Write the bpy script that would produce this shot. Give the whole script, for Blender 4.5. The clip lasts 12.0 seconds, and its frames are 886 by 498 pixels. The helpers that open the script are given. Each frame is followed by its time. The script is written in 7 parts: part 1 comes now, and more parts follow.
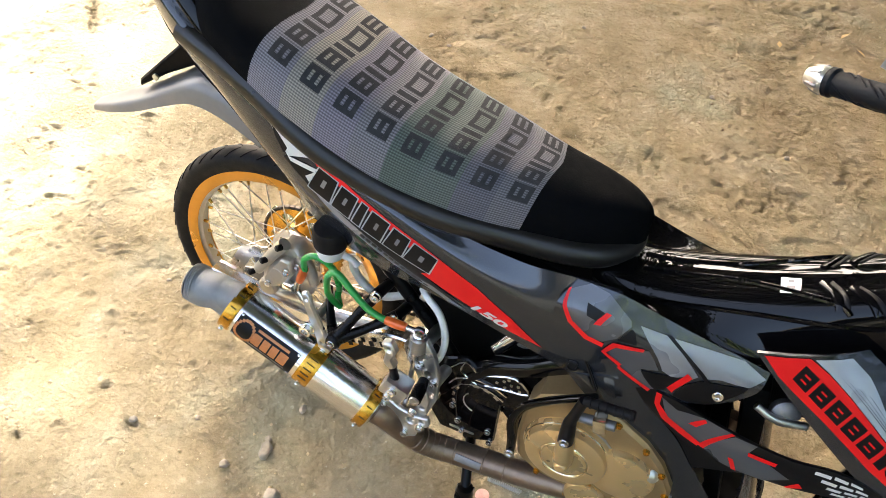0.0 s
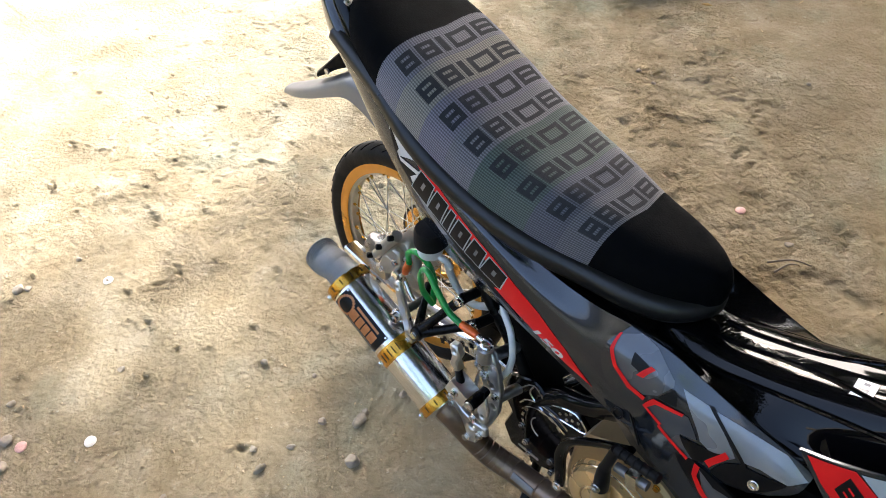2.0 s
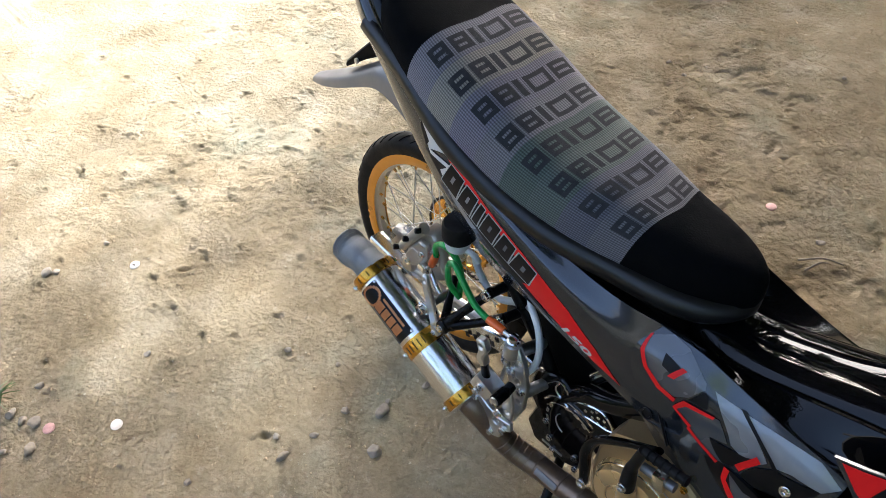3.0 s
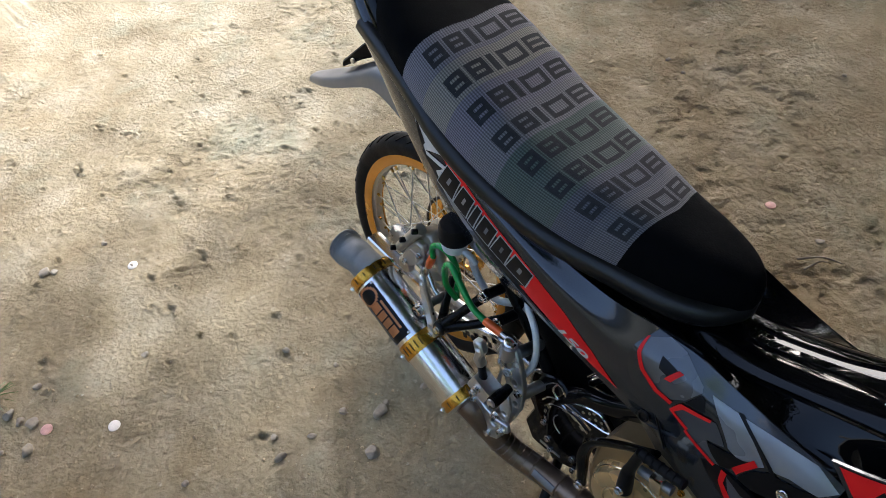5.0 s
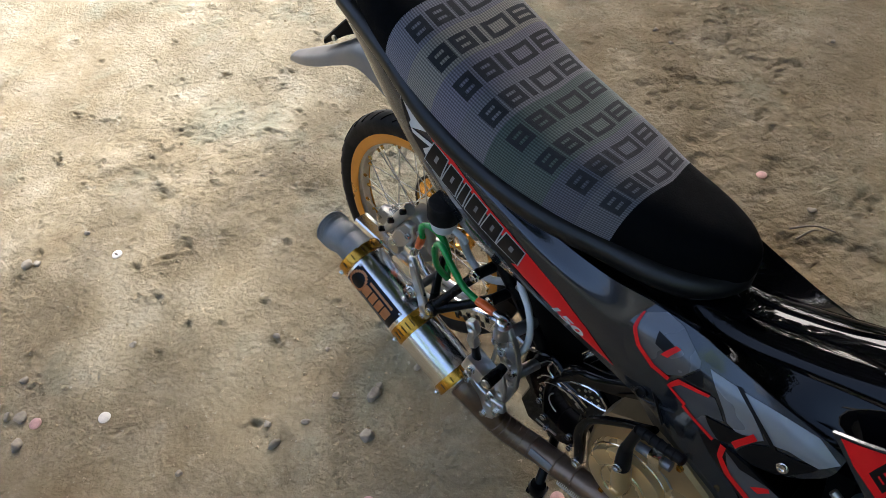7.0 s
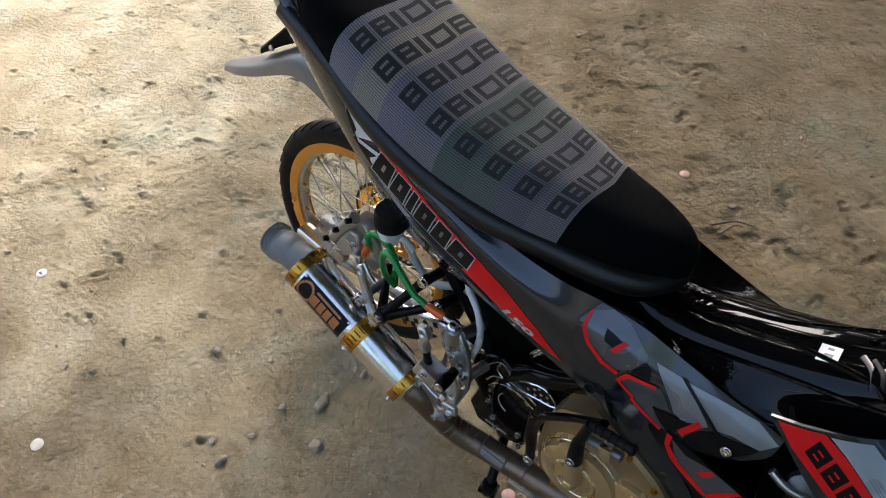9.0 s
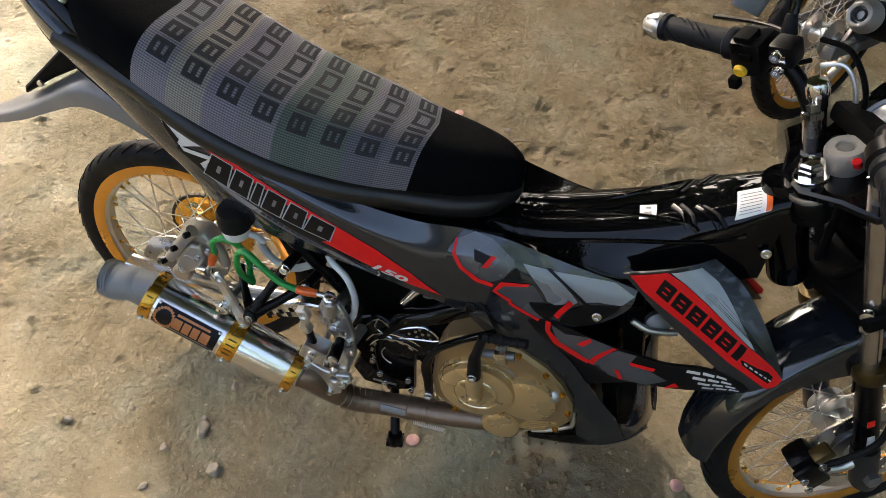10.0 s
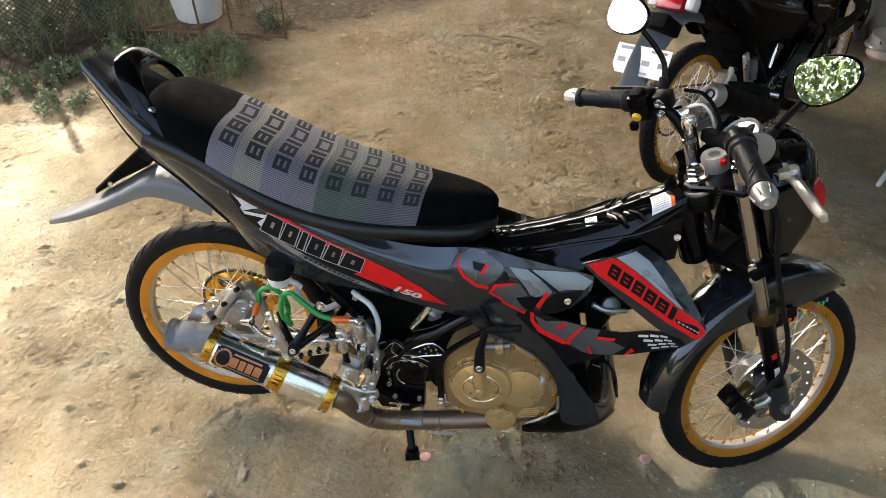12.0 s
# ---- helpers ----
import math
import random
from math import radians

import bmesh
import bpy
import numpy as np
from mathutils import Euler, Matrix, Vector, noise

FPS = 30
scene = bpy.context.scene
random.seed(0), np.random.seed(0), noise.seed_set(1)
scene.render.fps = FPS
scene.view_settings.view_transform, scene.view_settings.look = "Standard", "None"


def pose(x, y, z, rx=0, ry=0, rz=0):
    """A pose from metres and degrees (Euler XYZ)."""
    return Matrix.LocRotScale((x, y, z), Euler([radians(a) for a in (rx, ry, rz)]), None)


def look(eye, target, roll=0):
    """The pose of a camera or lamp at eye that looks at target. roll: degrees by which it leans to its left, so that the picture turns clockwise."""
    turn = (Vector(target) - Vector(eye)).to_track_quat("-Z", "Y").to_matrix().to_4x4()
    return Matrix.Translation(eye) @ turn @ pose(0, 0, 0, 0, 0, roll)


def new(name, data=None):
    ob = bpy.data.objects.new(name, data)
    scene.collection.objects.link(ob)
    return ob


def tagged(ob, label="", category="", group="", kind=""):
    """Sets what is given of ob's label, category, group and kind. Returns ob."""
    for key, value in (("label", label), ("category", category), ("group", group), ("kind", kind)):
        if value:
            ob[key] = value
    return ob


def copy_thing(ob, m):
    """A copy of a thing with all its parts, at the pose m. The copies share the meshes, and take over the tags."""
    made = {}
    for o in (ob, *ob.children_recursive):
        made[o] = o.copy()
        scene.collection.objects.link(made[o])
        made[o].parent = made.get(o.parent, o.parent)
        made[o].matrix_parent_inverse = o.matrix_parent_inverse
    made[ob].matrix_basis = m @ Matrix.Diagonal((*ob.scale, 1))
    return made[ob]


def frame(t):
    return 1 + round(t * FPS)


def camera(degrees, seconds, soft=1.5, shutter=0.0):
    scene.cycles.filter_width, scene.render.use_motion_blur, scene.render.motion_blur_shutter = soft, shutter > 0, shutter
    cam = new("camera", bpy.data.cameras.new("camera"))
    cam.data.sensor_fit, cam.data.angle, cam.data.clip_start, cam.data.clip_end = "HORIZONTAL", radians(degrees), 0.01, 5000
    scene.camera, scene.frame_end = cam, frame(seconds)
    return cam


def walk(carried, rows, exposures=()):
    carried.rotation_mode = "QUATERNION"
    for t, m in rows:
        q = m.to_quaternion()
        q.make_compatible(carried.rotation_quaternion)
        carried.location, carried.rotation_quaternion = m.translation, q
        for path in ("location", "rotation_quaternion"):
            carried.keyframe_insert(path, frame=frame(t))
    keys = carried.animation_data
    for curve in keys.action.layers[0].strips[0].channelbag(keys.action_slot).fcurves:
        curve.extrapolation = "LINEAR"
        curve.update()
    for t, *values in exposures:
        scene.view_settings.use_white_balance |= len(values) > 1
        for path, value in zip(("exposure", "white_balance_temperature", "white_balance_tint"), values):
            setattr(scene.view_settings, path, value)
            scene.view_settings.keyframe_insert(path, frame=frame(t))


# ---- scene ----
cam = camera(63.0, 12.0, soft=0.8)
# seconds, eye, target, roll
PATH = [
    (0, (0.649, -0.709, 1.411), (0.14, 0.508, -0.092), 1.9),
    (0.5, (0.825, -0.643, 1.426), (-0.047, 0.433, -0.016), 0.2),
    (1, (0.867, -0.617, 1.425), (-0.06, 0.371, -0.046), -3.1),
    (1.5, (0.87, -0.624, 1.413), (-0.089, 0.251, -0.108), -4.2),
    (2, (0.864, -0.62, 1.441), (-0.181, 0.277, -0.01), -5.4),
    (2.5, (0.848, -0.622, 1.444), (-0.216, 0.235, -0.016), -5.9),
    (4.5, (0.839, -0.61, 1.443), (-0.221, 0.215, -0.038), -6.1),
    (5, (0.841, -0.608, 1.445), (-0.219, 0.223, -0.034), -6.3),
    (5.5, (0.838, -0.606, 1.443), (-0.232, 0.217, -0.033), -6.5),
    (6, (0.832, -0.606, 1.439), (-0.236, 0.205, -0.044), -6.4),
    (6.5, (0.829, -0.605, 1.432), (-0.218, 0.186, -0.077), -7.2),
    (7, (0.828, -0.597, 1.427), (-0.184, 0.222, -0.092), -7.3),
    (9, (0.806, -0.627, 1.445), (-0.06, 0.337, -0.078), -2.4),
    (9.5, (0.741, -0.676, 1.454), (0.169, 0.407, -0.127), -2.0),
    (10, (0.725, -0.755, 1.478), (0.418, 0.46, -0.081), 1.4),
    (10.5, (0.769, -0.872, 1.527), (0.514, 0.479, 0.075), 2.1),
    (11, (0.793, -1.025, 1.555), (0.582, 0.373, 0.141), 0.5),
    (11.5, (0.757, -1.132, 1.592), (0.551, 0.32, 0.232), 0.3),
    (12, (0.636, -1.201, 1.591), (0.506, 0.328, 0.307), 1.1),
]
EXPOSURES = [(t, s, k, 10) for t, s, k in ((0.0, 4.05, 6500), (0.7, 3.7, 6250), (1.2, 3.55, 6050), (2.5, 3.4, 5750), (3.5, 3.05, 5550), (5.5, 2.73, 5500), (7.0, 2.72, 5600), (9.0, 2.78, 5750), (9.5, 2.98, 6050), (10.5, 3.30, 6450), (11.5, 3.5, 6500), (12.0, 3.55, 6350))]
walk(cam, [(t, look(eye, target, roll)) for t, eye, target, roll in PATH], EXPOSURES)

# ---- sky, sun ----
SUN_AZ, SUN_EL = 126.0, 41.0          # degrees from +x towards +y, and above the horizon
world = bpy.data.worlds.new("world")
scene.world = world
world.use_nodes = True
wn, wl = world.node_tree.nodes, world.node_tree.links
sky = wn.new("ShaderNodeTexSky")
sky.sky_type, sky.sun_disc = "NISHITA", False
sky.sun_elevation, sky.sun_rotation = radians(SUN_EL), radians(90 - SUN_AZ)
sky.air_density, sky.dust_density, sky.ozone_density = 0.7, 7.0, 0.6
wn["Background"].inputs["Strength"].default_value = 0.108
haze = wn.new("ShaderNodeMix")
haze.data_type, haze.blend_type = "RGBA", "MULTIPLY"
haze.inputs[0].default_value, haze.inputs[7].default_value = 1.0, (1.03, 1.0, 0.92, 1)
wl.new(sky.outputs[0], haze.inputs[6])
wl.new(haze.outputs[2], wn["Background"].inputs["Color"])
sun_data = bpy.data.lights.new("sun", "SUN")
sun_data.energy, sun_data.angle, sun_data.color = 2.1, radians(0.8), (1.0, 0.985, 0.95)
sun = new("sun", sun_data)
sun_dir = Vector((math.cos(radians(SUN_AZ)) * math.cos(radians(SUN_EL)), math.sin(radians(SUN_AZ)) * math.cos(radians(SUN_EL)), math.sin(radians(SUN_EL))))
sun.matrix_world = look(sun_dir * 30, (0, 0, 0))

# ---- materials ----
def nodes_of(name):
    m = bpy.data.materials.new(name)
    m.use_nodes = True
    nt = m.node_tree
    return m, nt.nodes, nt.links, nt.nodes["Principled BSDF"]


def coords(n, l, scale=1.0, kind="Object"):
    tc = n.new("ShaderNodeTexCoord")
    mp = n.new("ShaderNodeMapping")
    mp.inputs["Scale"].default_value = (scale, scale, scale) if not isinstance(scale, tuple) else scale
    l.new(tc.outputs[kind], mp.inputs["Vector"])
    return mp.outputs[0]


def noise_tex(n, l, vec, scale, detail=6.0, rough=0.6):
    t = n.new("ShaderNodeTexNoise")
    t.inputs["Scale"].default_value, t.inputs["Detail"].default_value, t.inputs["Roughness"].default_value = scale, detail, rough
    l.new(vec, t.inputs["Vector"])
    return t.outputs["Fac"]


def ramp(n, l, fac, stops, mode="LINEAR"):
    r = n.new("ShaderNodeValToRGB")
    r.color_ramp.interpolation = mode
    e = r.color_ramp.elements
    while len(e) < len(stops):
        e.new(0.5)
    for k, (pos, col) in zip(e, stops):
        k.position, k.color = pos, (*col, 1) if len(col) == 3 else col
    l.new(fac, r.inputs[0])
    return r.outputs[0]


def mixed(n, l, fac, a, b, kind="MIX"):
    m = n.new("ShaderNodeMix")
    m.data_type, m.blend_type = "RGBA", kind
    for sock, val in ((m.inputs[0], fac), (m.inputs[6], a), (m.inputs[7], b)):
        if isinstance(val, (int, float)):
            sock.default_value = val
        elif isinstance(val, tuple):
            sock.default_value = (*val, 1)
        else:
            l.new(val, sock)
    return m.outputs[2]


def bump(n, l, height, bs, strength=0.3, dist=0.002):
    b = n.new("ShaderNodeBump")
    b.inputs["Strength"].default_value, b.inputs["Distance"].default_value = strength, dist
    l.new(height, b.inputs["Height"])
    l.new(b.outputs[0], bs.inputs["Normal"])


def surface(name, col, rough=0.5, metal=0.0, vary=0.15, scale=40.0, coat=0.0, bumps=0.0, dust=0.0, spec=0.5):
    """A painted, cast or moulded surface: colour mottled at two scales, uneven gloss, fine relief, dust."""
    m, n, l, bs = nodes_of(name)
    vec = coords(n, l)
    fine, broad = noise_tex(n, l, vec, scale * 4), noise_tex(n, l, vec, scale * 0.35, 3)
    dark = tuple(c * (1 - vary) for c in col)
    light = tuple(min(1, c * (1 + vary)) for c in col)
    c1 = ramp(n, l, broad, [(0.3, dark), (0.7, light)])
    c2 = mixed(n, l, 0.25, c1, ramp(n, l, fine, [(0.35, dark), (0.65, light)]))
    if dust:
        d = ramp(n, l, noise_tex(n, l, vec, scale * 0.8, 8, 0.7), [(0.45, (0, 0, 0)), (0.8, (dust, dust, dust))])
        c2 = mixed(n, l, d, c2, (0.33, 0.26, 0.18))
    l.new(c2, bs.inputs["Base Color"])
    r = ramp(n, l, broad, [(0.3, (rough * 0.75,) * 3), (0.75, (min(1, rough * 1.3),) * 3)])
    l.new(r, bs.inputs["Roughness"])
    bs.inputs["Metallic"].default_value = metal
    bs.inputs["Coat Weight"].default_value = coat
    bs.inputs["Coat Roughness"].default_value = 0.06
    bs.inputs["Specular IOR Level"].default_value = spec
    if bumps:
        bump(n, l, fine, bs, bumps, 0.001)
    return m


PAINT = surface("graphite_paint", (0.030, 0.034, 0.040), 0.19, 0.5, 0.1, 14, 0.6, 0, 0.012)
PAINT_GREY = surface("grey_decal", (0.088, 0.094, 0.104), 0.30, 0.35, 0.08, 14, 0.6, 0, 0.08)
PAINT_MID = surface("mid_grey_decal", (0.22, 0.235, 0.26), 0.30, 0.35, 0.08, 14, 0.6, 0, 0.05)
PAINT_LIGHT = surface("light_grey_decal", (0.36, 0.40, 0.43), 0.35, 0.1, 0.08, 14, 0.6, 0, 0.08)
GLOSS_BLACK = surface("gloss_black", (0.0022, 0.0022, 0.0028), 0.022, 0.0, 0.2, 20, 0.0, 0, 0.002, 0.24)
SATIN_BLACK = surface("satin_black", (0.0022, 0.0022, 0.0026), 0.30, 0.0, 0.25, 30, 0, 0.15, 0.006, 0.14)
PAN_BLACK = surface("seat_pan_plastic", (0.010, 0.009, 0.008), 0.35, 0.0, 0.25, 40, 0, 0.1, 0.02, 0.4)
MATT_BLACK = surface("black_plastic", (0.002, 0.002, 0.002), 0.6, 0.0, 0.25, 40, 0, 0.3, 0.004, 0.06)
RED = surface("red_decal", (0.72, 0.008, 0.009), 0.42, 0, 0.06, 16, 0.0, 0, 0.0, 0.3)
INK = surface("black_decal", (0.004, 0.004, 0.005), 0.4, 0, 0.1, 16, 0.0, 0, 0, 0.2)
WHITE_DECAL = surface("pale_decal", (0.62, 0.60, 0.56), 0.4, 0, 0.08, 16, 0.3)
GOLD_RIM = surface("gold_rim", (0.60, 0.28, 0.030), 0.32, 0.75, 0.12, 20, 0.2, 0.05, 0.12)
GOLD = surface("gold_anodised", (0.66, 0.34, 0.035), 0.25, 0.9, 0.12, 30, 0.2)
ALLOY = surface("alloy", (0.62, 0.61, 0.59), 0.33, 0.95, 0.15, 40, 0, 0.1, 0.06)
RIM_ALLOY = surface("rim_alloy", (0.55, 0.53, 0.50), 0.42, 0.8, 0.15, 30, 0, 0.1, 0.2)
CHROME = surface("chrome", (0.78, 0.77, 0.75), 0.10, 1.0, 0.05, 30)
CAST = surface("cast_alloy", (0.40, 0.385, 0.36), 0.48, 0.75, 0.15, 60, 0, 0.25, 0.12)
STEEL = surface("grey_steel", (0.22, 0.22, 0.225), 0.5, 0.8, 0.2, 50, 0, 0.2, 0.15)
CHAMPAGNE_BRIGHT = surface("machined_champagne", (0.86, 0.74, 0.52), 0.16, 0.95, 0.05, 50)
ENGINE_GOLD = surface("champagne_case", (0.66, 0.455, 0.205), 0.30, 0.62, 0.06, 50, 0.3, 0.05, 0.0)
# the covers' gold, darkened to give the shade in the gaps around them
CASE_DARK = surface("champagne_casting", (0.36, 0.245, 0.115), 0.42, 0.6, 0.12, 50, 0.0, 0.2, 0.05)
PIPE = surface("burnt_pipe", (0.21, 0.150, 0.105), 0.38, 0.8, 0.35, 22, 0, 0.2, 0.3)
RUBBER = surface("rubber", (0.006, 0.006, 0.0065), 0.60, 0, 0.3, 60, 0, 0.3, 0.03, 0.14)
GRIP = surface("grip_rubber", (0.006, 0.007, 0.009), 0.5, 0, 0.2, 60, 0, 0.3, 0.01, 0.18)
GREEN_HOSE = surface("green_hose", (0.02, 0.30, 0.05), 0.3, 0, 0.1, 60, 0.3)
WHITE_HOSE = surface("white_hose", (0.62, 0.62, 0.60), 0.4, 0, 0.1, 40, 0.1, 0, 0.1)
ORANGE = surface("orange_fitting", (0.75, 0.13, 0.015), 0.35, 0.2, 0.1, 40, 0.3)
YELLOW = surface("yellow_plastic", (0.75, 0.45, 0.02), 0.4, 0, 0.1, 40)
WHITE_PLASTIC = surface("white_plastic", (0.72, 0.72, 0.70), 0.45, 0, 0.08, 30, 0, 0, 0.2)
PAPER = surface("paper_label", (0.78, 0.77, 0.74), 0.6, 0, 0.05, 60)
LENS_RED = surface("red_lens", (0.40, 0.008, 0.012), 0.12, 0, 0.1, 40, 0.6)
HUGGER = surface("dull_grey_plastic", (0.115, 0.115, 0.115), 0.4, 0.1, 0.12, 20, 0.2, 0.05, 0.12)
SEAT_BLACK = surface("black_seat_cloth", (0.0014, 0.0017, 0.0022), 0.9, 0, 0.3, 80, 0, 0.5, 0.0, 0.06)
MIRROR = surface("mirror_glass", (0.9, 0.9, 0.9), 0.004, 1.0, 0.01, 10)
RUST = surface("rusty_iron", (0.17, 0.085, 0.045), 0.85, 0.2, 0.4, 40, 0, 0.4)


def brushed(name, col, rough, metal, axis):
    """Metal with fine lines along one axis and broad tarnish."""
    m, n, l, bs = nodes_of(name)
    s = [900.0, 900.0, 900.0]
    s[axis] = 6.0
    lines = noise_tex(n, l, coords(n, l, tuple(s)), 1.0, 2)
    broad = noise_tex(n, l, coords(n, l), 9.0, 5)
    c = ramp(n, l, lines, [(0.3, tuple(k * 0.93 for k in col)), (0.7, col)])
    l.new(mixed(n, l, ramp(n, l, broad, [(0.5, (0, 0, 0)), (0.9, (0.35, 0.35, 0.35))]), c, tuple(k * 0.6 for k in col)), bs.inputs["Base Color"])
    l.new(ramp(n, l, lines, [(0.2, (rough - 0.04,) * 3), (0.8, (rough + 0.05,) * 3)]), bs.inputs["Roughness"])
    bs.inputs["Metallic"].default_value = metal
    return m


MUFFLER = brushed("brushed_steel", (0.92, 0.91, 0.90), 0.20, 1.0, 2)


def woven():
    """Grey jacquard seat cloth in broad cross bands, with a fine weave."""
    m, n, l, bs = nodes_of("woven_seat_cloth")
    tc = n.new("ShaderNodeTexCoord")
    sep = n.new("ShaderNodeSeparateXYZ")
    l.new(tc.outputs["UV"], sep.inputs[0])
    add = n.new("ShaderNodeMath")
    add.operation = "MULTIPLY_ADD"
    add.inputs[1].default_value, add.inputs[2].default_value = 1 / 0.419, -0.083 / 0.419
    l.new(sep.outputs[0], add.inputs[0])
    tones = [tuple(0.88 * c for c in t) for t in [(0.20, 0.187, 0.212), (0.262, 0.240, 0.208), (0.188, 0.172, 0.208), (0.176, 0.168, 0.182),
             (0.086, 0.108, 0.094), (0.100, 0.118, 0.104), (0.110, 0.108, 0.128), (0.134, 0.130, 0.142)]]
    band = ramp(n, l, add.outputs[0], [(i / 8, c) for i, c in enumerate(tones)], "CONSTANT")
    vec = coords(n, l)
    def thread(way):
        w = n.new("ShaderNodeTexWave")
        w.bands_direction = way
        w.inputs["Scale"].default_value, w.inputs["Distortion"].default_value, w.inputs["Detail Scale"].default_value = 84.0, 0.6, 3.0
        l.new(tc.outputs["UV"], w.inputs["Vector"])
        return w.outputs["Fac"]
    warp, weft = thread("Y"), thread("X")
    c = mixed(n, l, 0.62, band, ramp(n, l, warp, [(0.25, (0.40, 0.40, 0.40)), (0.75, (1.5, 1.5, 1.5))]), "MULTIPLY")
    c = mixed(n, l, 0.32, c, ramp(n, l, weft, [(0.25, (0.5, 0.5, 0.5)), (0.75, (1.4, 1.4, 1.4))]), "MULTIPLY")
    c = mixed(n, l, 0.25, c, ramp(n, l, noise_tex(n, l, vec, 900, 2), [(0.3, (0.4, 0.4, 0.4)), (0.7, (1.3, 1.3, 1.3))]), "MULTIPLY")
    l.new(c, bs.inputs["Base Color"])
    bs.inputs["Roughness"].default_value = 0.8
    bs.inputs["Sheen Weight"].default_value = 0.15
    bs.inputs["Specular IOR Level"].default_value = 0.25
    bump(n, l, warp, bs, 0.35, 0.0006)
    return m


WOVEN = woven()
WOVEN_INK = surface("dark_weave", (0.030, 0.030, 0.032), 0.85, 0, 0.45, 200, 0, 0.5, 0, 0.2)


def dirt():
    """Trodden dry earth: tan, paler where polished by feet, darker patches, pit shade painted as dark specks, a thin
    greenish film, grains and specks.
    """
    m, n, l, bs = nodes_of("dry_earth")
    vec = coords(n, l)
    a = noise_tex(n, l, vec, 0.9, 5, 0.6)
    b = noise_tex(n, l, vec, 5.0, 6, 0.62)
    c = noise_tex(n, l, vec, 70.0, 4, 0.6)
    d = noise_tex(n, l, vec, 420.0, 3, 0.65)
    e = noise_tex(n, l, vec, 24.0, 5, 0.62)
    base = ramp(n, l, a, [(0.30, (0.175, 0.115, 0.055)), (0.5, (0.228, 0.166, 0.092)), (0.70, (0.285, 0.226, 0.142))])
    base = mixed(n, l, 0.5, base, ramp(n, l, b, [(0.32, (0.150, 0.100, 0.048)), (0.5, (0.235, 0.173, 0.097)), (0.66, (0.330, 0.265, 0.175))]))
    moss = ramp(n, l, noise_tex(n, l, vec, 2.3, 5, 0.6), [(0.54, (0, 0, 0)), (0.70, (0.5, 0.5, 0.5))])
    base = mixed(n, l, moss, base, (0.205, 0.215, 0.150))
    # dark spots put the shade of small pits into the colour
    base = mixed(n, l, ramp(n, l, e, [(0.30, (0.55, 0.55, 0.55)), (0.42, (0, 0, 0))]), base, (0.130, 0.090, 0.048))
    base = mixed(n, l, ramp(n, l, e, [(0.60, (0, 0, 0)), (0.72, (0.45, 0.45, 0.45))]), base, (0.380, 0.315, 0.215))
    base = mixed(n, l, ramp(n, l, c, [(0.25, (0.4, 0.4, 0.4)), (0.33, (0, 0, 0))]), base, (0.105, 0.075, 0.045))
    base = mixed(n, l, ramp(n, l, c, [(0.66, (0, 0, 0)), (0.76, (0.6, 0.6, 0.6))]), base, (0.47, 0.40, 0.29))
    base = mixed(n, l, 0.30, base, ramp(n, l, d, [(0.30, (0.50, 0.50, 0.50)), (0.5, (1, 1, 1)), (0.70, (1.45, 1.45, 1.45))]), "MULTIPLY")
    base = mixed(n, l, 1.0, base, (0.98, 1.05, 1.10), "MULTIPLY")
    # dug garden soil past a ragged line by the fence, darkened for shade too
    across_line = n.new("ShaderNodeVectorMath")
    across_line.operation = "DOT_PRODUCT"
    across_line.inputs[1].default_value = (-0.61, 0.79, 0.0)
    l.new(vec, across_line.inputs[0])
    ragged = n.new("ShaderNodeMath")
    ragged.operation = "MULTIPLY_ADD"
    ragged.inputs[1].default_value = 0.5
    l.new(b, ragged.inputs[0])
    l.new(across_line.outputs["Value"], ragged.inputs[2])
    span = n.new("ShaderNodeMapRange")
    span.inputs["From Min"].default_value, span.inputs["From Max"].default_value = 2.30, 2.52
    l.new(ragged.outputs[0], span.inputs["Value"])
    base = mixed(n, l, span.outputs["Result"], base, ramp(n, l, e, [(0.3, (0.030, 0.022, 0.013)), (0.55, (0.075, 0.055, 0.033)), (0.75, (0.15, 0.115, 0.070))]))
    l.new(base, bs.inputs["Base Color"])
    l.new(ramp(n, l, b, [(0.3, (0.95,) * 3), (0.7, (0.78,) * 3)]), bs.inputs["Roughness"])
    bs.inputs["Specular IOR Level"].default_value = 0.2
    lumps = ramp(n, l, c, [(0.22, (0, 0, 0)), (0.50, (0.55, 0.55, 0.55)), (0.78, (1, 1, 1))])
    add = n.new("ShaderNodeMath")
    add.operation = "MULTIPLY_ADD"
    add.inputs[1].default_value = 0.34
    l.new(d, add.inputs[0])
    l.new(lumps, add.inputs[2])
    rough_spot = ramp(n, l, noise_tex(n, l, vec, 3.1, 4, 0.6), [(0.38, (0.35, 0.35, 0.35)), (0.60, (1, 1, 1))])
    bump(n, l, mixed(n, l, 1.0, add.outputs[0], rough_spot, "MULTIPLY"), bs, 1.0, 0.0070)
    return m


DIRT = dirt()
SOIL = surface("dark_soil", (0.20, 0.145, 0.085), 0.95, 0, 0.4, 60, 0, 0.5, 0, 0.15)
CRUMB = surface("earth_crumb", (0.32, 0.25, 0.155), 0.95, 0, 0.35, 3, 0, 0.3, 0, 0.15)
STONE = surface("pebble", (0.27, 0.23, 0.175), 0.85, 0, 0.3, 45, 0, 0.5, 0.3, 0.25)


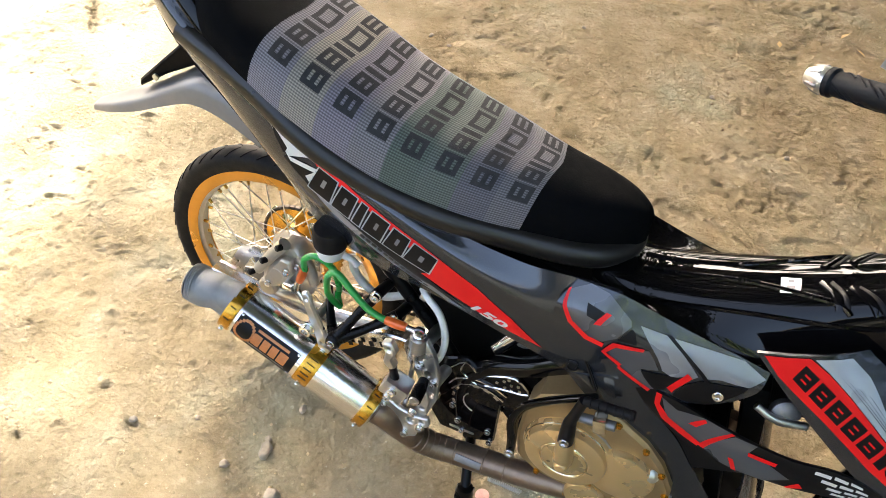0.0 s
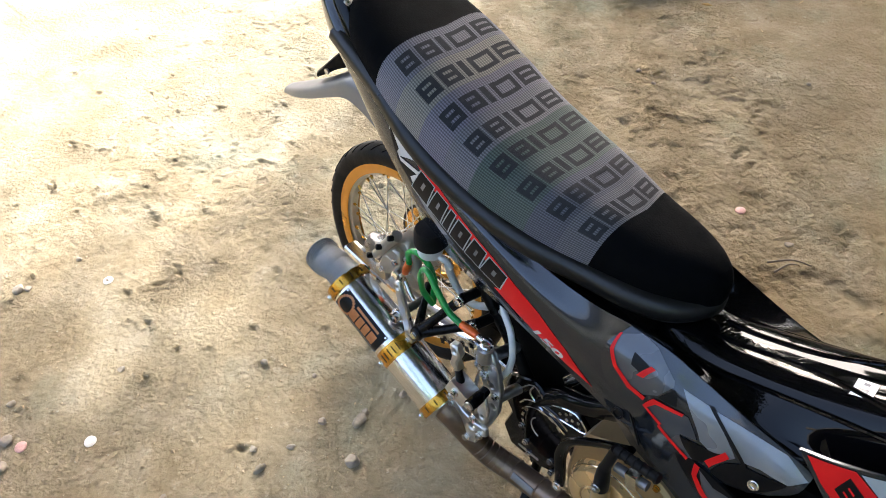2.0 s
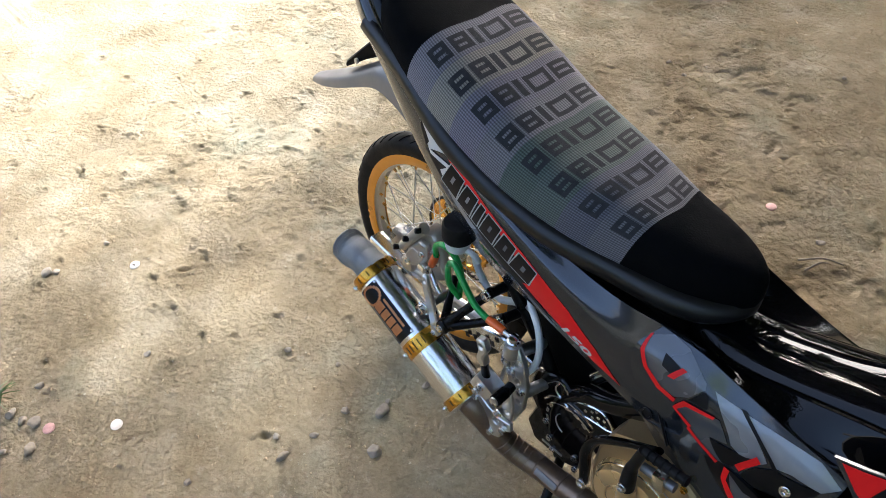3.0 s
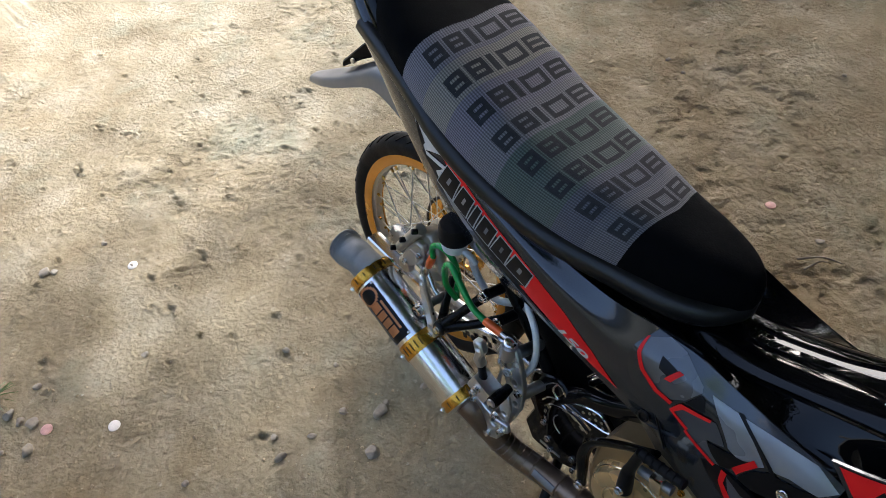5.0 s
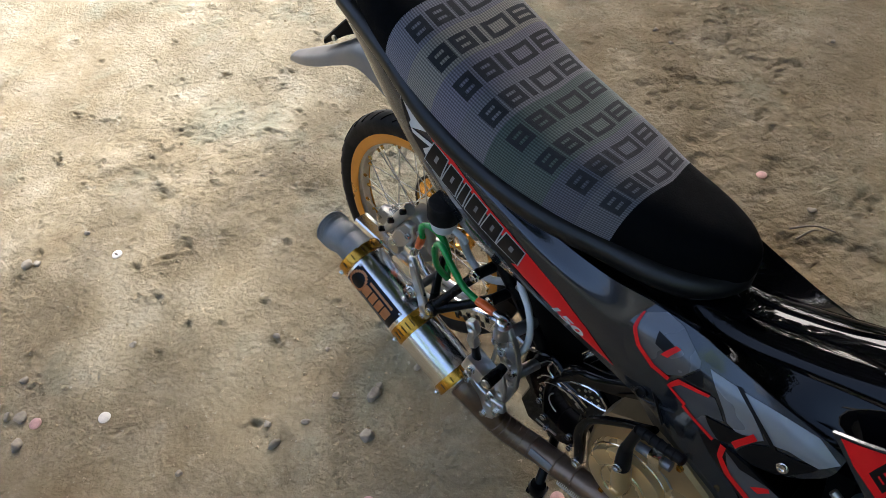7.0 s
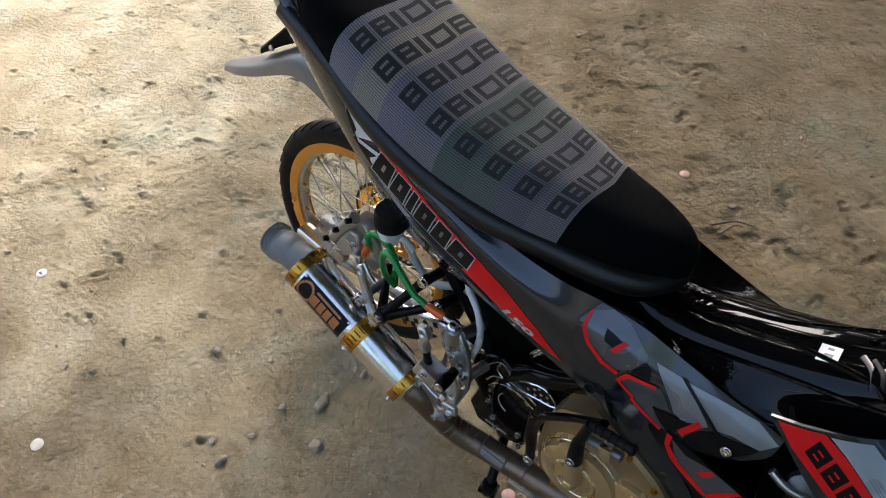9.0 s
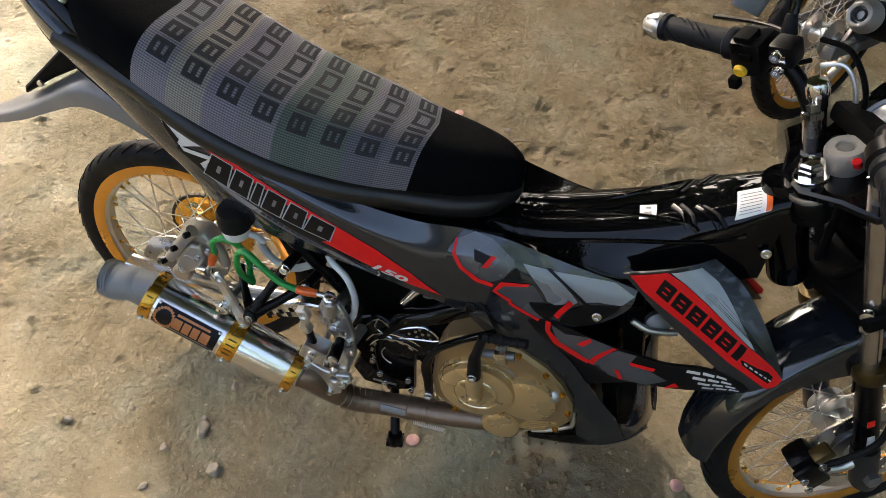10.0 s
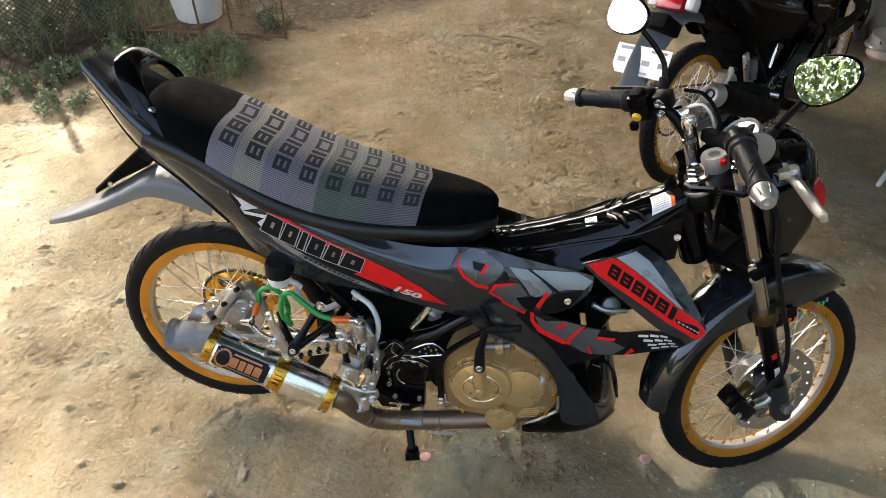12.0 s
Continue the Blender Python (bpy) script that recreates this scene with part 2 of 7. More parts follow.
def leaf_mat(name, a, b):
    m, n, l, bs = nodes_of(name)
    info = n.new("ShaderNodeNewGeometry")
    l.new(mixed(n, l, 0.35, ramp(n, l, info.outputs["Random Per Island"], [(0.0, a), (1.0, b)]),
                ramp(n, l, noise_tex(n, l, coords(n, l), 60), [(0.3, a), (0.7, b)])), bs.inputs["Base Color"])
    bs.inputs["Roughness"].default_value = 0.5
    bs.inputs["Subsurface Weight"].default_value = 0.0
    return m


LEAF = leaf_mat("leaf", (0.045, 0.085, 0.018), (0.12, 0.17, 0.045))
WEED = leaf_mat("weed_leaf", (0.075, 0.115, 0.040), (0.21, 0.25, 0.12))
LEAF_DRY = leaf_mat("dry_leaf", (0.30, 0.17, 0.05), (0.45, 0.30, 0.10))
BARK = surface("bark", (0.24, 0.20, 0.15), 0.9, 0, 0.35, 14, 0, 0.8)
WALL = surface("plastered_wall", (0.34, 0.33, 0.30), 0.9, 0, 0.1, 3, 0, 0.2, 0.1)
ROOF = surface("roof_sheet", (0.12, 0.11, 0.10), 0.6, 0.2, 0.2, 3)

# ---- mesh helpers ----
def mesh_of(name, bm, mat, smooth=True):
    bmesh.ops.recalc_face_normals(bm, faces=bm.faces[:])
    me = bpy.data.meshes.new(name)
    bm.to_mesh(me)
    bm.free()
    if mat:
        me.materials.append(mat)
    if smooth:
        me.polygons.foreach_set("use_smooth", [True] * len(me.polygons))
        me.set_sharp_from_angle(angle=radians(38))
    return me


def part(name, bm, mat, parent, label="", smooth=True):
    """Links a bmesh as one mesh object under a thing or a part."""
    me = bm if isinstance(bm, bpy.types.Mesh) else mesh_of(name, bm, mat, smooth)
    ob = new(name, me)
    if parent is not None:
        ob.parent = parent
    if label:
        ob["label"] = label
    return ob


def thing(name, label, category, m=None, group="", kind=""):
    ob = new(name)
    if m is not None:
        ob.matrix_world = m
    ob.empty_display_size = 0.1
    return tagged(ob, label, category, group, kind)


def frame_z(d):
    """A turn that brings z onto the direction d."""
    return Vector(d).to_track_quat("Z", "Y").to_matrix().to_4x4()


def add_lathe(bm, profile, base=(0, 0, 0), axis=(0, 0, 1), seg=24, cap=True):
    """Turns (radius, height) pairs about an axis."""
    m = Matrix.Translation(base) @ frame_z(axis)
    rings = []
    for r, h in profile:
        rings.append([bm.verts.new(m @ Vector((max(r, 1e-5) * math.cos(2 * math.pi * k / seg), max(r, 1e-5) * math.sin(2 * math.pi * k / seg), h))) for k in range(seg)])
    for a, b in zip(rings, rings[1:]):
        for k in range(seg):
            bm.faces.new((a[k], a[(k + 1) % seg], b[(k + 1) % seg], b[k]))
    if cap:
        bm.faces.new(rings[0][::-1])
        bm.faces.new(rings[-1])
    return bm


def lathe(profile, base=(0, 0, 0), axis=(0, 0, 1), seg=24, cap=True):
    return add_lathe(bmesh.new(), profile, base, axis, seg, cap)


def ring_lathe(profile, base, axis, seg=48):
    """A closed profile turned about an axis: a torus of any section."""
    bm = bmesh.new()
    add_lathe(bm, profile + [profile[0]], base, axis, seg, False)
    bmesh.ops.remove_doubles(bm, verts=bm.verts[:], dist=1e-6)
    return bm


def add_tube(bm, pts, r, seg=10, smooth=6, cap=True, flat=1.0):
    """A round bar along a smoothed line; r is one radius or one for each point."""
    pts = [Vector(p) for p in pts]
    rs = r if isinstance(r, (list, tuple)) else [r] * len(pts)
    if len(pts) > 2 and smooth > 1:
        n = (len(pts) - 1) * smooth + 1
        u = np.linspace(0, 1, n)
        line = spline([(*p, q) for p, q in zip(pts, rs)], u)
        pts, rs = [Vector(p[:3]) for p in line], [max(1e-4, float(p[3])) for p in line]
    t0 = (pts[1] - pts[0]).normalized()
    side = t0.orthogonal().normalized()
    rings = []
    for i, p in enumerate(pts):
        t = (pts[min(i + 1, len(pts) - 1)] - pts[max(i - 1, 0)]).normalized()
        side = (side - t * side.dot(t)).normalized()
        up = t.cross(side)
        rings.append([bm.verts.new(p + rs[i] * (side * math.cos(2 * math.pi * k / seg) + up * flat * math.sin(2 * math.pi * k / seg))) for k in range(seg)])
    for a, b in zip(rings, rings[1:]):
        for k in range(seg):
            bm.faces.new((a[k], a[(k + 1) % seg], b[(k + 1) % seg], b[k]))
    if cap:
        bm.faces.new(rings[0][::-1])
        bm.faces.new(rings[-1])
    return bm


def tube(pts, r, seg=10, smooth=6, cap=True, flat=1.0):
    return add_tube(bmesh.new(), pts, r, seg, smooth, cap, flat)


def add_box(bm, centre, size, bevel=0.004, turn=None, segments=2):
    m = Matrix.Translation(centre) @ (turn.to_4x4() if turn is not None else Matrix()) @ Matrix.Diagonal((*size, 1))
    made = bmesh.ops.create_cube(bm, size=1.0, matrix=m)
    if bevel:
        edges = list({e for v in made["verts"] for e in v.link_edges})
        bmesh.ops.bevel(bm, geom=edges, offset=bevel, segments=segments, affect="EDGES", profile=0.6)
    return bm


def box(centre, size, bevel=0.004, turn=None):
    return add_box(bmesh.new(), centre, size, bevel, turn)


def turn_xyz(rx=0, ry=0, rz=0):
    return pose(0, 0, 0, rx, ry, rz)


def add_plate(bm, outline, thick, m, holes=(), bevel=0.0, windows=()):
    """A flat plate: an outline (and round holes x, y, r) in its own plane, of some thickness, set by m."""
    loops = [[(x, y) for x, y in outline]] + [list(w) for w in windows]
    for x, y, r in holes:
        loops.append([(x + r * math.cos(2 * math.pi * k / 12), y + r * math.sin(2 * math.pi * k / 12)) for k in range(12)])
    tmp = bmesh.new()
    edges = []
    for loop in loops:
        vs = [tmp.verts.new((x, y, 0)) for x, y in loop]
        edges += [tmp.edges.new((vs[k], vs[(k + 1) % len(vs)])) for k in range(len(vs))]
    bmesh.ops.triangle_fill(tmp, edges=edges, use_beauty=True)
    geom = bmesh.ops.extrude_face_region(tmp, geom=tmp.faces[:])
    bmesh.ops.translate(tmp, verts=[g for g in geom["geom"] if isinstance(g, bmesh.types.BMVert)], vec=(0, 0, thick))
    bmesh.ops.recalc_face_normals(tmp, faces=tmp.faces[:])
    if bevel:
        sharp = [e for e in tmp.edges if len(e.link_faces) == 2 and e.calc_face_angle(0) > 0.8]
        bmesh.ops.bevel(tmp, geom=sharp, offset=bevel, segments=1, affect="EDGES")
    bmesh.ops.transform(tmp, matrix=m, verts=tmp.verts[:])
    me = bpy.data.meshes.new("tmp")
    tmp.to_mesh(me)
    tmp.free()
    bm.from_mesh(me)
    bpy.data.meshes.remove(me)
    return bm


def plate(outline, thick, m, holes=(), bevel=0.0):
    return add_plate(bmesh.new(), outline, thick, m, holes, bevel)


def side_plane(y):
    """Puts a drawing in x and z onto the plane at y of the motorcycle, its thickness growing to the right side (-y)."""
    return Matrix(((1, 0, 0, 0), (0, 0, -1, y), (0, 1, 0, 0), (0, 0, 0, 1)))


def sheet(curves, nu=40, nv=12, thick=0.003, mirror=False):
    """A shell of some thickness lofted over the curves."""
    u, v = np.meshgrid(np.linspace(0, 1, nu + 1), np.linspace(0, 1, nv + 1), indexing="ij")
    p = sheet_at(curves, u, v)
    q = p - sheet_normal(curves, u, v) * thick
    mid = p[nu // 2, nv // 2] - q[nu // 2, nv // 2]
    if mid[1] > 0 and abs(mid[1]) > abs(mid[2]) or (abs(mid[2]) >= abs(mid[1]) and mid[2] < 0):
        q = 2 * p - q
    bm = bmesh.new()
    s = -1 if mirror else 1
    a = [[bm.verts.new((x[0], x[1] * s, x[2])) for x in row] for row in p]
    b = [[bm.verts.new((x[0], x[1] * s, x[2])) for x in row] for row in q]
    for i in range(nu):
        for j in range(nv):
            bm.faces.new((a[i][j], a[i + 1][j], a[i + 1][j + 1], a[i][j + 1]))
            bm.faces.new((b[i][j], b[i][j + 1], b[i + 1][j + 1], b[i + 1][j]))
    rim = [(i, 0) for i in range(nu + 1)] + [(nu, j) for j in range(1, nv + 1)] + [(i, nv) for i in range(nu - 1, -1, -1)] + [(0, j) for j in range(nv - 1, 0, -1)]
    for k in range(len(rim)):
        (i, j), (g, h) = rim[k], rim[(k + 1) % len(rim)]
        bm.faces.new((a[i][j], b[i][j], b[g][h], a[g][h]))
    return bm


def sticker(curves, polys, lift=0.0007, cuts=3, mirror=False):
    """Thin film cut to outlines in the sheet's own u and v, laid onto it."""
    bm = bmesh.new()
    for poly in polys:
        tmp = [bm.verts.new((x, y, 0)) for x, y in poly]
        f = bm.faces.new(tmp)
    bmesh.ops.triangulate(bm, faces=bm.faces[:])
    for _ in range(cuts):
        longest = [e for e in bm.edges if e.calc_length() > 0.045]
        if not longest:
            break
        bmesh.ops.subdivide_edges(bm, edges=longest, cuts=1)
        bmesh.ops.triangulate(bm, faces=[f for f in bm.faces if len(f.verts) > 3])
    uv = np.array([v.co[:2] for v in bm.verts])
    p, n = sheet_at(curves, uv[:, 0], uv[:, 1]), sheet_normal(curves, uv[:, 0], uv[:, 1])
    n *= np.where(n[:, 1:2] > 0, -1, 1) if abs(n[:, 1]).mean() > abs(n[:, 2]).mean() else np.where(n[:, 2:3] < 0, -1, 1)
    for v, q in zip(bm.verts, p + n * lift):
        v.co = (q[0], -q[1] if mirror else q[1], q[2])
    return bm
# ---- body sheets of the motorcycle (x ahead, y to its left, z up) ----
def spline(pts, u):
    """Catmull-Rom through the points at u from 0 to 1 (array)."""
    p = np.asarray(pts, float)
    n = len(p) - 1
    u = np.clip(np.asarray(u, float), 0, 1) * n
    i = np.minimum(u.astype(int), n - 1)
    f = (u - i)[..., None]
    q = np.vstack([2 * p[0] - p[1], p, 2 * p[-1] - p[-2]])
    a, b, c, d = q[i], q[i + 1], q[i + 2], q[i + 3]
    return 0.5 * (2 * b + (c - a) * f + (2 * a - 5 * b + 4 * c - d) * f ** 2 + (3 * b - a - 3 * c + d) * f ** 3)


def sheet_at(curves, u, v):
    """Points of the sheet lofted over the curves, at arrays u (along) and v (across)."""
    u, v = np.broadcast_arrays(np.asarray(u, float), np.asarray(v, float))
    rows = np.stack([spline(c, u) for c in curves])
    n = len(curves) - 1
    w = np.clip(v, 0, 1) * n
    i = np.minimum(w.astype(int), n - 1)
    f = (w - i)[..., None]
    def row(k):
        k = np.clip(k, -1, n + 1)
        lo, hi = np.take_along_axis(rows, np.clip(k, 0, n)[None, ..., None], 0)[0], None
        first = 2 * rows[0] - rows[1]
        last = 2 * rows[-1] - rows[-2]
        return np.where((k < 0)[..., None], first, np.where((k > n)[..., None], last, lo))
    a, b, c, d = row(i - 1), row(i), row(i + 1), row(i + 2)
    return 0.5 * (2 * b + (c - a) * f + (2 * a - 5 * b + 4 * c - d) * f ** 2 + (3 * b - a - 3 * c + d) * f ** 3)


def sheet_normal(curves, u, v):
    e = 2e-3
    du = sheet_at(curves, np.clip(u + e, 0, 1), v) - sheet_at(curves, np.clip(u - e, 0, 1), v)
    dv = sheet_at(curves, u, np.clip(v + e, 0, 1)) - sheet_at(curves, u, np.clip(v - e, 0, 1))
    n = np.cross(du, dv)
    return n / (np.linalg.norm(n, axis=-1, keepdims=True) + 1e-12)


TAIL_SIDE = [
    [(-.200, -.036, .946), (-.10, -.088, .872), (0, -.106, .801), (.10, -.115, .746), (.20, -.118, .692), (.30, -.12, .655), (.40, -.12, .628), (.50, -.12, .616), (.575, -.118, .620), (.64, -.115, .622)],
    [(-.203, -.044, .936), (-.10, -.100, .855), (0, -.122, .783), (.10, -.136, .727), (.20, -.140, .680), (.30, -.143, .640), (.40, -.145, .602), (.50, -.145, .568), (.585, -.144, .545), (.66, -.140, .530)],
    [(-.204, -.046, .926), (-.10, -.100, .825), (0, -.120, .745), (.09, -.134, .668), (.17, -.142, .620), (.28, -.146, .575), (.39, -.148, .545), (.50, -.147, .515), (.60, -.145, .487), (.68, -.142, .455)],
    [(-.203, -.040, .918), (-.105, -.085, .797), (-.01, -.098, .718), (.08, -.106, .632), (.15, -.112, .548), (.26, -.122, .508), (.38, -.134, .500), (.50, -.138, .474), (.60, -.138, .447), (.66, -.136, .412)],
]
LEG_SHIELD = [
    [(.60, -.138, .447), (.654, -.134, .388), (.700, -.130, .332), (.745, -.127, .280), (.785, -.124, .234), (.822, -.120, .190), (.838, -.116, .135)],
    [(.64, -.146, .468), (.690, -.144, .405), (.735, -.141, .350), (.780, -.137, .296), (.825, -.132, .246), (.865, -.126, .195), (.885, -.116, .128)],
    [(.685, -.142, .490), (.735, -.142, .440), (.785, -.139, .390), (.825, -.134, .330), (.865, -.126, .270), (.905, -.114, .205), (.930, -.100, .135)],
]
SIDE_PANEL = [
    [(.578, -.121, .622), (.640, -.121, .621), (.70, -.12, .606), (.76, -.122, .594), (.82, -.122, .583), (.856, -.122, .574)],
    [(.560, -.151, .588), (.625, -.150, .580), (.70, -.146, .563), (.76, -.142, .553), (.815, -.140, .548), (.852, -.136, .548)],
    [(.575, -.152, .532), (.630, -.151, .522), (.69, -.149, .510), (.74, -.145, .500), (.785, -.144, .500), (.832, -.140, .520)],
    [(.632, -.150, .492), (.665, -.149, .485), (.705, -.147, .478), (.745, -.144, .474), (.775, -.142, .480), (.812, -.138, .496)],
]
WING = [
    [(.690, -.146, .492), (.756, -.148, .484), (.84, -.15, .464), (.925, -.15, .452), (.985, -.15, .462), (1.03, -.149, .456), (1.075, -.147, .437)],
    [(.715, -.148, .462), (.775, -.151, .447), (.85, -.153, .430), (.93, -.153, .425), (.99, -.153, .432), (1.035, -.151, .438), (1.076, -.148, .431)],
    [(.745, -.144, .430), (.80, -.146, .398), (.86, -.148, .386), (.935, -.149, .390), (.99, -.150, .404), (1.035, -.149, .417), (1.077, -.146, .425)],
]
FRONT_PANEL = [
    [(.827, -.126, .606), (.886, -.135, .556), (.946, -.142, .510), (1.010, -.147, .463), (1.071, -.149, .428)],
    [(.868, -.126, .622), (.925, -.133, .574), (.982, -.140, .524), (1.040, -.146, .474), (1.092, -.149, .432)],
    [(.912, -.117, .637), (.963, -.124, .590), (1.014, -.133, .538), (1.066, -.143, .486), (1.112, -.148, .440)],
    [(.952, -.088, .640), (1.000, -.092, .607), (1.040, -.106, .566), (1.080, -.126, .512), (1.118, -.146, .452)],
]
TANK_TOP = [
    [(.585, 0, .600), (.66, 0, .592), (.74, 0, .612), (.82, 0, .640), (.90, 0, .674), (.96, 0, .706), (1.03, 0, .742)],
    [(.585, -.035, .594), (.66, -.040, .587), (.74, -.044, .606), (.82, -.045, .634), (.90, -.046, .667), (.96, -.046, .699), (1.03, -.036, .735)],
    [(.590, -.062, .580), (.66, -.064, .570), (.74, -.066, .588), (.82, -.067, .612), (.90, -.066, .640), (.96, -.064, .668), (1.03, -.048, .705)],
    [(.595, -.092, .610), (.66, -.098, .585), (.74, -.098, .572), (.82, -.092, .570), (.90, -.082, .590), (.96, -.072, .610), (1.03, -.055, .650)],
    [(.600, -.104, .615), (.66, -.110, .590), (.74, -.110, .568), (.82, -.104, .560), (.90, -.086, .562), (.96, -.070, .570), (1.03, -.055, .590)],
]

# ---- ground ----
def value_noise(x, y, seed):
    """Smooth noise from -1 to 1 on arrays."""
    xi, yi = np.floor(x).astype(np.int64), np.floor(y).astype(np.int64)
    fx, fy = x - xi, y - yi
    fx, fy = fx * fx * (3 - 2 * fx), fy * fy * (3 - 2 * fy)
    def h(a, b):
        k = (a * 374761393 + b * 668265263 + seed * 974634777) & 0x7FFFFFFF
        k = ((k ^ (k >> 13)) * 1274126177) & 0x7FFFFFFF
        return ((k ^ (k >> 16)) & 0xFFFF) / 32767.5 - 1
    return (h(xi, yi) * (1 - fx) + h(xi + 1, yi) * fx) * (1 - fy) + (h(xi, yi + 1) * (1 - fx) + h(xi + 1, yi + 1) * fx) * fy


SCUFFS = np.random.RandomState(5)
DENTS = [(SCUFFS.uniform(-3.2, 3.4), SCUFFS.uniform(-1.6, 4.2), 0.007 + 0.022 * SCUFFS.rand() ** 2, SCUFFS.uniform(0.3, 0.8), SCUFFS.uniform(0, 3.14), SCUFFS.uniform(0.2, 0.9)) for _ in range(450)]
DENTS += [(SCUFFS.normal(-0.95, 0.45), SCUFFS.normal(0.05, 0.45), SCUFFS.uniform(0.007, 0.020), SCUFFS.uniform(.3, .6), SCUFFS.uniform(-.5, .7), 1.35) for _ in range(190)]


def step_up(v, lo, hi):
    f = np.clip((v - lo) / (hi - lo), 0, 1)
    return f * f * (3 - 2 * f)


def ground_height(x, y):
    z = 0.011 * value_noise(x * 1.7, y * 1.7, 1) + 0.0042 * value_noise(x * 6, y * 6, 2) + 0.0014 * value_noise(x * 17, y * 17, 3)
    # trodden crust: flat plates with torn, crumbled edges, thicker in some patches than in others
    patch = step_up(value_noise(x * 2.1 + 3, y * 2.1, 14) + .35 * value_noise(x * 7, y * 7, 15), -.25, .60)
    crust = value_noise(x * 15 + 2, y * 19, 6) + .55 * value_noise(x * 37, y * 41, 8) + .32 * value_noise(x * 83, y * 79, 9)
    z = z + (0.0003 + 0.0026 * patch) * step_up(crust, -.06, .06) + 0.0014 * patch * step_up(crust, .42, .56) - 0.0062 * (.12 + .88 * patch) * step_up(-crust, .62, .74)
    z = z + (0.0003 + 0.0030 * patch) * np.clip(value_noise(x * 62, y * 66, 5) + .6 * value_noise(x * 118, y * 123, 16) - .30, 0, 1)
    for cx, cy, r, squash, turn, deep in DENTS:
        near = (abs(x - cx) < 2.2 * r) & (abs(y - cy) < 2.2 * r)
        if not near.any():
            continue
        dx, dy = x[near] - cx, y[near] - cy
        a, b = dx * math.cos(turn) + dy * math.sin(turn), (-dx * math.sin(turn) + dy * math.cos(turn)) / squash
        q = (a * a + b * b) / (r * r) * (1 + 0.8 * value_noise(a / r * 1.7 + cx * 90, b / r * 1.7 + cy * 90, 21))
        z[near] += deep * 0.42 * r * (-np.exp(-q * 2.2) + 0.55 * np.exp(-((np.sqrt(np.abs(q)) - 1.15) ** 2) * 9))
    near = np.exp(-((x - 0.60) / 1.3) ** 2 - ((y - 0.0) / 0.45) ** 2)
    return z * (1 - 0.35 * near) - 0.006


def stretch(lo, hi, step, far, n):
    mid = np.arange(lo, hi + step / 2, step)
    grow = np.cumsum(step * (far / step / 4) ** (np.arange(1, n + 1) / n))
    return np.concatenate([lo - grow[::-1], mid, hi + grow])


gx, gy = stretch(-1.9, 2.0, 0.0060, 300, 60), stretch(-1.0, 2.85, 0.0062, 300, 60)
GX, GY = np.meshgrid(gx, gy, indexing="ij")
GZ = ground_height(GX.copy(), GY.copy())
far_off = np.clip((np.hypot(GX, GY) - 4) / 8, 0, 1)
GZ = GZ * (1 - far_off)
nx, ny = GX.shape
index = np.arange(nx * ny).reshape(nx, ny)
quads = np.stack([index[:-1, :-1], index[1:, :-1], index[1:, 1:], index[:-1, 1:]], -1).reshape(-1, 4)
ground_mesh = bpy.data.meshes.new("ground")
ground_mesh.from_pydata(np.stack([GX, GY, GZ], -1).reshape(-1, 3), [], quads)
ground_mesh.polygons.foreach_set("use_smooth", [True] * len(ground_mesh.polygons))
ground_mesh.materials.append(DIRT)
tagged(new("ground", ground_mesh), "trodden dry brown earth yard with scuffs and small pits", "ground", kind="structure")

# ---- the motorcycle ----
LEAN_LEFT = 6.65
bike = thing("motorcycle", "graphite and red underbone motorcycle with gold spoked rims on its stand", "motorcycle", pose(0, 0, 0, -LEAN_LEFT, 0, 0))
RIM_R, TYRE_R = 0.2275, 0.266


def tyre_mesh(half=0.026):
    pro = [(RIM_R - 0.006, -half * 0.72), (RIM_R + 0.004, -half * 0.92), (RIM_R + 0.016, -half), (RIM_R + 0.026, -half * 0.93), (TYRE_R - 0.006, -half * 0.66), (TYRE_R - 0.001, -half * 0.3), (TYRE_R, 0)]
    pro += [(r, -h) for r, h in pro[-2::-1]]
    return ring_lathe(pro + [(RIM_R - 0.012, half * 0.5), (RIM_R - 0.012, -half * 0.5)], (0, 0, 0), (0, 1, 0), 72)


def tread_mesh(half, count, side):
    """Slanted sipes: dark raised blocks' edges modelled as thin proud ribs."""
    bm = bmesh.new()
    for k in range(count):
        a0 = 2 * math.pi * k / count
        pts = []
        for j in range(4):
            f = j / 3
            a = a0 + 0.11 * f
            y = side * half * (0.12 + 0.72 * f)
            r = TYRE_R - 0.0009 - 0.0105 * max(0, f - 0.15) ** 1.5
            pts.append((r * math.cos(a), y, r * math.sin(a)))
        add_tube(bm, pts, 0.0016, 4, 1)
    return bm


def rim_meshes(width=0.040):
    """The gold flanges and outer wall, and the alloy well."""
    w = width / 2
    gold = []
    for s in (-1, 1):
        pro = [(RIM_R, s * w), (RIM_R + 0.001, s * (w - 0.004)), (RIM_R - 0.010, s * (w - 0.005)), (RIM_R - 0.022, s * (w - 0.006)), (RIM_R - 0.025, s * (w - 0.003)), (RIM_R - 0.012, s * (w + 0.0015))]
        gold.append(ring_lathe(pro, (0, 0, 0), (0, 1, 0), 72))
    q = RIM_R - 0.017
    well = ring_lathe([(q, -w + 0.002), (q - 0.004, -w * 0.6), (q - 0.013, -w * 0.45), (q - 0.015, 0), (q - 0.013, w * 0.45), (q - 0.004, w * 0.6), (q, w - 0.002), (q + 0.004, w * 0.5), (q + 0.004, -w * 0.5)], (0, 0, 0), (0, 1, 0), 72)
    return gold, well




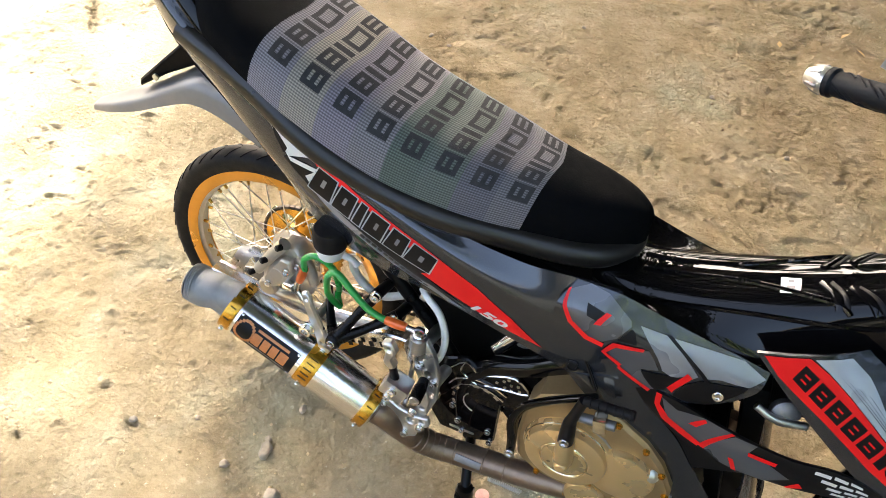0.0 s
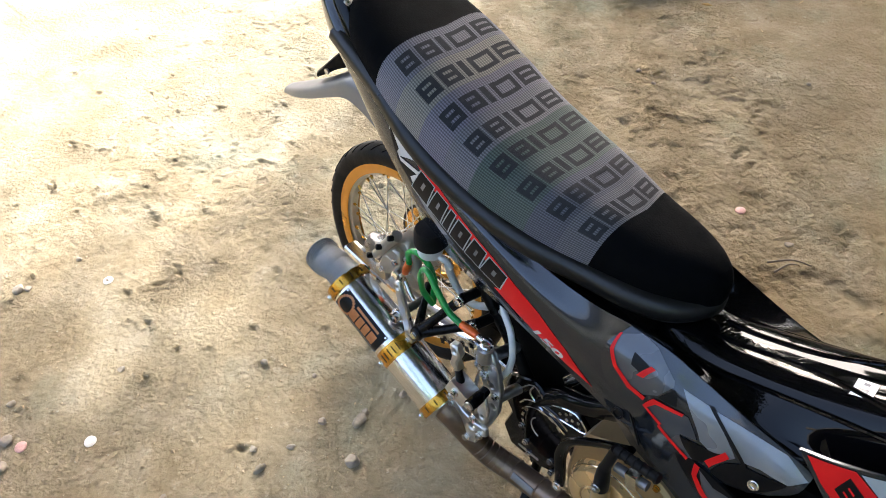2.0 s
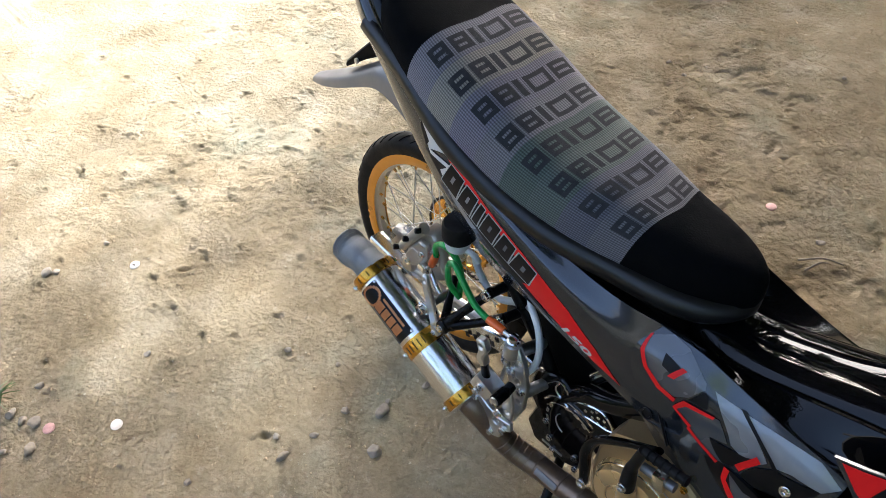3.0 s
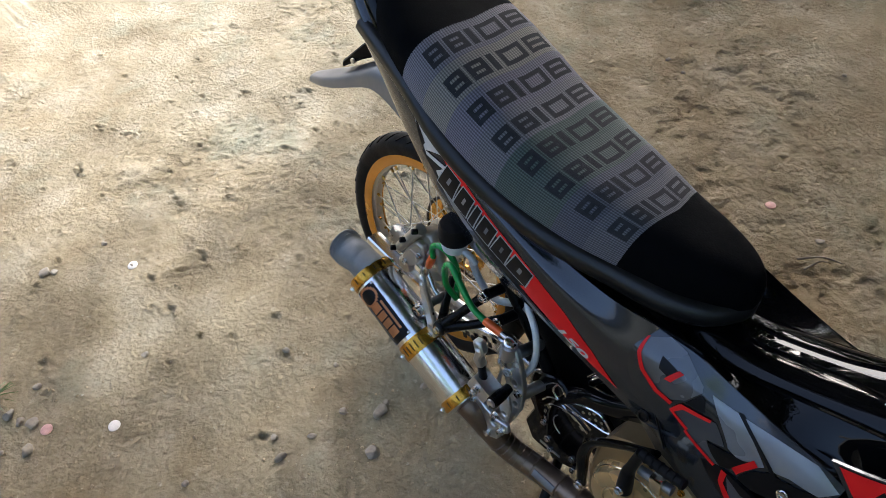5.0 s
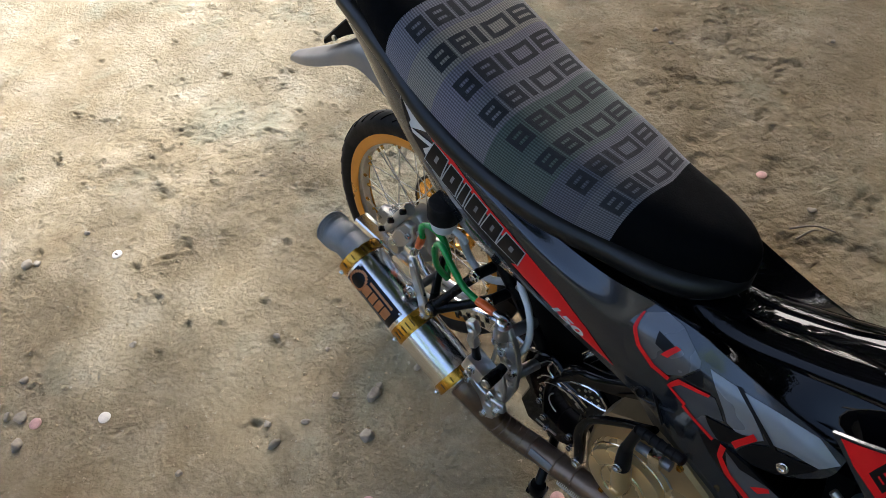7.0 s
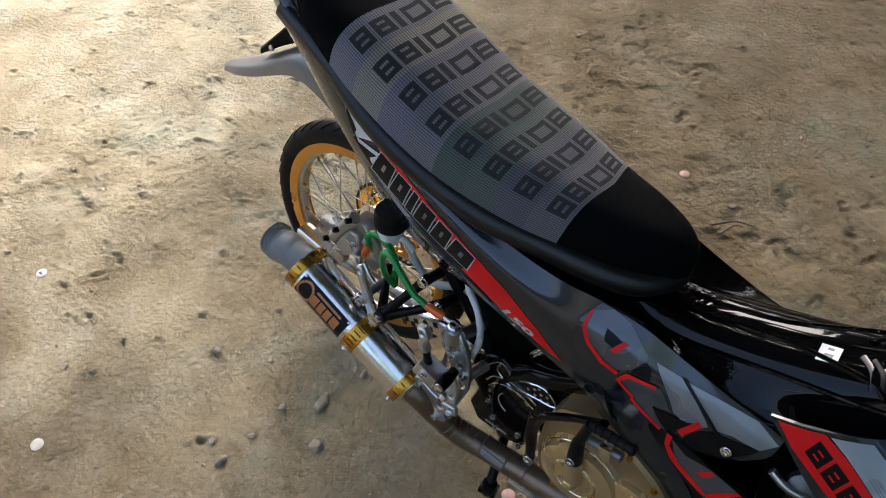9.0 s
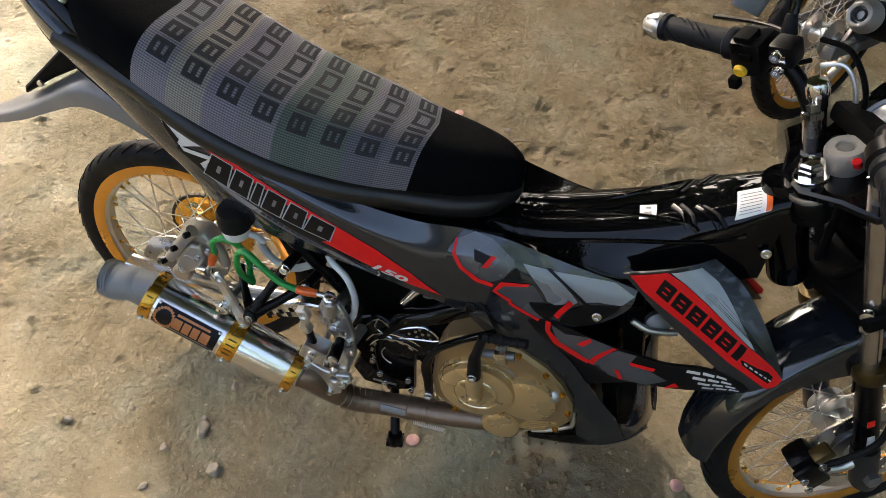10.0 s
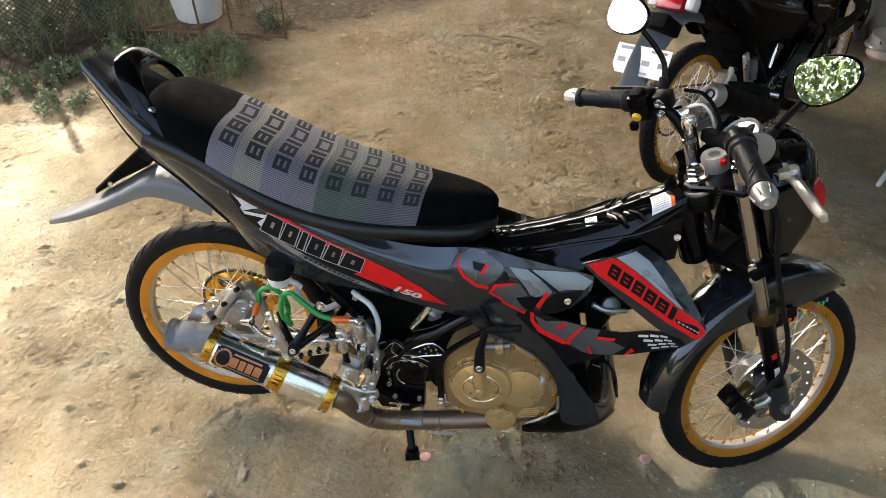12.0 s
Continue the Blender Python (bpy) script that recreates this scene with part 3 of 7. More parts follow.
def spoke_mesh():
    bm = tube([(0, 0, 0), (0, 0, 1)], 0.00125, 6, 1)
    return mesh_of("spoke", bm, ALLOY)


def nipple_mesh():
    return mesh_of("nipple", lathe([(0.0022, 0), (0.0034, 0.003), (0.0030, 0.012), (0.0018, 0.014)], seg=8), GOLD)


SPOKE_ME, NIPPLE_ME = spoke_mesh(), nipple_mesh()


def wheel(name, parent, m, hub_r, label):
    w = new(name)
    w.parent, w.matrix_local = parent, m
    w["label"] = label
    tyre = part("tyre", tyre_mesh(), RUBBER, w, "black rubber tyre with slanted grooves")
    gold, well = rim_meshes()
    for g in gold:
        part("rim_flange", g, GOLD_RIM, w, "gold anodised rim edge")
    part("rim", well, RIM_ALLOY, w, "dull alloy rim well")
    part("tread", tread_mesh(0.026, 44, -1), MATT_BLACK, w)
    part("tread", tread_mesh(0.026, 44, 1), MATT_BLACK, w)
    part("hub", lathe([(0.012, -0.06), (0.020, -0.058), (0.022, -0.045), (hub_r, -0.034), (hub_r, -0.028), (hub_r * 0.62, -0.020), (hub_r * 0.55, 0), (hub_r * 0.62, 0.02), (hub_r, 0.028), (hub_r, 0.034), (0.022, 0.045), (0.020, 0.058), (0.012, 0.06)], (0, 0, 0), (0, 1, 0), 28), ALLOY, w, "polished alloy hub")
    q = RIM_R - 0.030
    for k in range(36):
        side = -1 if k % 2 else 1
        lead = 1 if (k // 2) % 2 else -1
        a = 2 * math.pi * k / 36
        b = a + lead * 0.95
        p0 = Vector((hub_r * 0.96 * math.cos(b), side * 0.031, hub_r * 0.96 * math.sin(b)))
        p1 = Vector((q * math.cos(a), side * 0.004, q * math.sin(a)))
        d = p1 - p0
        s = new("spoke", SPOKE_ME)
        s.parent, s.matrix_local = w, Matrix.Translation(p0) @ frame_z(d) @ Matrix.Diagonal((1, 1, d.length, 1))
        s = new("nipple", NIPPLE_ME)
        s.parent, s.matrix_local = w, Matrix.Translation(p1 + d.normalized() * 0.003) @ frame_z(-d)
    return w


DISC_STEEL = surface("disc_steel", (0.52, 0.50, 0.47), 0.3, 0.95, 0.15, 40, 0, 0.1, 0.05)


def brake_disc(parent, base, axis, r, label):
    bm = bmesh.new()
    out = [(r * (1 + 0.018 * math.sin(9 * t)) * math.cos(t), r * (1 + 0.018 * math.sin(9 * t)) * math.sin(t)) for t in np.linspace(0, 2 * math.pi, 73)[:-1]]
    holes = [(r * 0.86 * math.cos(k * math.pi / 9), r * 0.86 * math.sin(k * math.pi / 9), 0.0032) for k in range(18)]
    m = Matrix.Translation(base) @ frame_z(axis)
    inner = [(0.68 * r * (1 + 0.05 * math.cos(6 * t)) * math.cos(t), 0.68 * r * (1 + 0.05 * math.cos(6 * t)) * math.sin(t)) for t in np.linspace(0, 2 * math.pi, 49)[:-1]]
    add_plate(bm, out, 0.004, m, holes, 0.0, [inner])
    disc = part("brake_disc", bm, DISC_STEEL, parent, label, smooth=False)
    star = []
    for k in range(6):
        a = k * math.pi / 3
        for q, w in ((0.42, -0.42), (0.70, -0.13), (0.70, 0.13), (0.42, 0.42)):
            star.append((q * r * math.cos(a + w), q * r * math.sin(a + w)))
    part("disc_star", plate(star, 0.005, m @ Matrix.Translation((0, 0, -.0065)), [(0, 0, r * .2)]), STEEL, disc, smooth=False)
    for k in range(6):
        a = k * math.pi / 3
        part("disc_rivet", lathe([(.005, 0), (.0048, .003), (.002, .0035)], m @ Vector((.655 * r * math.cos(a), .655 * r * math.sin(a), -.002)), axis, 10), STEEL, disc)
    return disc


REAR = Vector((0, 0, 0.2926))
rear_wheel = wheel("rear_wheel", bike, Matrix.Translation(REAR), 0.055, "gold rimmed spoked rear wheel")
# the steered front end: its frame has the wheel's centre as origin, y along the axle, z up the fork
FC = Vector((1.298, -0.030, 0.253))
fy = Vector((-0.385, 0.917, -0.11)).normalized()
fz = Vector((-0.225, 0.0, 0.575))
fz = (fz - fy * fz.dot(fy)).normalized()
fx = fy.cross(fz)
STEER = Matrix.Translation(FC) @ Matrix((fx, fy, fz)).transposed().to_4x4()
front_wheel = wheel("front_wheel", bike, STEER, 0.045, "gold rimmed spoked front wheel")

# seat: sections from the tail to the nose: x, top, half width, foot
SEAT = [(-.085, .874, .041, .836), (-.07, .887, .078, .827), (-.03, .892, .106, .815), (.03, .869, .123, .792), (.10, .842, .133, .753), (.17, .813, .134, .715),
        (.25, .779, .129, .682), (.33, .755, .122, .663), (.41, .737, .109, .651), (.49, .719, .088, .641), (.559, .708, .071, .638), (.607, .699, .050, .638), (.636, .686, .028, .637), (.647, .672, .012, .637)]


def section(s, a):
    """A point of a seat section; a runs from 0 (foot on the right) over the top (0.5) to 1 (foot on the left), evenly along the cloth."""
    t = math.pi * (1 - float(np.interp(a, ARC[1], ARC[0])))
    c, d = math.cos(t), math.sin(t)
    return Vector((s[0], s[2] * math.copysign(abs(c) ** 0.62, c), s[3] + (s[1] - s[3]) * abs(d) ** 0.75))


def even_arc():
    a = np.linspace(0, 1, 401)
    t = np.pi * (1 - a)
    c, d = np.cos(t), np.sin(t)
    p = np.stack([0.12 * np.sign(c) * abs(c) ** 0.62, 0.10 * abs(d) ** 0.75], 1)
    run = np.concatenate([[0], np.cumsum(np.linalg.norm(np.diff(p, axis=0), axis=1))])
    return a, run / run[-1]


ARC = even_arc()
SEAT_LINE = spline(SEAT, np.linspace(0, 1, 600))


def seat_station(x):
    return [float(np.interp(x, SEAT_LINE[:, 0], SEAT_LINE[:, k])) for k in range(4)]


def seat_point(x, a):
    """A point of the seat; the cross seams bow towards the tail at both edges."""
    ease = min(1, max(0, (x - SEAT[0][0]) / .12)) * min(1, max(0, (SEAT[-1][0] - x) / .10))
    x = x - .026 * abs(2 * a - 1) ** 1.3 * ease
    return section(seat_station(x), a)


def seat_piece(x0, x1, steps, n=36):
    bm = bmesh.new()
    uv = bm.loops.layers.uv.new("cloth")
    rings, at = [], {}
    for f in np.linspace(0, 1, steps):
        if x0 < SEAT[0][0]:
            f = f * f
        elif x1 > SEAT[-1][0]:
            f = 1 - (1 - f) ** 2
        x = max(x0, SEAT[0][0]) + (min(x1, SEAT[-1][0]) - max(x0, SEAT[0][0])) * f
        rings.append([bm.verts.new(seat_point(x, k / n)) for k in range(n + 1)])
        at.update({v: (x, .32 * k / n) for k, v in enumerate(rings[-1])})
    for a, b in zip(rings, rings[1:]):
        for k in range(n):
            bm.faces.new((a[k], a[k + 1], b[k + 1], b[k]))
        bm.faces.new((a[0], b[0], b[n], a[n]))
    bm.faces.new(rings[0])
    bm.faces.new(rings[-1][::-1])
    for f in bm.faces:
        for loop in f.loops:
            loop[uv].uv = at[loop.vert]
    return bm


R0, R1 = 0.083, 0.502
part("seat_tail", seat_piece(-1, R0 + 0.001, 20), SEAT_BLACK, bike, "plain black cloth rear of the seat")
part("seat_cover", seat_piece(R0, R1, 48), WOVEN, bike, "grey woven seat cloth with dark repeated lettering blocks")
part("seat_nose", seat_piece(R1 - 0.001, 1, 20), SEAT_BLACK, bike, "plain black cloth front of the seat")
base_bm = bmesh.new()
edge = [(-.07, .095, .815), (.05, .112, .768), (.15, .124, .712), (.25, .120, .668), (.36, .112, .643), (.47, .086, .628), (.55, .070, .622), (.60, .048, .622)]
add_tube(base_bm, [(x, -y, z) for x, y, z in edge] + [(.628, 0, .624)] + edge[::-1], 0.022, 10, 4)
part("seat_base", base_bm, PAN_BLACK, bike, "black plastic seat pan edge")

# body panels, both sides
for mirror in (False, True):
    tail_panel = part("tail_fairing", sheet(TAIL_SIDE, 60, 18, 0.004, mirror), PAINT, bike, "graphite metallic tail side panel")
    part("leg_shield", sheet(LEG_SHIELD, 30, 14, 0.004, mirror), PAINT, bike, "graphite lower side cowl")
    cover = part("side_cover", sheet(SIDE_PANEL, 30, 16, 0.004, mirror), PAINT, bike, "graphite side cover with grey and red graphics")
    part("lower_wing", sheet(WING, 36, 8, 0.005, mirror), INK, bike, "black lower wing with grey and red graphics")
    cowl = part("front_cowl", sheet(FRONT_PANEL if not mirror else FRONT_PANEL[:3], 30, 14, 0.005, mirror), PAINT, bike, "front side cowl with a red band")
    part("tank_cover", sheet(TANK_TOP, 44, 20, 0.003, mirror), GLOSS_BLACK, bike, "gloss black centre cover")
    if mirror:
        cowl.location, cover.location, tail_panel.location = (0, -.035, -.050), (0, -.030, -.075), (0, -.014, -.034)

# exhaust
MUF_AT, MUF_DIR = Vector((.14, -.198, .318)), Vector((.905, .0, -.425)).normalized()
def on_muffler(h):
    return MUF_AT + MUF_DIR * h
muf = new("muffler")
muf.parent, muf.matrix_local = bike, Matrix.Translation(MUF_AT) @ Matrix((Vector((0, -1, 0)), MUF_DIR.cross(Vector((0, -1, 0))), MUF_DIR)).transposed().to_4x4()
muf["label"] = "round brushed steel muffler with gold clamps"
part("can", lathe([(.030, -.128), (.039, -.126), (.0425, -.120), (.0435, -.05), (.0435, .05), (.0435, .172), (.041, .180), (.030, .186)], seg=56), MUFFLER, muf, "brushed steel can")
for h, w in ((-.117, .020), (.045, .030), (.168, .020)):
    c = part("clamp", ring_lathe([(.0437, h - w / 2), (.0452, h - w / 2), (.0458, h - w / 2 + .002), (.0458, h + w / 2 - .002), (.0452, h + w / 2), (.0437, h + w / 2)], (0, 0, 0), (0, 0, 1), 56), GOLD, muf, "gold anodised clamp band")
    for k in range(5):
        a = radians(-62 + k * 13) if w > .025 else radians(-140 + k * 30)
        q = Vector((.0461 * math.cos(a), .0461 * math.sin(a), h))
        part("lettering_bar", box(q, (.0014, .0016, w * .55), 0, Matrix.Rotation(a + .3, 4, "Z")), INK, c, "dark stamped bar", smooth=False)
    for a in (20, 200):
        part("clamp_bolt", lathe([(.0045, 0), (.0045, .004), (.003, .006)], (.0455 * math.cos(radians(a)), .0455 * math.sin(radians(a)), h), (math.cos(radians(a)), math.sin(radians(a)), 0), 6), CHROME, c)
# tail pipe, bent a little level
PIPE_GREY = surface("dull_pipe", (0.20, 0.207, 0.215), 0.55, 0.35, 0.15, 30, 0, 0.15, 0.1)
TIP = Vector((-.055, -.198, .387))
tail = part("tail_pipe", tube([on_muffler(-.120), on_muffler(-.128), on_muffler(-.16), TIP + Vector((.02, 0, -.006)), TIP], [.031, .0310, .0320, .0338, .0343], 40, 8, False), PIPE_GREY, bike, "dull grey steel tail pipe")
tail_in = Vector((TIP - on_muffler(-.16))).normalized()
part("tail_pipe_bore", lathe([(.0344, 0), (.0335, .002), (.0305, .002), (.0300, -.004), (.0296, -.10), (.002, -.10)], TIP, tail_in, 40, False), PIPE_GREY, tail, "ribbed grey pipe mouth")
for k in range(3):
    part("pipe_ring", ring_lathe([(.0335, 0), (.0345, .0008), (.0345, .0018), (.0335, .0026)], TIP - tail_in * (.005 + .0045 * k), tail_in, 40), PIPE_GREY, tail)
# curved badge on the can, with copper bars in place of its lettering


def can_patch(a0, a1, h0, h1, r, n=14):
    bm = bmesh.new()
    rows = []
    for k in range(n + 1):
        a = radians(a0 + (a1 - a0) * k / n)
        rows.append([bm.verts.new((q * math.cos(a), q * math.sin(a), h)) for q, h in ((r, h0), (r, h1), (r - .0014, h1), (r - .0014, h0))])
    for p, q in zip(rows, rows[1:]):
        for j in range(4):
            bm.faces.new((p[j], q[j], q[(j + 1) % 4], p[(j + 1) % 4]))
    bm.faces.new(rows[0])
    bm.faces.new(rows[-1][::-1])
    return bm


BA = -20
badge = part("badge", can_patch(BA - 34, BA + 34, -.100, .022, .0452), INK, muf, "black badge with copper lettering bars")
COPPER = surface("copper_print", (0.50, 0.20, 0.075), 0.45, 0.4, 0.25, 60)
for h0, h1 in ((-.062, -.046), (-.043, -.029), (-.026, -.012), (-.009, .008)):
    part("lettering_bar", can_patch(BA - 14, BA + 16, h0, h1, .0456, 6), COPPER, badge)
part("lettering_bar", can_patch(BA - 26, BA - 20, -.060, .004, .0456, 4), COPPER, badge)
part("lettering_bar", can_patch(BA + 21, BA + 25, -.070, .010, .0456, 4), STEEL, badge)
for k in range(20):
    t = 2 * math.pi * k / 20
    a = radians(BA) + .021 / .0456 * math.sin(t)
    part("badge_bar", box((.0456 * math.cos(a), .0456 * math.sin(a), -.080 + .017 * math.cos(t)), (.001, .005, .005), 0, Matrix.Rotation(a, 4, "Z")), COPPER, badge, smooth=False)
for a, h in ((-31, -.097), (31, -.097), (-31, .019), (31, .019)):
    t = radians(BA + a)
    part("rivet", lathe([(.003, 0), (.0026, .001), (.0012, .0016)], (.0450 * math.cos(t), .0450 * math.sin(t), h), (math.cos(t), math.sin(t), 0), 10), CHROME, badge)
# header pipe under the engine
pipe = part("exhaust_pipe", tube([on_muffler(.180), on_muffler(.205), (.352, -.182, .185), (.392, -.164, .142), (.450, -.150, .128), (.53, -.146, .134), (.61, -.142, .142), (.70, -.130, .150), (.80, -.09, .170), (.87, -.04, .24), (.88, 0, .33)], [.030, .026, .0245, .0245, .0235, .0235, .0225, .021, .020, .020, .020], 28, 8), PIPE, bike, "heat-stained steel exhaust pipe")
for p, d in (((.372, -.173, .160), (.7, .3, -.7)), ((.383, -.168, .150), (.75, .3, -.6)), ((.396, -.162, .140), (.8, .28, -.5)), ((.410, -.158, .134), (.9, .2, -.3)), ((.425, -.154, .130), (.95, .2, -.15)), ((.448, -.150, .128), (1, .05, .02)), ((.505, -.147, .132), (1, .03, .07)), ((.545, -.1455, .135), (1, .03, .07))):
    part("weld_bead", ring_lathe([(.0232, -.001), (.0250, -.0008), (.0256, 0), (.0250, .0008), (.0232, .001)], p, d, 28), PIPE, pipe)
part("pipe_plate", box((.478, -.168, .142), (.050, .003, .014), .0012, turn_xyz(-32, 0, 0)), STEEL, pipe, "stamped plate")
part("spring", tube([(.520 + k * .0006, -.165 + .004 * math.cos(k), .112 + .004 * math.sin(k)) for k in range(110)], .0011, 5, 1), ALLOY, bike)

# stickers on the body panels
for mirror in (False, True):
    sides = [o for o in bike.children if o.name.split(".")[0] in ("tail_fairing", "side_cover", "lower_wing", "front_cowl", "tank_cover")]
    own = {o.name.split(".")[0]: o for o in sides}
    if not mirror:
        own = {n: next(o for o in sides if o.name == n) for n in own}
    def stick(name, where, curves, polys, mat, lift=.0007, label=""):
        for poly in polys:
            part(name, sticker(curves, [poly], lift, 4, mirror), mat, own[where], label)
    T = TAIL_SIDE
    stick("red_band", "tail_fairing", T, [[(.373, .251), (.445, .322), (.499, .368), (.551, .397), (.605, .410), (.643, .427), (.717, .473), (.780, .586), (.836, .780), (.780, .828), (.709, .770), (.669, .728), (.629, .678), (.600, .600), (.519, .500), (.451, .440), (.413, .368)]], RED, .0008, "red stripe")
    stick("dark_band", "tail_fairing", T, [[(.361, .520), (.375, .470), (.430, .400), (.520, .430), (.600, .500), (.645, .600), (.629, .678), (.690, .800), (.700, .860), (.620, .740), (.527, .632), (.443, .603)]], INK, .0010)
    stick("grey_band", "tail_fairing", T, [[(.443, .606), (.469, .600), (.527, .645), (.587, .705), (.653, .790), (.709, .925), (.683, .945), (.597, .790), (.529, .715), (.475, .655)]], PAINT_MID, .0012)
    stick("pale_arrow", "tail_fairing", T, [[(.313, .226), (.341, .276), (.383, .402), (.403, .364), (.371, .481), (.377, .506), (.341, .397)], [(.371, .481), (.431, .397), (.421, .552), (.411, .527), (.421, .452), (.377, .506)]], WHITE_DECAL, .0014)
    stick("dark_wedge", "tail_fairing", T, [[(.330, .305), (.366, .425), (.362, .490), (.341, .405)]], INK, .0018)
    # six slanted blocks with a thin pale edge stand for the lettering
    cells = [(.423, .459, .467, .423), (.467, .497, .501, .469), (.505, .517, .519, .505), (.525, .557, .555, .523), (.565, .595, .593, .559), (.603, .645, .641, .595)]
    outer, inner = [], []
    for k, (a, b, c, d) in enumerate(cells):
        vt, vb = .372 + .012 * k, .592 + .006 * k
        outer.append([(a - .0012, vt - .003), (b + .0018, vt + .003), (c + .0014, vb + .010), (d - .0012, vb + .005)])
        inner.append([(a + .001, vt + .006), (b, vt + .012), (c - .001, vb), (d + .001, vb - .004)])
    slits = []
    for k, (p, q, r, t) in enumerate(inner):
        if k != 2:
            lo, hi, left, right = .32, .64, .42, .60
            at = lambda f, g: tuple((p[i] * (1 - f) + q[i] * f) * (1 - g) + (t[i] * (1 - f) + r[i] * f) * g for i in (0, 1))
            slits.append([at(left, lo), at(right, lo), at(right, hi), at(left, hi)])
    stick("lettering_outline", "tail_fairing", T, outer, PAINT_LIGHT, .0014)
    stick("lettering_block", "tail_fairing", T, inner, INK, .0018)
    stick("lettering_slit", "tail_fairing", T, slits, PAINT_MID, .0022)
    bars = [[(.525 + .0103 * k, .655 + .0042 * k + .0009 * k * k), (.5325 + .0103 * k, .660 + .0042 * k + .0009 * k * k), (.5315 + .0103 * k, .690 + .0042 * k + .0009 * k * k), (.524 + .0103 * k, .685 + .0042 * k + .0009 * k * k)] for k in range(12)]
    stick("small_lettering_bar", "tail_fairing", T, bars, INK, .0018)
    S = SIDE_PANEL
    stick("grey_patch", "side_cover", S, [[(0.006, 0.117), (0.061, 0.000), (0.156, 0.033), (0.294, 0.167), (0.306, 0.217), (0.278, 0.383), (0.233, 0.483), (0.172, 0.500), (0.094, 0.433), (0.039, 0.300)], [(0.250, 0.567), (0.283, 0.433), (0.400, 0.350), (0.494, 0.500), (0.422, 0.567), (0.550, 0.783), (0.489, 0.867)]], PAINT_GREY, .0008)
    stick("light_patch", "side_cover", S, [[(0.333, 0.167), (0.461, 0.133), (0.656, 0.400), (0.633, 0.533), (0.506, 0.483), (0.428, 0.350), (0.383, 0.267)]], PAINT_MID, .0008)
    stick("right_patch", "side_cover", S, [[(0.478, 0.133), (0.800, 0.017), (0.994, 0.117), (0.917, 0.317), (0.750, 0.333), (0.689, 0.383)]], PAINT_MID, .0010)
    stick("dark_patch", "side_cover", S, [[(0.111, 0.183), (0.161, 0.200), (0.211, 0.217), (0.200, 0.317), (0.139, 0.300)], [(0.428, 0.583), (0.589, 0.483), (0.617, 0.433), (0.600, 0.700), (0.539, 0.800)], [(0.689, 0.417), (0.917, 0.317), (0.950, 1.000), (0.661, 0.767), (0.656, 0.517)], [(0.283, 0.400), (0.311, 0.233), (0.328, 0.250), (0.350, 0.350)]], INK, .0014)
    stick("seam", "side_cover", S, [[(0.444, 0.133), (0.467, 0.117), (0.789, 0.483), (0.789, 0.517)]], INK, .0018)
    stick("red_line", "side_cover", S, [[(0.000, 0.117), (0.028, 0.300), (0.044, 0.283), (0.006, 0.100)], [(0.028, 0.300), (0.072, 0.433), (0.089, 0.400), (0.044, 0.283)], [(0.072, 0.433), (0.156, 0.533), (0.172, 0.483), (0.089, 0.400)], [(0.156, 0.533), (0.239, 0.533), (0.244, 0.483), (0.172, 0.483)], [(0.200, 0.200), (0.178, 0.350), (0.206, 0.333), (0.222, 0.200)], [(0.328, 0.667), (0.239, 0.583), (0.261, 0.567), (0.339, 0.617)], [(0.239, 0.583), (0.272, 0.433), (0.289, 0.467), (0.261, 0.567)], [(0.272, 0.433), (0.383, 0.350), (0.383, 0.383), (0.289, 0.467)], [(0.606, 0.400), (0.600, 0.650), (0.644, 0.700), (0.644, 0.433)], [(0.328, 0.650), (0.506, 0.833), (0.478, 0.933), (0.317, 0.700)]], RED, .0020)
    W = WING
    stick("grey_patch", "lower_wing", W, [[(0.122, 0.083), (0.172, 0.217), (0.183, 0.367), (0.222, 0.333), (0.267, 0.000), (0.344, 0.000), (0.239, 0.767), (0.167, 0.750), (0.111, 0.533)], [(0.244, 0.783), (0.356, 0.050), (0.417, 0.000), (0.394, 0.350), (0.456, 0.417), (0.528, 0.667), (0.422, 0.733), (0.456, 1.000), (0.372, 1.000), (0.350, 0.717), (0.317, 0.967)]], PAINT_GREY, .0008)
    stick("red_line", "lower_wing", W, [[(0.106, 0.000), (0.072, 0.367), (0.100, 0.300), (0.128, 0.000)], [(0.072, 0.367), (0.067, 0.750), (0.122, 0.550), (0.100, 0.300)], [(0.067, 0.750), (0.161, 0.817), (0.194, 0.650), (0.122, 0.550)], [(0.161, 0.817), (0.222, 0.850), (0.239, 0.717), (0.194, 0.650)], [(0.267, 0.017), (0.206, 0.383), (0.233, 0.367), (0.272, 0.083)], [(0.228, 0.800), (0.344, 0.000), (0.356, 0.000), (0.250, 0.817)], [(0.339, 0.700), (0.356, 1.000), (0.372, 1.000), (0.356, 0.700)], [(0.394, 0.300), (0.478, 0.267), (0.472, 0.400), (0.394, 0.417)], [(0.522, 0.967), (0.561, 0.683), (0.583, 0.850), (0.533, 1.000)]], RED, .0014)
    lines = []
    for r in range(4):
        for k in range(3):
            a, v = .60 + .03 * r + .075 * k, .10 + .20 * r
            lines.append([(a, v), (a + .062, v + .03), (a + .060, v + .13), (a - .002, v + .10)])
    stick("small_lettering_bar", "lower_wing", W, lines, WHITE_DECAL, .0012)
    P = FRONT_PANEL
    stick("red_band", "front_cowl", P, [[(.012, .06), (.012, .46), (.108, .527), (.315, .598), (.593, .695), (.80, .849), (.935, .955), (.965, .774), (.944, .477), (.677, .268), (.399, .167), (.132, .05)]], RED, .0008, "red stripe")
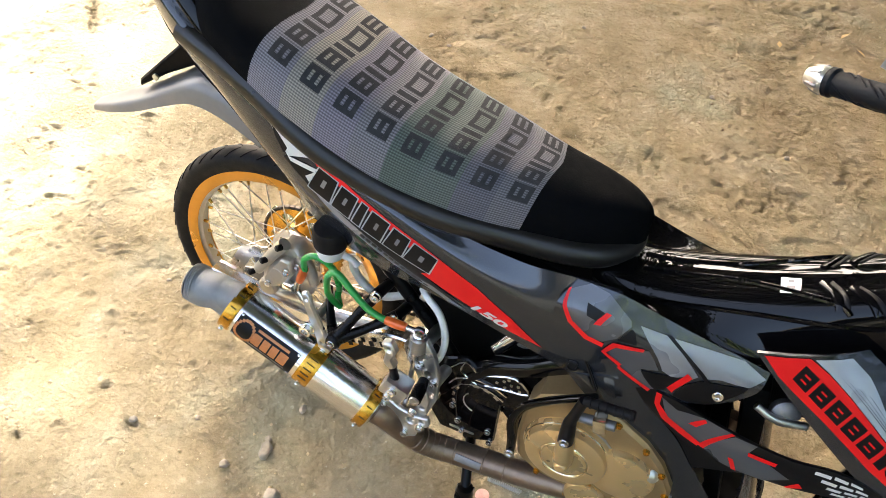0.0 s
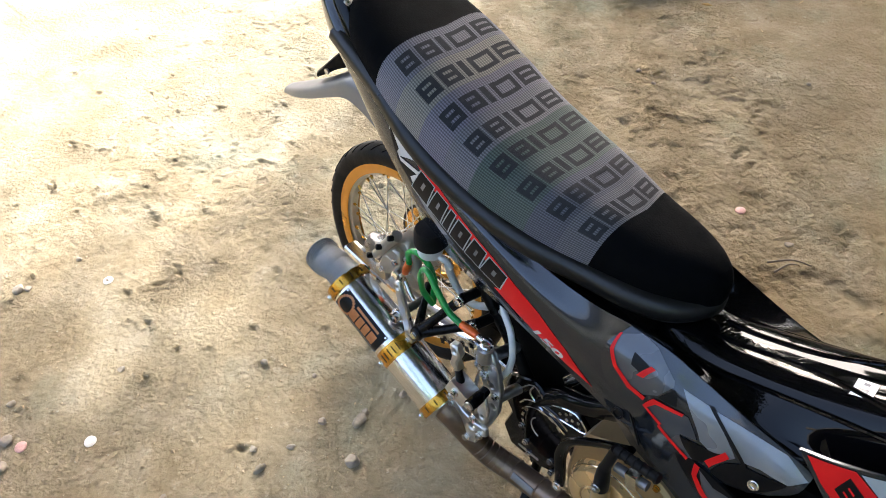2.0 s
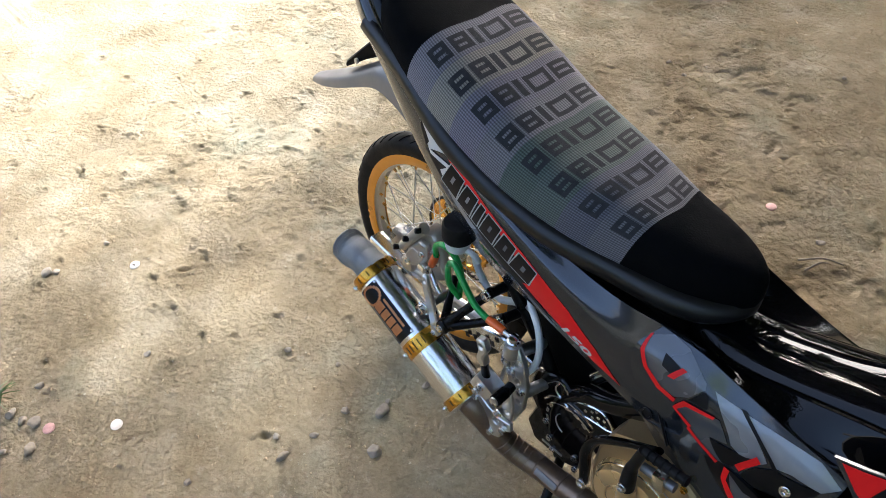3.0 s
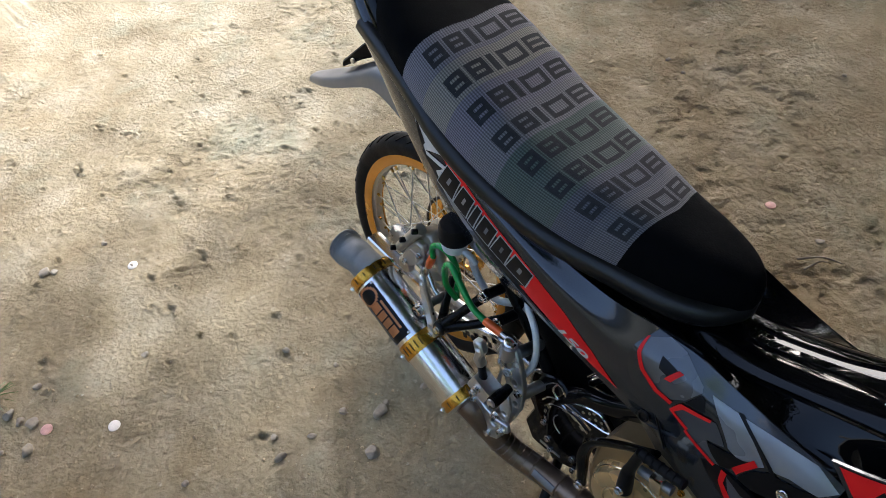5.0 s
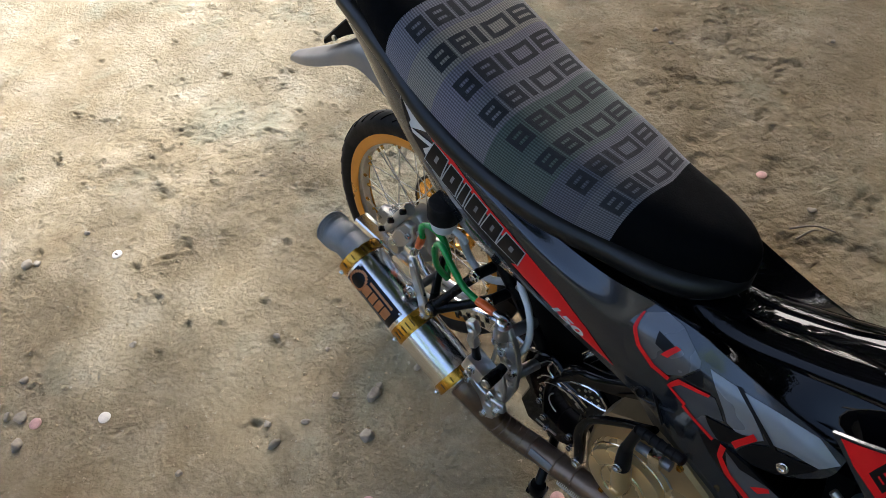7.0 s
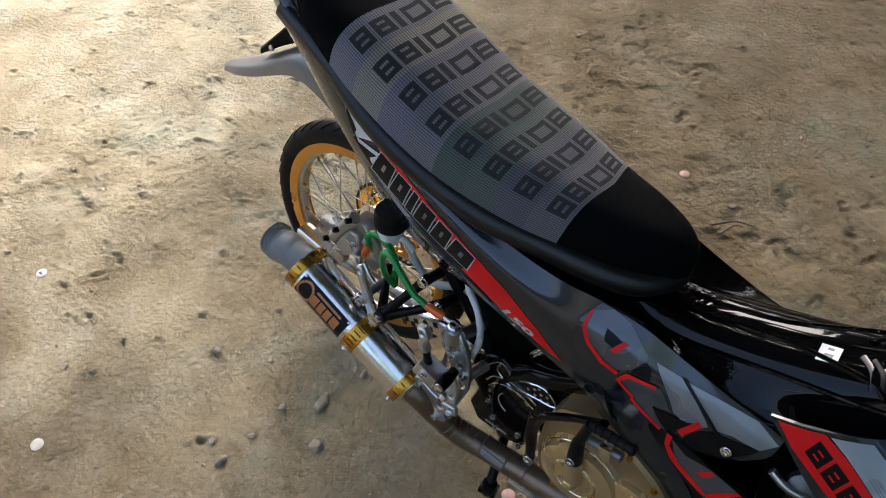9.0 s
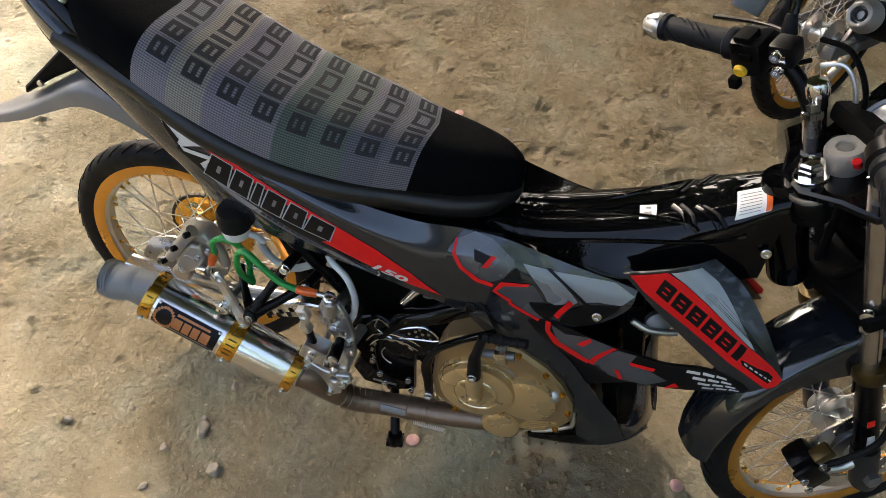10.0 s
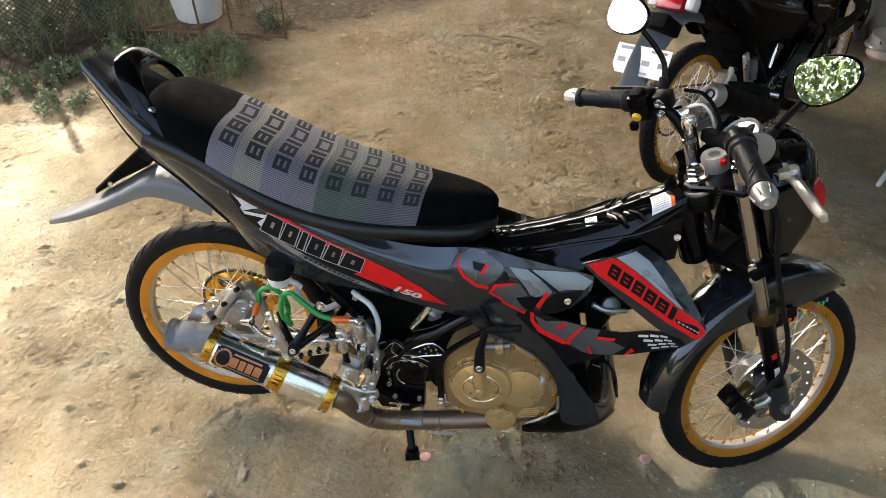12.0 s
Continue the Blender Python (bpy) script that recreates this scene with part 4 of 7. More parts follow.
    if mirror:
        P = FRONT_PANEL[:3]
    stick("pale_patch", "front_cowl", P, [[(.020, .490), (.022, .65), (.030, .80), (.16, .83), (.33, .80), (.641, .745), (.593, .705), (.315, .608), (.108, .537)]], PAINT_LIGHT, .0008)
    stick("dark_streak", "front_cowl", P, [[(.10 + .05 * k, .60 + .045 * k), (.13 + .05 * k, .61 + .045 * k), (.62 + .03 * k, .765 + .02 * k), (.60 + .03 * k, .770 + .02 * k)] for k in range(4)], INK, .0014)
    blocks, slits = [], []
    for a, b in ((0, .15), (.18, .33), (.36, .51), (.54, .69), (.72, .88), (.92, 1.0)):
        top, foot = (lambda f: (.052 + .547 * f, .385 + .205 * f + .088 * f * f)), (lambda f: (.136 + .533 * f, .172 + .180 * f + .054 * f * f))
        blocks.append([top(a), top(b), foot(b), foot(a)])
        if b - a > .1:
            for f in (.30, .62):
                (p, q), (r, w) = top(a + .045), top(b - .045)
                (g, h), (k, e) = foot(a + .045), foot(b - .045)
                slits.append([(p + (g - p) * f, q + (h - q) * f), (r + (k - r) * f, w + (e - w) * f), (r + (k - r) * (f + .10), w + (e - w) * (f + .10)), (p + (g - p) * (f + .10), q + (h - q) * (f + .10))])
    stick("lettering_block", "front_cowl", P, blocks, INK, .0014)
    stick("lettering_slit", "front_cowl", P, slits, RED, .0018)
    stick("small_plate", "front_cowl", P, [[(.655, .49), (.70, .44), (.875, .60), (.850, .77), (.80, .74)]], INK, .0014)
    stick("small_lettering_bar", "front_cowl", P, [[(.680 + .032 * k, .505 + .034 * k), (.700 + .032 * k, .525 + .034 * k), (.715 + .030 * k, .50 + .034 * k), (.697 + .030 * k, .48 + .034 * k)] for k in range(6)], WHITE_DECAL, .0018)
    if not mirror:
        K = TANK_TOP
        stick("sticker", "tank_cover", K, [[(.530, .045), (.578, .055), (.580, .205), (.533, .205)]], PAPER, .0010, "small white sticker")
        stick("sticker_mark", "tank_cover", K, [[(.548, .07), (.562, .075), (.562, .10), (.548, .095)], [(.545, .13), (.566, .13), (.566, .18), (.545, .18)]], STEEL, .0014)
        stick("label", "tank_cover", K, [[(.842, .045), (.940, .04), (.945, .34), (.842, .355)]], PAPER, .0010, "white warning label with an orange edge")
        stick("label_edge", "tank_cover", K, [[(.925, .045), (.942, .045), (.947, .335), (.930, .335)]], ORANGE, .0014)
        stick("label_line", "tank_cover", K, [[(.852, .09 + .035 * k), (.915, .088 + .035 * k), (.915, .096 + .035 * k), (.852, .098 + .035 * k)] for k in range(7)], STEEL, .0014)

# the readable figure on the red stripe
txt = bpy.data.curves.new("figure", "FONT")
txt.body, txt.size, txt.shear, txt.offset = "150", 1.0, 0.35, 0.035
txt_ob = new("figure", txt)
bpy.context.view_layer.update()
fig = bpy.data.meshes.new_from_object(txt_ob.evaluated_get(bpy.context.evaluated_depsgraph_get()))
bpy.data.objects.remove(txt_ob)
co = np.array([v.co[:] for v in fig.vertices])
uu, vv = .708 + co[:, 0] / 1.75 * .072, .785 - co[:, 1] * .175 + co[:, 0] / 1.75 * .028
pp, nn_ = sheet_at(TAIL_SIDE, uu, vv), sheet_normal(TAIL_SIDE, uu, vv)
nn_ *= np.where(nn_[:, 1:2] > 0, -1, 1)
for v, w in zip(fig.vertices, pp + nn_ * .0016):
    v.co = w
fig.materials.clear()
fig.materials.append(WHITE_DECAL)
part("figure", fig, None, next(o for o in bike.children if o.name == "tail_fairing"), "pale number on the red stripe")

# lettering blocks woven into the seat
def seat_quads(quads, lift=.0008):
    bm = bmesh.new()
    for x0, x1, a0, a1 in quads:
        grid = [[None] * 4 for _ in range(4)]
        for i in range(4):
            for j in range(4):
                x, a = x0 + (x1 - x0) * i / 3, a0 + (a1 - a0) * j / 3
                p, q, r = seat_point(x, a), seat_point(x + .002, a), seat_point(x, a + .004)
                n = (q - p).cross(r - p).normalized()
                n = -n if n.z < 0 else n
                grid[i][j] = bm.verts.new(p + n * lift)
        for i in range(3):
            for j in range(3):
                bm.faces.new((grid[i][j], grid[i + 1][j], grid[i + 1][j + 1], grid[i][j + 1]))
    return bm


cover = next(o for o in bike.children if o.name == "seat_cover")
BAND = (R1 - R0) / 8
for k in range(8):
    x0, x1 = R0 + BAND * k + .0145, R0 + BAND * k + .0445
    st, sa = .0068, .022
    shift = -.042 * k / 7
    for j, (a0, a1) in enumerate(((.208, .295), (.312, .396), (.412, .440), (.462, .585), (.606, .730))):
        a0, a1 = a0 + shift, a1 + shift
        quads = [(x0, x1, a0, a1)] if j == 2 else [(x0, x0 + st, a0, a1), (x1 - st, x1, a0, a1), (x0 + st, x1 - st, a0, a0 + sa), (x0 + st, x1 - st, a1 - sa, a1)]
        if j in (0, 1, 4):
            quads.append(((x0 + x1 - st) / 2, (x0 + x1 + st) / 2, a0 + sa, a1 - sa))
        part("lettering_block", seat_quads(quads), WOVEN_INK, cover)

# creased ridge and two chevron vents on the centre cover
def on_tank(u, v, lift=0.0):
    p, n = sheet_at(TANK_TOP, np.array([u]), np.array([v]))[0], sheet_normal(TANK_TOP, np.array([u]), np.array([v]))[0]
    return Vector(p + n * (lift if n[2] > 0 else -lift))


tank = next(o for o in bike.children if o.name == "tank_cover")
for s in (1, -1):
    def tank_line(points, lift=0.0):
        line = spline([(*p, 0) for p in points], np.linspace(0, 1, 14))
        return [(q.x, q.y * s, q.z) for q in (on_tank(a, b, lift) for a, b, _ in line)]
    part("crease", tube(tank_line([(.16, .10), (.30, .085), (.44, .10), (.56, .18), (.675, .30), (.72, .42)], -.001), .0045, 8, 1), GLOSS_BLACK, tank)
    part("crease", tube(tank_line([(.12, .50), (.30, .46), (.50, .47), (.70, .52), (.90, .55)], -.001), .0040, 8, 1), GLOSS_BLACK, tank)
    for a, b in (((.625, .083), (.683, .367)), ((.70, .133), (.80, .417))):
        part("vent_lip", tube(tank_line([a, ((a[0] + b[0]) / 2 + .008, (a[1] + b[1]) / 2 - .02), b], .001), .0055, 8, 1, True, .6), GLOSS_BLACK, tank)
        part("vent_slot", tube(tank_line([(a[0] + .022, a[1]), ((a[0] + b[0]) / 2 + .03, (a[1] + b[1]) / 2 - .02), (b[0] + .022, b[1])], .0), .0035, 8, 1, True, .5), INK, tank)

# ---- engine, frame, running gear ----
def bolt(parent, p, d=(0, -1, 0), r=.006, mat=None, h=.005):
    return part("bolt", lathe([(r * 1.25, 0), (r * 1.25, h * .25), (r, h * .3), (r, h), (r * .55, h), (r * .5, h * .5), (0, h * .5)], p, d, 12), mat or CHROME, parent)


eng = new("engine")
eng.parent = bike
eng["label"] = "champagne gold engine with a black kick lever"
case = bmesh.new()
add_plate(case, [(.553, .335), (.572, .385), (.610, .408), (.660, .410), (.705, .395), (.750, .366), (.785, .326), (.812, .275), (.816, .230), (.796, .196), (.740, .176), (.680, .168), (.600, .178), (.560, .205), (.550, .260)], .060, side_plane(-.095), (), .006)
part("crankcase", case, CASE_DARK, eng, "gold painted crankcase")
part("inner_case", plate([(.50, .33), (.56, .40), (.66, .40), (.80, .33), (.83, .24), (.80, .16), (.55, .16), (.50, .22)], .19, side_plane(.095), (), .01), SATIN_BLACK, eng)
part("clutch_cover", lathe([(.075, -.002), (.075, .010), (.0735, .013), (.070, .0135), (.0695, .020), (.067, .0265), (.062, .0290), (.0425, .0310), (.0405, .0290), (.0385, .0290), (.0365, .0318), (.020, .0330), (.0, .0330)], (.638, -.150, .284), (0, -1, 0), 64, False), ENGINE_GOLD, eng, "round gold clutch cover")
part("cover_ring", ring_lathe([(.0372, .0296), (.0388, .0316), (.0402, .0310), (.0412, .0296)], (.638, -.150, .284), (0, -1, 0), 64), CHAMPAGNE_BRIGHT, eng, "bright machined ring")
part("cover_ring", ring_lathe([(.0690, .0150), (.0712, .0158), (.0722, .0140), (.0705, .0125)], (.638, -.150, .284), (0, -1, 0), 64), CHAMPAGNE_BRIGHT, eng, "bright machined ring")
part("magneto_cover", lathe([(.058, 0), (.058, .010), (.0545, .016), (.046, .019), (.0, .021)], (.727, -.150, .276), (0, -1, 0), 44, False), ENGINE_GOLD, eng, "round gold side cover")
part("oil_filter_cover", lathe([(.037, 0), (.037, .018), (.034, .023), (.028, .025), (.0, .026)], (.690, -.140, .172), (0, -1, 0), 36, False), ENGINE_GOLD, eng, "small round gold filter cover")
for p in ((.590, -.156, .392), (.700, -.156, .392), (.752, -.156, .356), (.788, -.156, .312), (.806, -.156, .262), (.600, -.156, .186), (.792, -.156, .202)):
    bolt(eng, p, r=.0048, mat=GOLD)
for a in (90, 210, 330):
    bolt(eng, (.690 + .036 * math.cos(radians(a)), -.152, .172 + .036 * math.sin(radians(a))), r=.0045, mat=GOLD, h=.007)
part("worn_patch", plate([(.668, .352), (.690, .345), (.712, .318), (.702, .312), (.680, .330), (.664, .346)], .0008, side_plane(-.1556)), CAST, eng, "pale worn patch on the case")
part("filler_cap", lathe([(.010, 0), (.012, .006), (.012, .014), (.004, .018)], (.770, -.150, .300), (.5, -.7, .5), 12), ALLOY, eng)
part("kick_boss", tube([(.637, -.184, .288), (.635, -.188, .318), (.632, -.190, .352)], [.0165, .0158, .0145], 20, 4), ENGINE_GOLD, eng, "gold kick shaft boss")
part("boss_knob", lathe([(.012, 0), (.012, .006), (.008, .012), (.0, .014)], (.637, -.192, .290), (0, -1, 0), 20, False), ENGINE_GOLD, eng)
kick = part("kick_lever", tube([(.632, -.191, .350), (.631, -.193, .378), (.630, -.193, .402), (.632, -.194, .420), (.640, -.197, .470)], [.0125, .0120, .0105, .0085, .008], 16, 5), INK, eng, "black folding kick lever")
bolt(kick, (.631, -.207, .368), r=.0065)
part("kick_shaft", tube([(.640, -.180, .408), (.668, -.180, .412), (.694, -.180, .417)], [.0075, .0085, .0080], 14, 2), STEEL, kick, "short grey steel shaft")
part("shaft_clamp", box((.672, -.182, .414), (.020, .022, .030), .004, turn_xyz(0, -12, 0)), CHAMPAGNE_BRIGHT, kick)
part("kick_pedal", tube([(.640, -.197, .470), (.664, -.200, .476), (.688, -.203, .482), (.711, -.205, .488)], [.0075, .0078, .0078, .0078], 14, 5), RUBBER, kick, "ribbed black kick pedal rubber")
for k in range(6):
    p = Vector((.650, -.199, .473)).lerp(Vector((.708, -.205, .487)), k / 5)
    part("pedal_rib", ring_lathe([(.0075, -.0014), (.0088, -.001), (.0088, .001), (.0075, .0014)], p, (.97, -.08, .25), 14), RUBBER, kick)
shift = part("side_lever", tube([(.548, -.160, .215), (.546, -.166, .270), (.542, -.168, .318), (.556, -.170, .368), (.600, -.172, .415), (.652, -.176, .460)], [.0085, .0095, .0110, .0125, .0125, .0105], 14, 5, True, .55), GLOSS_BLACK, eng, "bent black lever arm")
bolt(shift, (.548, -.168, .222), r=.008)
for k in range(7):
    part("cylinder_fin", box((.772 + .004 * k, -.030, .185 + .030 * k), (.118, .13, .006), .002, turn_xyz(0, 25, 0)), SATIN_BLACK, eng)
for k in range(5):
    part("case_fin", box((.764 - .004 * k, -.150, .212 - .0075 * k), (.056, .014, .0028), .001, turn_xyz(0, -14, 0)), ENGINE_GOLD, eng)
part("carburettor", lathe([(.020, 0), (.026, .005), (.026, .045), (.020, .050), (.020, .075), (.012, .080)], (.500, -.03, .365), (.35, -.3, .6), 20), CAST, eng)

frame_part = new("frame")
frame_part.parent = bike
frame_part["label"] = "gloss black tube and plate frame"
for s in (-1, 1):
    part("main_tube", tube([(1.00, s * .030, .700), (.90, s * .060, .600), (.78, s * .080, .510), (.64, s * .092, .445), (.54, s * .092, .370), (.47, s * .090, .330), (.43, s * .088, .26), (.43, s * .085, .14)], .019, 14, 5), GLOSS_BLACK, frame_part, "gloss black main tube")
    part("seat_tube", tube([(.56, s * .085, .470), (.42, s * .085, .490), (.25, s * .085, .560), (.10, s * .080, .640), (-.06, s * .065, .760)], .013, 10, 4), SATIN_BLACK, frame_part)
    part("rear_stay", tube([(.43, s * .085, .270), (.36, s * .088, .370), (.25, s * .090, .500), (.18, s * .088, .585)], .012, 10, 4), SATIN_BLACK, frame_part)
    part("pivot_plate", plate([(.362, .250), (.376, .318), (.402, .330), (.432, .345), (.462, .318), (.520, .346), (.556, .312), (.540, .262), (.505, .250), (.505, .135), (.470, .118), (.395, .120), (.372, .160), (.388, .215)], .012, side_plane(-.092) if s < 0 else side_plane(.104), (), .003), GLOSS_BLACK, frame_part, "black engraved pivot plate")
    part("pivot_boss", lathe([(.040, 0), (.040, .003), (.034, .005), (.0, .005)], (.463, s * .098, .232), (0, s, 0), 32, False), GLOSS_BLACK, frame_part)
part("backbone", box((.80, 0, .52), (.34, .11, .10), .02, turn_xyz(0, -25, 0)), MATT_BLACK, frame_part)
part("airbox", box((.33, 0, .52), (.26, .15, .15), .03, turn_xyz(0, 12, 0)), MATT_BLACK, frame_part, "black plastic airbox")
part("inner_guard", box((.13, 0, .645), (.26, .14, .10), .03, turn_xyz(0, 32, 0)), MATT_BLACK, frame_part, "black inner mudguard")
part("inner_panel", plate([(.20, .60), (.25, .47), (.32, .385), (.355, .32), (.380, .22), (.44, .16), (.53, .18), (.60, .40), (.62, .56), (.40, .60)], .124, side_plane(.062), (), .004), MATT_BLACK, frame_part, "black plastic inner panel")
part("centre_filler", plate([(.78, .60), (.80, .43), (.90, .41), (.985, .45), (1.00, .52), (.93, .63)], .10, side_plane(.05), (), .004), MATT_BLACK, frame_part)
part("battery_box", box((.50, 0, .50), (.16, .17, .12), .02), MATT_BLACK, frame_part)
part("radiator", box((.885, 0, .40), (.035, .17, .20), .006, turn_xyz(0, -12, 0)), MATT_BLACK, frame_part)
# engraved silver lines and dots on the pivot plate
marks = [[(.400, .300), (.430, .335), (.455, .314)], [(.455, .314), (.475, .322), (.520, .340), (.548, .312), (.500, .300), (.470, .292)], [(.430, .335), (.424, .306), (.455, .286)],
         [(.405, .262), (.420, .285), (.450, .298), (.485, .296), (.512, .284)], [(.412, .250), (.428, .272), (.455, .283), (.485, .280), (.508, .268)]]
for line in marks:
    part("engraved_line", tube([(x, -.1052, z) for x, z in line], .0021, 6, 3), CHROME, frame_part)
for x, z in ((.490, .312), (.502, .322), (.505, .308), (.516, .318), (.528, .322), (.518, .304), (.532, .310), (.510, .330)):
    part("dot", lathe([(.0036, 0), (.0030, .0012), (.0, .0012)], (x, -.1045, z), (0, -1, 0), 10, False), CHROME, frame_part)
for k in range(7):
    a = radians(200 - 25 * k)
    part("engraved_arc", box((.463 + .048 * math.cos(a), -.1050, .232 + .048 * math.sin(a)), (.012, .0020, .006), .001, Matrix.Rotation(-(a - math.pi / 2), 4, "Y")), CHROME, frame_part)
part("engraved_arc", tube([(.463 + .028 * math.cos(t), -.1045, .232 + .028 * math.sin(t)) for t in np.linspace(2.4, 4.4, 8)], .0013, 6, 2), ALLOY, frame_part)
for x, z in ((.416, .200), (.430, .160), (.490, .160), (.497, .130), (.440, .132)):
    bolt(frame_part, (x, -.104, z), r=.0055)
for x in (.425, .455):
    part("slot_edge", box((x, -.1048, .136), (.020, .0016, .006), .001), ALLOY, frame_part)
part("mount_tube", tube([(.470, -.060, .345), (.500, -.055, .395), (.520, -.050, .43)], .014, 16, 3), CHROME, frame_part, "short bright tube")
part("front_downtube", tube([(1.00, 0, .70), (.95, 0, .58), (.93, 0, .44), (.90, 0, .34)], .018, 12, 4), GLOSS_BLACK, frame_part)
part("steering_head", lathe([(.030, -.10), (.032, -.09), (.032, .085), (.030, .095)], (1.050, -.004, .660), (-.36, 0, .93), 24), GLOSS_BLACK, frame_part, "black steering head")
shock = new("rear_shock")
shock.parent = bike
shock["label"] = "rear shock absorber with a coil spring"
sa_, sb_ = Vector((.40, 0, .46)), Vector((.33, 0, .24))
part("damper", tube([sa_, sb_], .012, 12, 1), ALLOY, shock)
part("coil", tube([sa_.lerp(sb_, k / 90) + Vector((.026 * math.cos(k * .5), .026 * math.sin(k * .5), 0)) for k in range(91)], .004, 6, 1), GOLD, shock, "gold coil spring")

def box_bar(pts, wide, high, steps=6, edge=.003):
    """A bar of rectangular section with chamfered corners along a smoothed line, its sides upright."""
    line = spline([(*p, h) for p, h in zip(pts, high)], np.linspace(0, 1, (len(pts) - 1) * steps + 1))
    bm, rings = bmesh.new(), []
    for i, q in enumerate(line):
        t = Vector((line[min(i + 1, len(line) - 1)] - line[max(i - 1, 0)])[:3]).normalized()
        side = t.cross(Vector((0, 0, 1))).normalized()
        up, w, h = side.cross(t), wide / 2, q[3] / 2
        rings.append([bm.verts.new(Vector(q[:3]) + side * a + up * b) for a, b in ((w - edge, -h), (w, edge - h), (w, h - edge), (w - edge, h), (edge - w, h), (-w, h - edge), (-w, edge - h), (edge - w, -h))])
    for a, b in zip(rings, rings[1:]):
        for k in range(8):
            bm.faces.new((a[k], a[(k + 1) % 8], b[(k + 1) % 8], b[k]))
    bm.faces.new(rings[0][::-1])
    bm.faces.new(rings[-1])
    return bm


POLISHED = surface("polished_alloy", (0.80, 0.79, 0.77), 0.20, 1.0, 0.06, 40, 0, 0.03, 0.04)
swing = new("swingarm")
swing.parent = bike
swing["label"] = "polished alloy swingarm"
for s in (-1, 1):
    part("arm", box_bar([(.46, s * .078, .250), (.38, s * .086, .290), (.29, s * .090, .302), (.20, s * .094, .284), (.10, s * .096, .282), (0, s * .097, .292), (-.100, s * .097, .308)], .026, [.040, .042, .044, .040, .036, .034, .032]), POLISHED, swing, "polished box-section arm")
    part("arm_brace", tube([(.27, s * .085, .318), (.12, s * .088, .306), (.01, s * .090, .306)], .008, 12, 4), ALLOY, swing, "polished upper brace")
    for k in range(4):
        part("lettering_bar", box((.205 + .022 * k, s * .1105, .270 + .010 * k), (.009, .0016, .012), 0, turn_xyz(0, -20, 0)), INK, swing)
    part("adjuster", box((-.085, s * .093, .300), (.038, .034, .034), .004, turn_xyz(0, 10, 0)), ALLOY, swing)
part("cross_brace", tube([(.33, -.08, .27), (.33, .08, .27)], .018, 12, 1), ALLOY, swing)
part("axle", tube([(0, -.115, .2926), (0, .115, .2926)], .009, 12, 1), CHROME, swing)
for s in (-1, 1):
    part("axle_nut", lathe([(.016, 0), (.016, .010), (.011, .013)], (0, s * .104, .2926), (0, s, 0), 6), CHROME, swing)

# rear brake, sprocket, chain
brake_disc(rear_wheel, (0, -.060, 0), (0, -1, 0), .087, "drilled steel rear disc")
cal = new("rear_caliper")
cal.parent = bike
cal["label"] = "cast alloy rear brake caliper"
CREAM_CAST = surface("cream_cast_alloy", (0.50, 0.455, 0.375), 0.42, 0.55, 0.12, 50, 0, 0.25, 0.1)
part("caliper_body", plate([(.020, .352), (.040, .338), (.078, .352), (.112, .392), (.118, .432), (.098, .458), (.070, .452), (.040, .410), (.022, .380)], .040, side_plane(-.068), (), .005), CREAM_CAST, cal, "cream cast caliper body")
part("caliper_half", plate([(.034, .358), (.050, .352), (.078, .372), (.098, .405), (.096, .436), (.076, .438), (.048, .402), (.034, .376)], .016, side_plane(-.108), (), .004), CREAM_CAST, cal)
for x, z, r in ((.040, .350, .019), (.066, .396, .016)):
    part("piston_cap", lathe([(r, 0), (r, .007), (r * .8, .011), (.0, .011)], (x, -.114, z), (0, -1, 0), 24, False), CREAM_CAST, cal)
part("carrier", plate([(-.03, .272), (.03, .262), (.105, .318), (.125, .372), (.095, .380), (.03, .340)], .012, side_plane(-.064), (), .002), ALLOY, cal)
part("mount_lug", tube([(.022, -.118, .385), (.060, -.118, .440), (.084, -.116, .470)], [.010, .011, .012], 12, 3), CREAM_CAST, cal)
part("mount_lug", tube([(.104, -.100, .440), (.124, -.104, .415), (.130, -.104, .385)], [.012, .011, .009], 12, 3), CREAM_CAST, cal)
for p in ((.018, -.125, .384), (.050, -.127, .428), (.084, -.125, .470)):
    part("slide_pin", lathe([(.0055, 0), (.006, .002), (.006, .010), (.004, .012)], p, (-.3, -.55, .1), 12), SATIN_BLACK, cal)
part("banjo", tube([(.080, -.118, .372), (.104, -.126, .380)], .010, 14, 1), CHROME, cal)
part("torque_arm", tube([(.090, -.105, .355), (.118, -.112, .330), (.146, -.112, .318)], .007, 10, 3), CHROME, cal)
for p in ((.045, -.125, .366), (.102, -.112, .420), (.088, -.126, .412)):
    bolt(cal, p, r=.006)
teeth = []
for k in range(76):
    a = 2 * math.pi * k / 76
    r = .094 if k % 2 else .088
    teeth.append((r * math.cos(a), r * math.sin(a)))
sp = bmesh.new()
add_plate(sp, teeth, .005, Matrix.Translation((0, .058, 0)) @ frame_z((0, 1, 0)), [(.062 * math.cos(k * math.pi / 3), .062 * math.sin(k * math.pi / 3), .017) for k in range(6)] + [(0, 0, .03)])
part("sprocket", sp, GOLD, rear_wheel, "gold rear sprocket", smooth=False)
chain = new("drive_chain")
chain.parent = bike
chain["label"] = "oily dark steel drive chain"
RUST_STEEL = surface("oily_steel", (0.05, 0.042, 0.034), 0.45, 0.8, 0.3, 60)
CHAIN_ME = mesh_of("chain_link", box((0, 0, 0), (.0125, .009, .008), .003), RUST_STEEL)
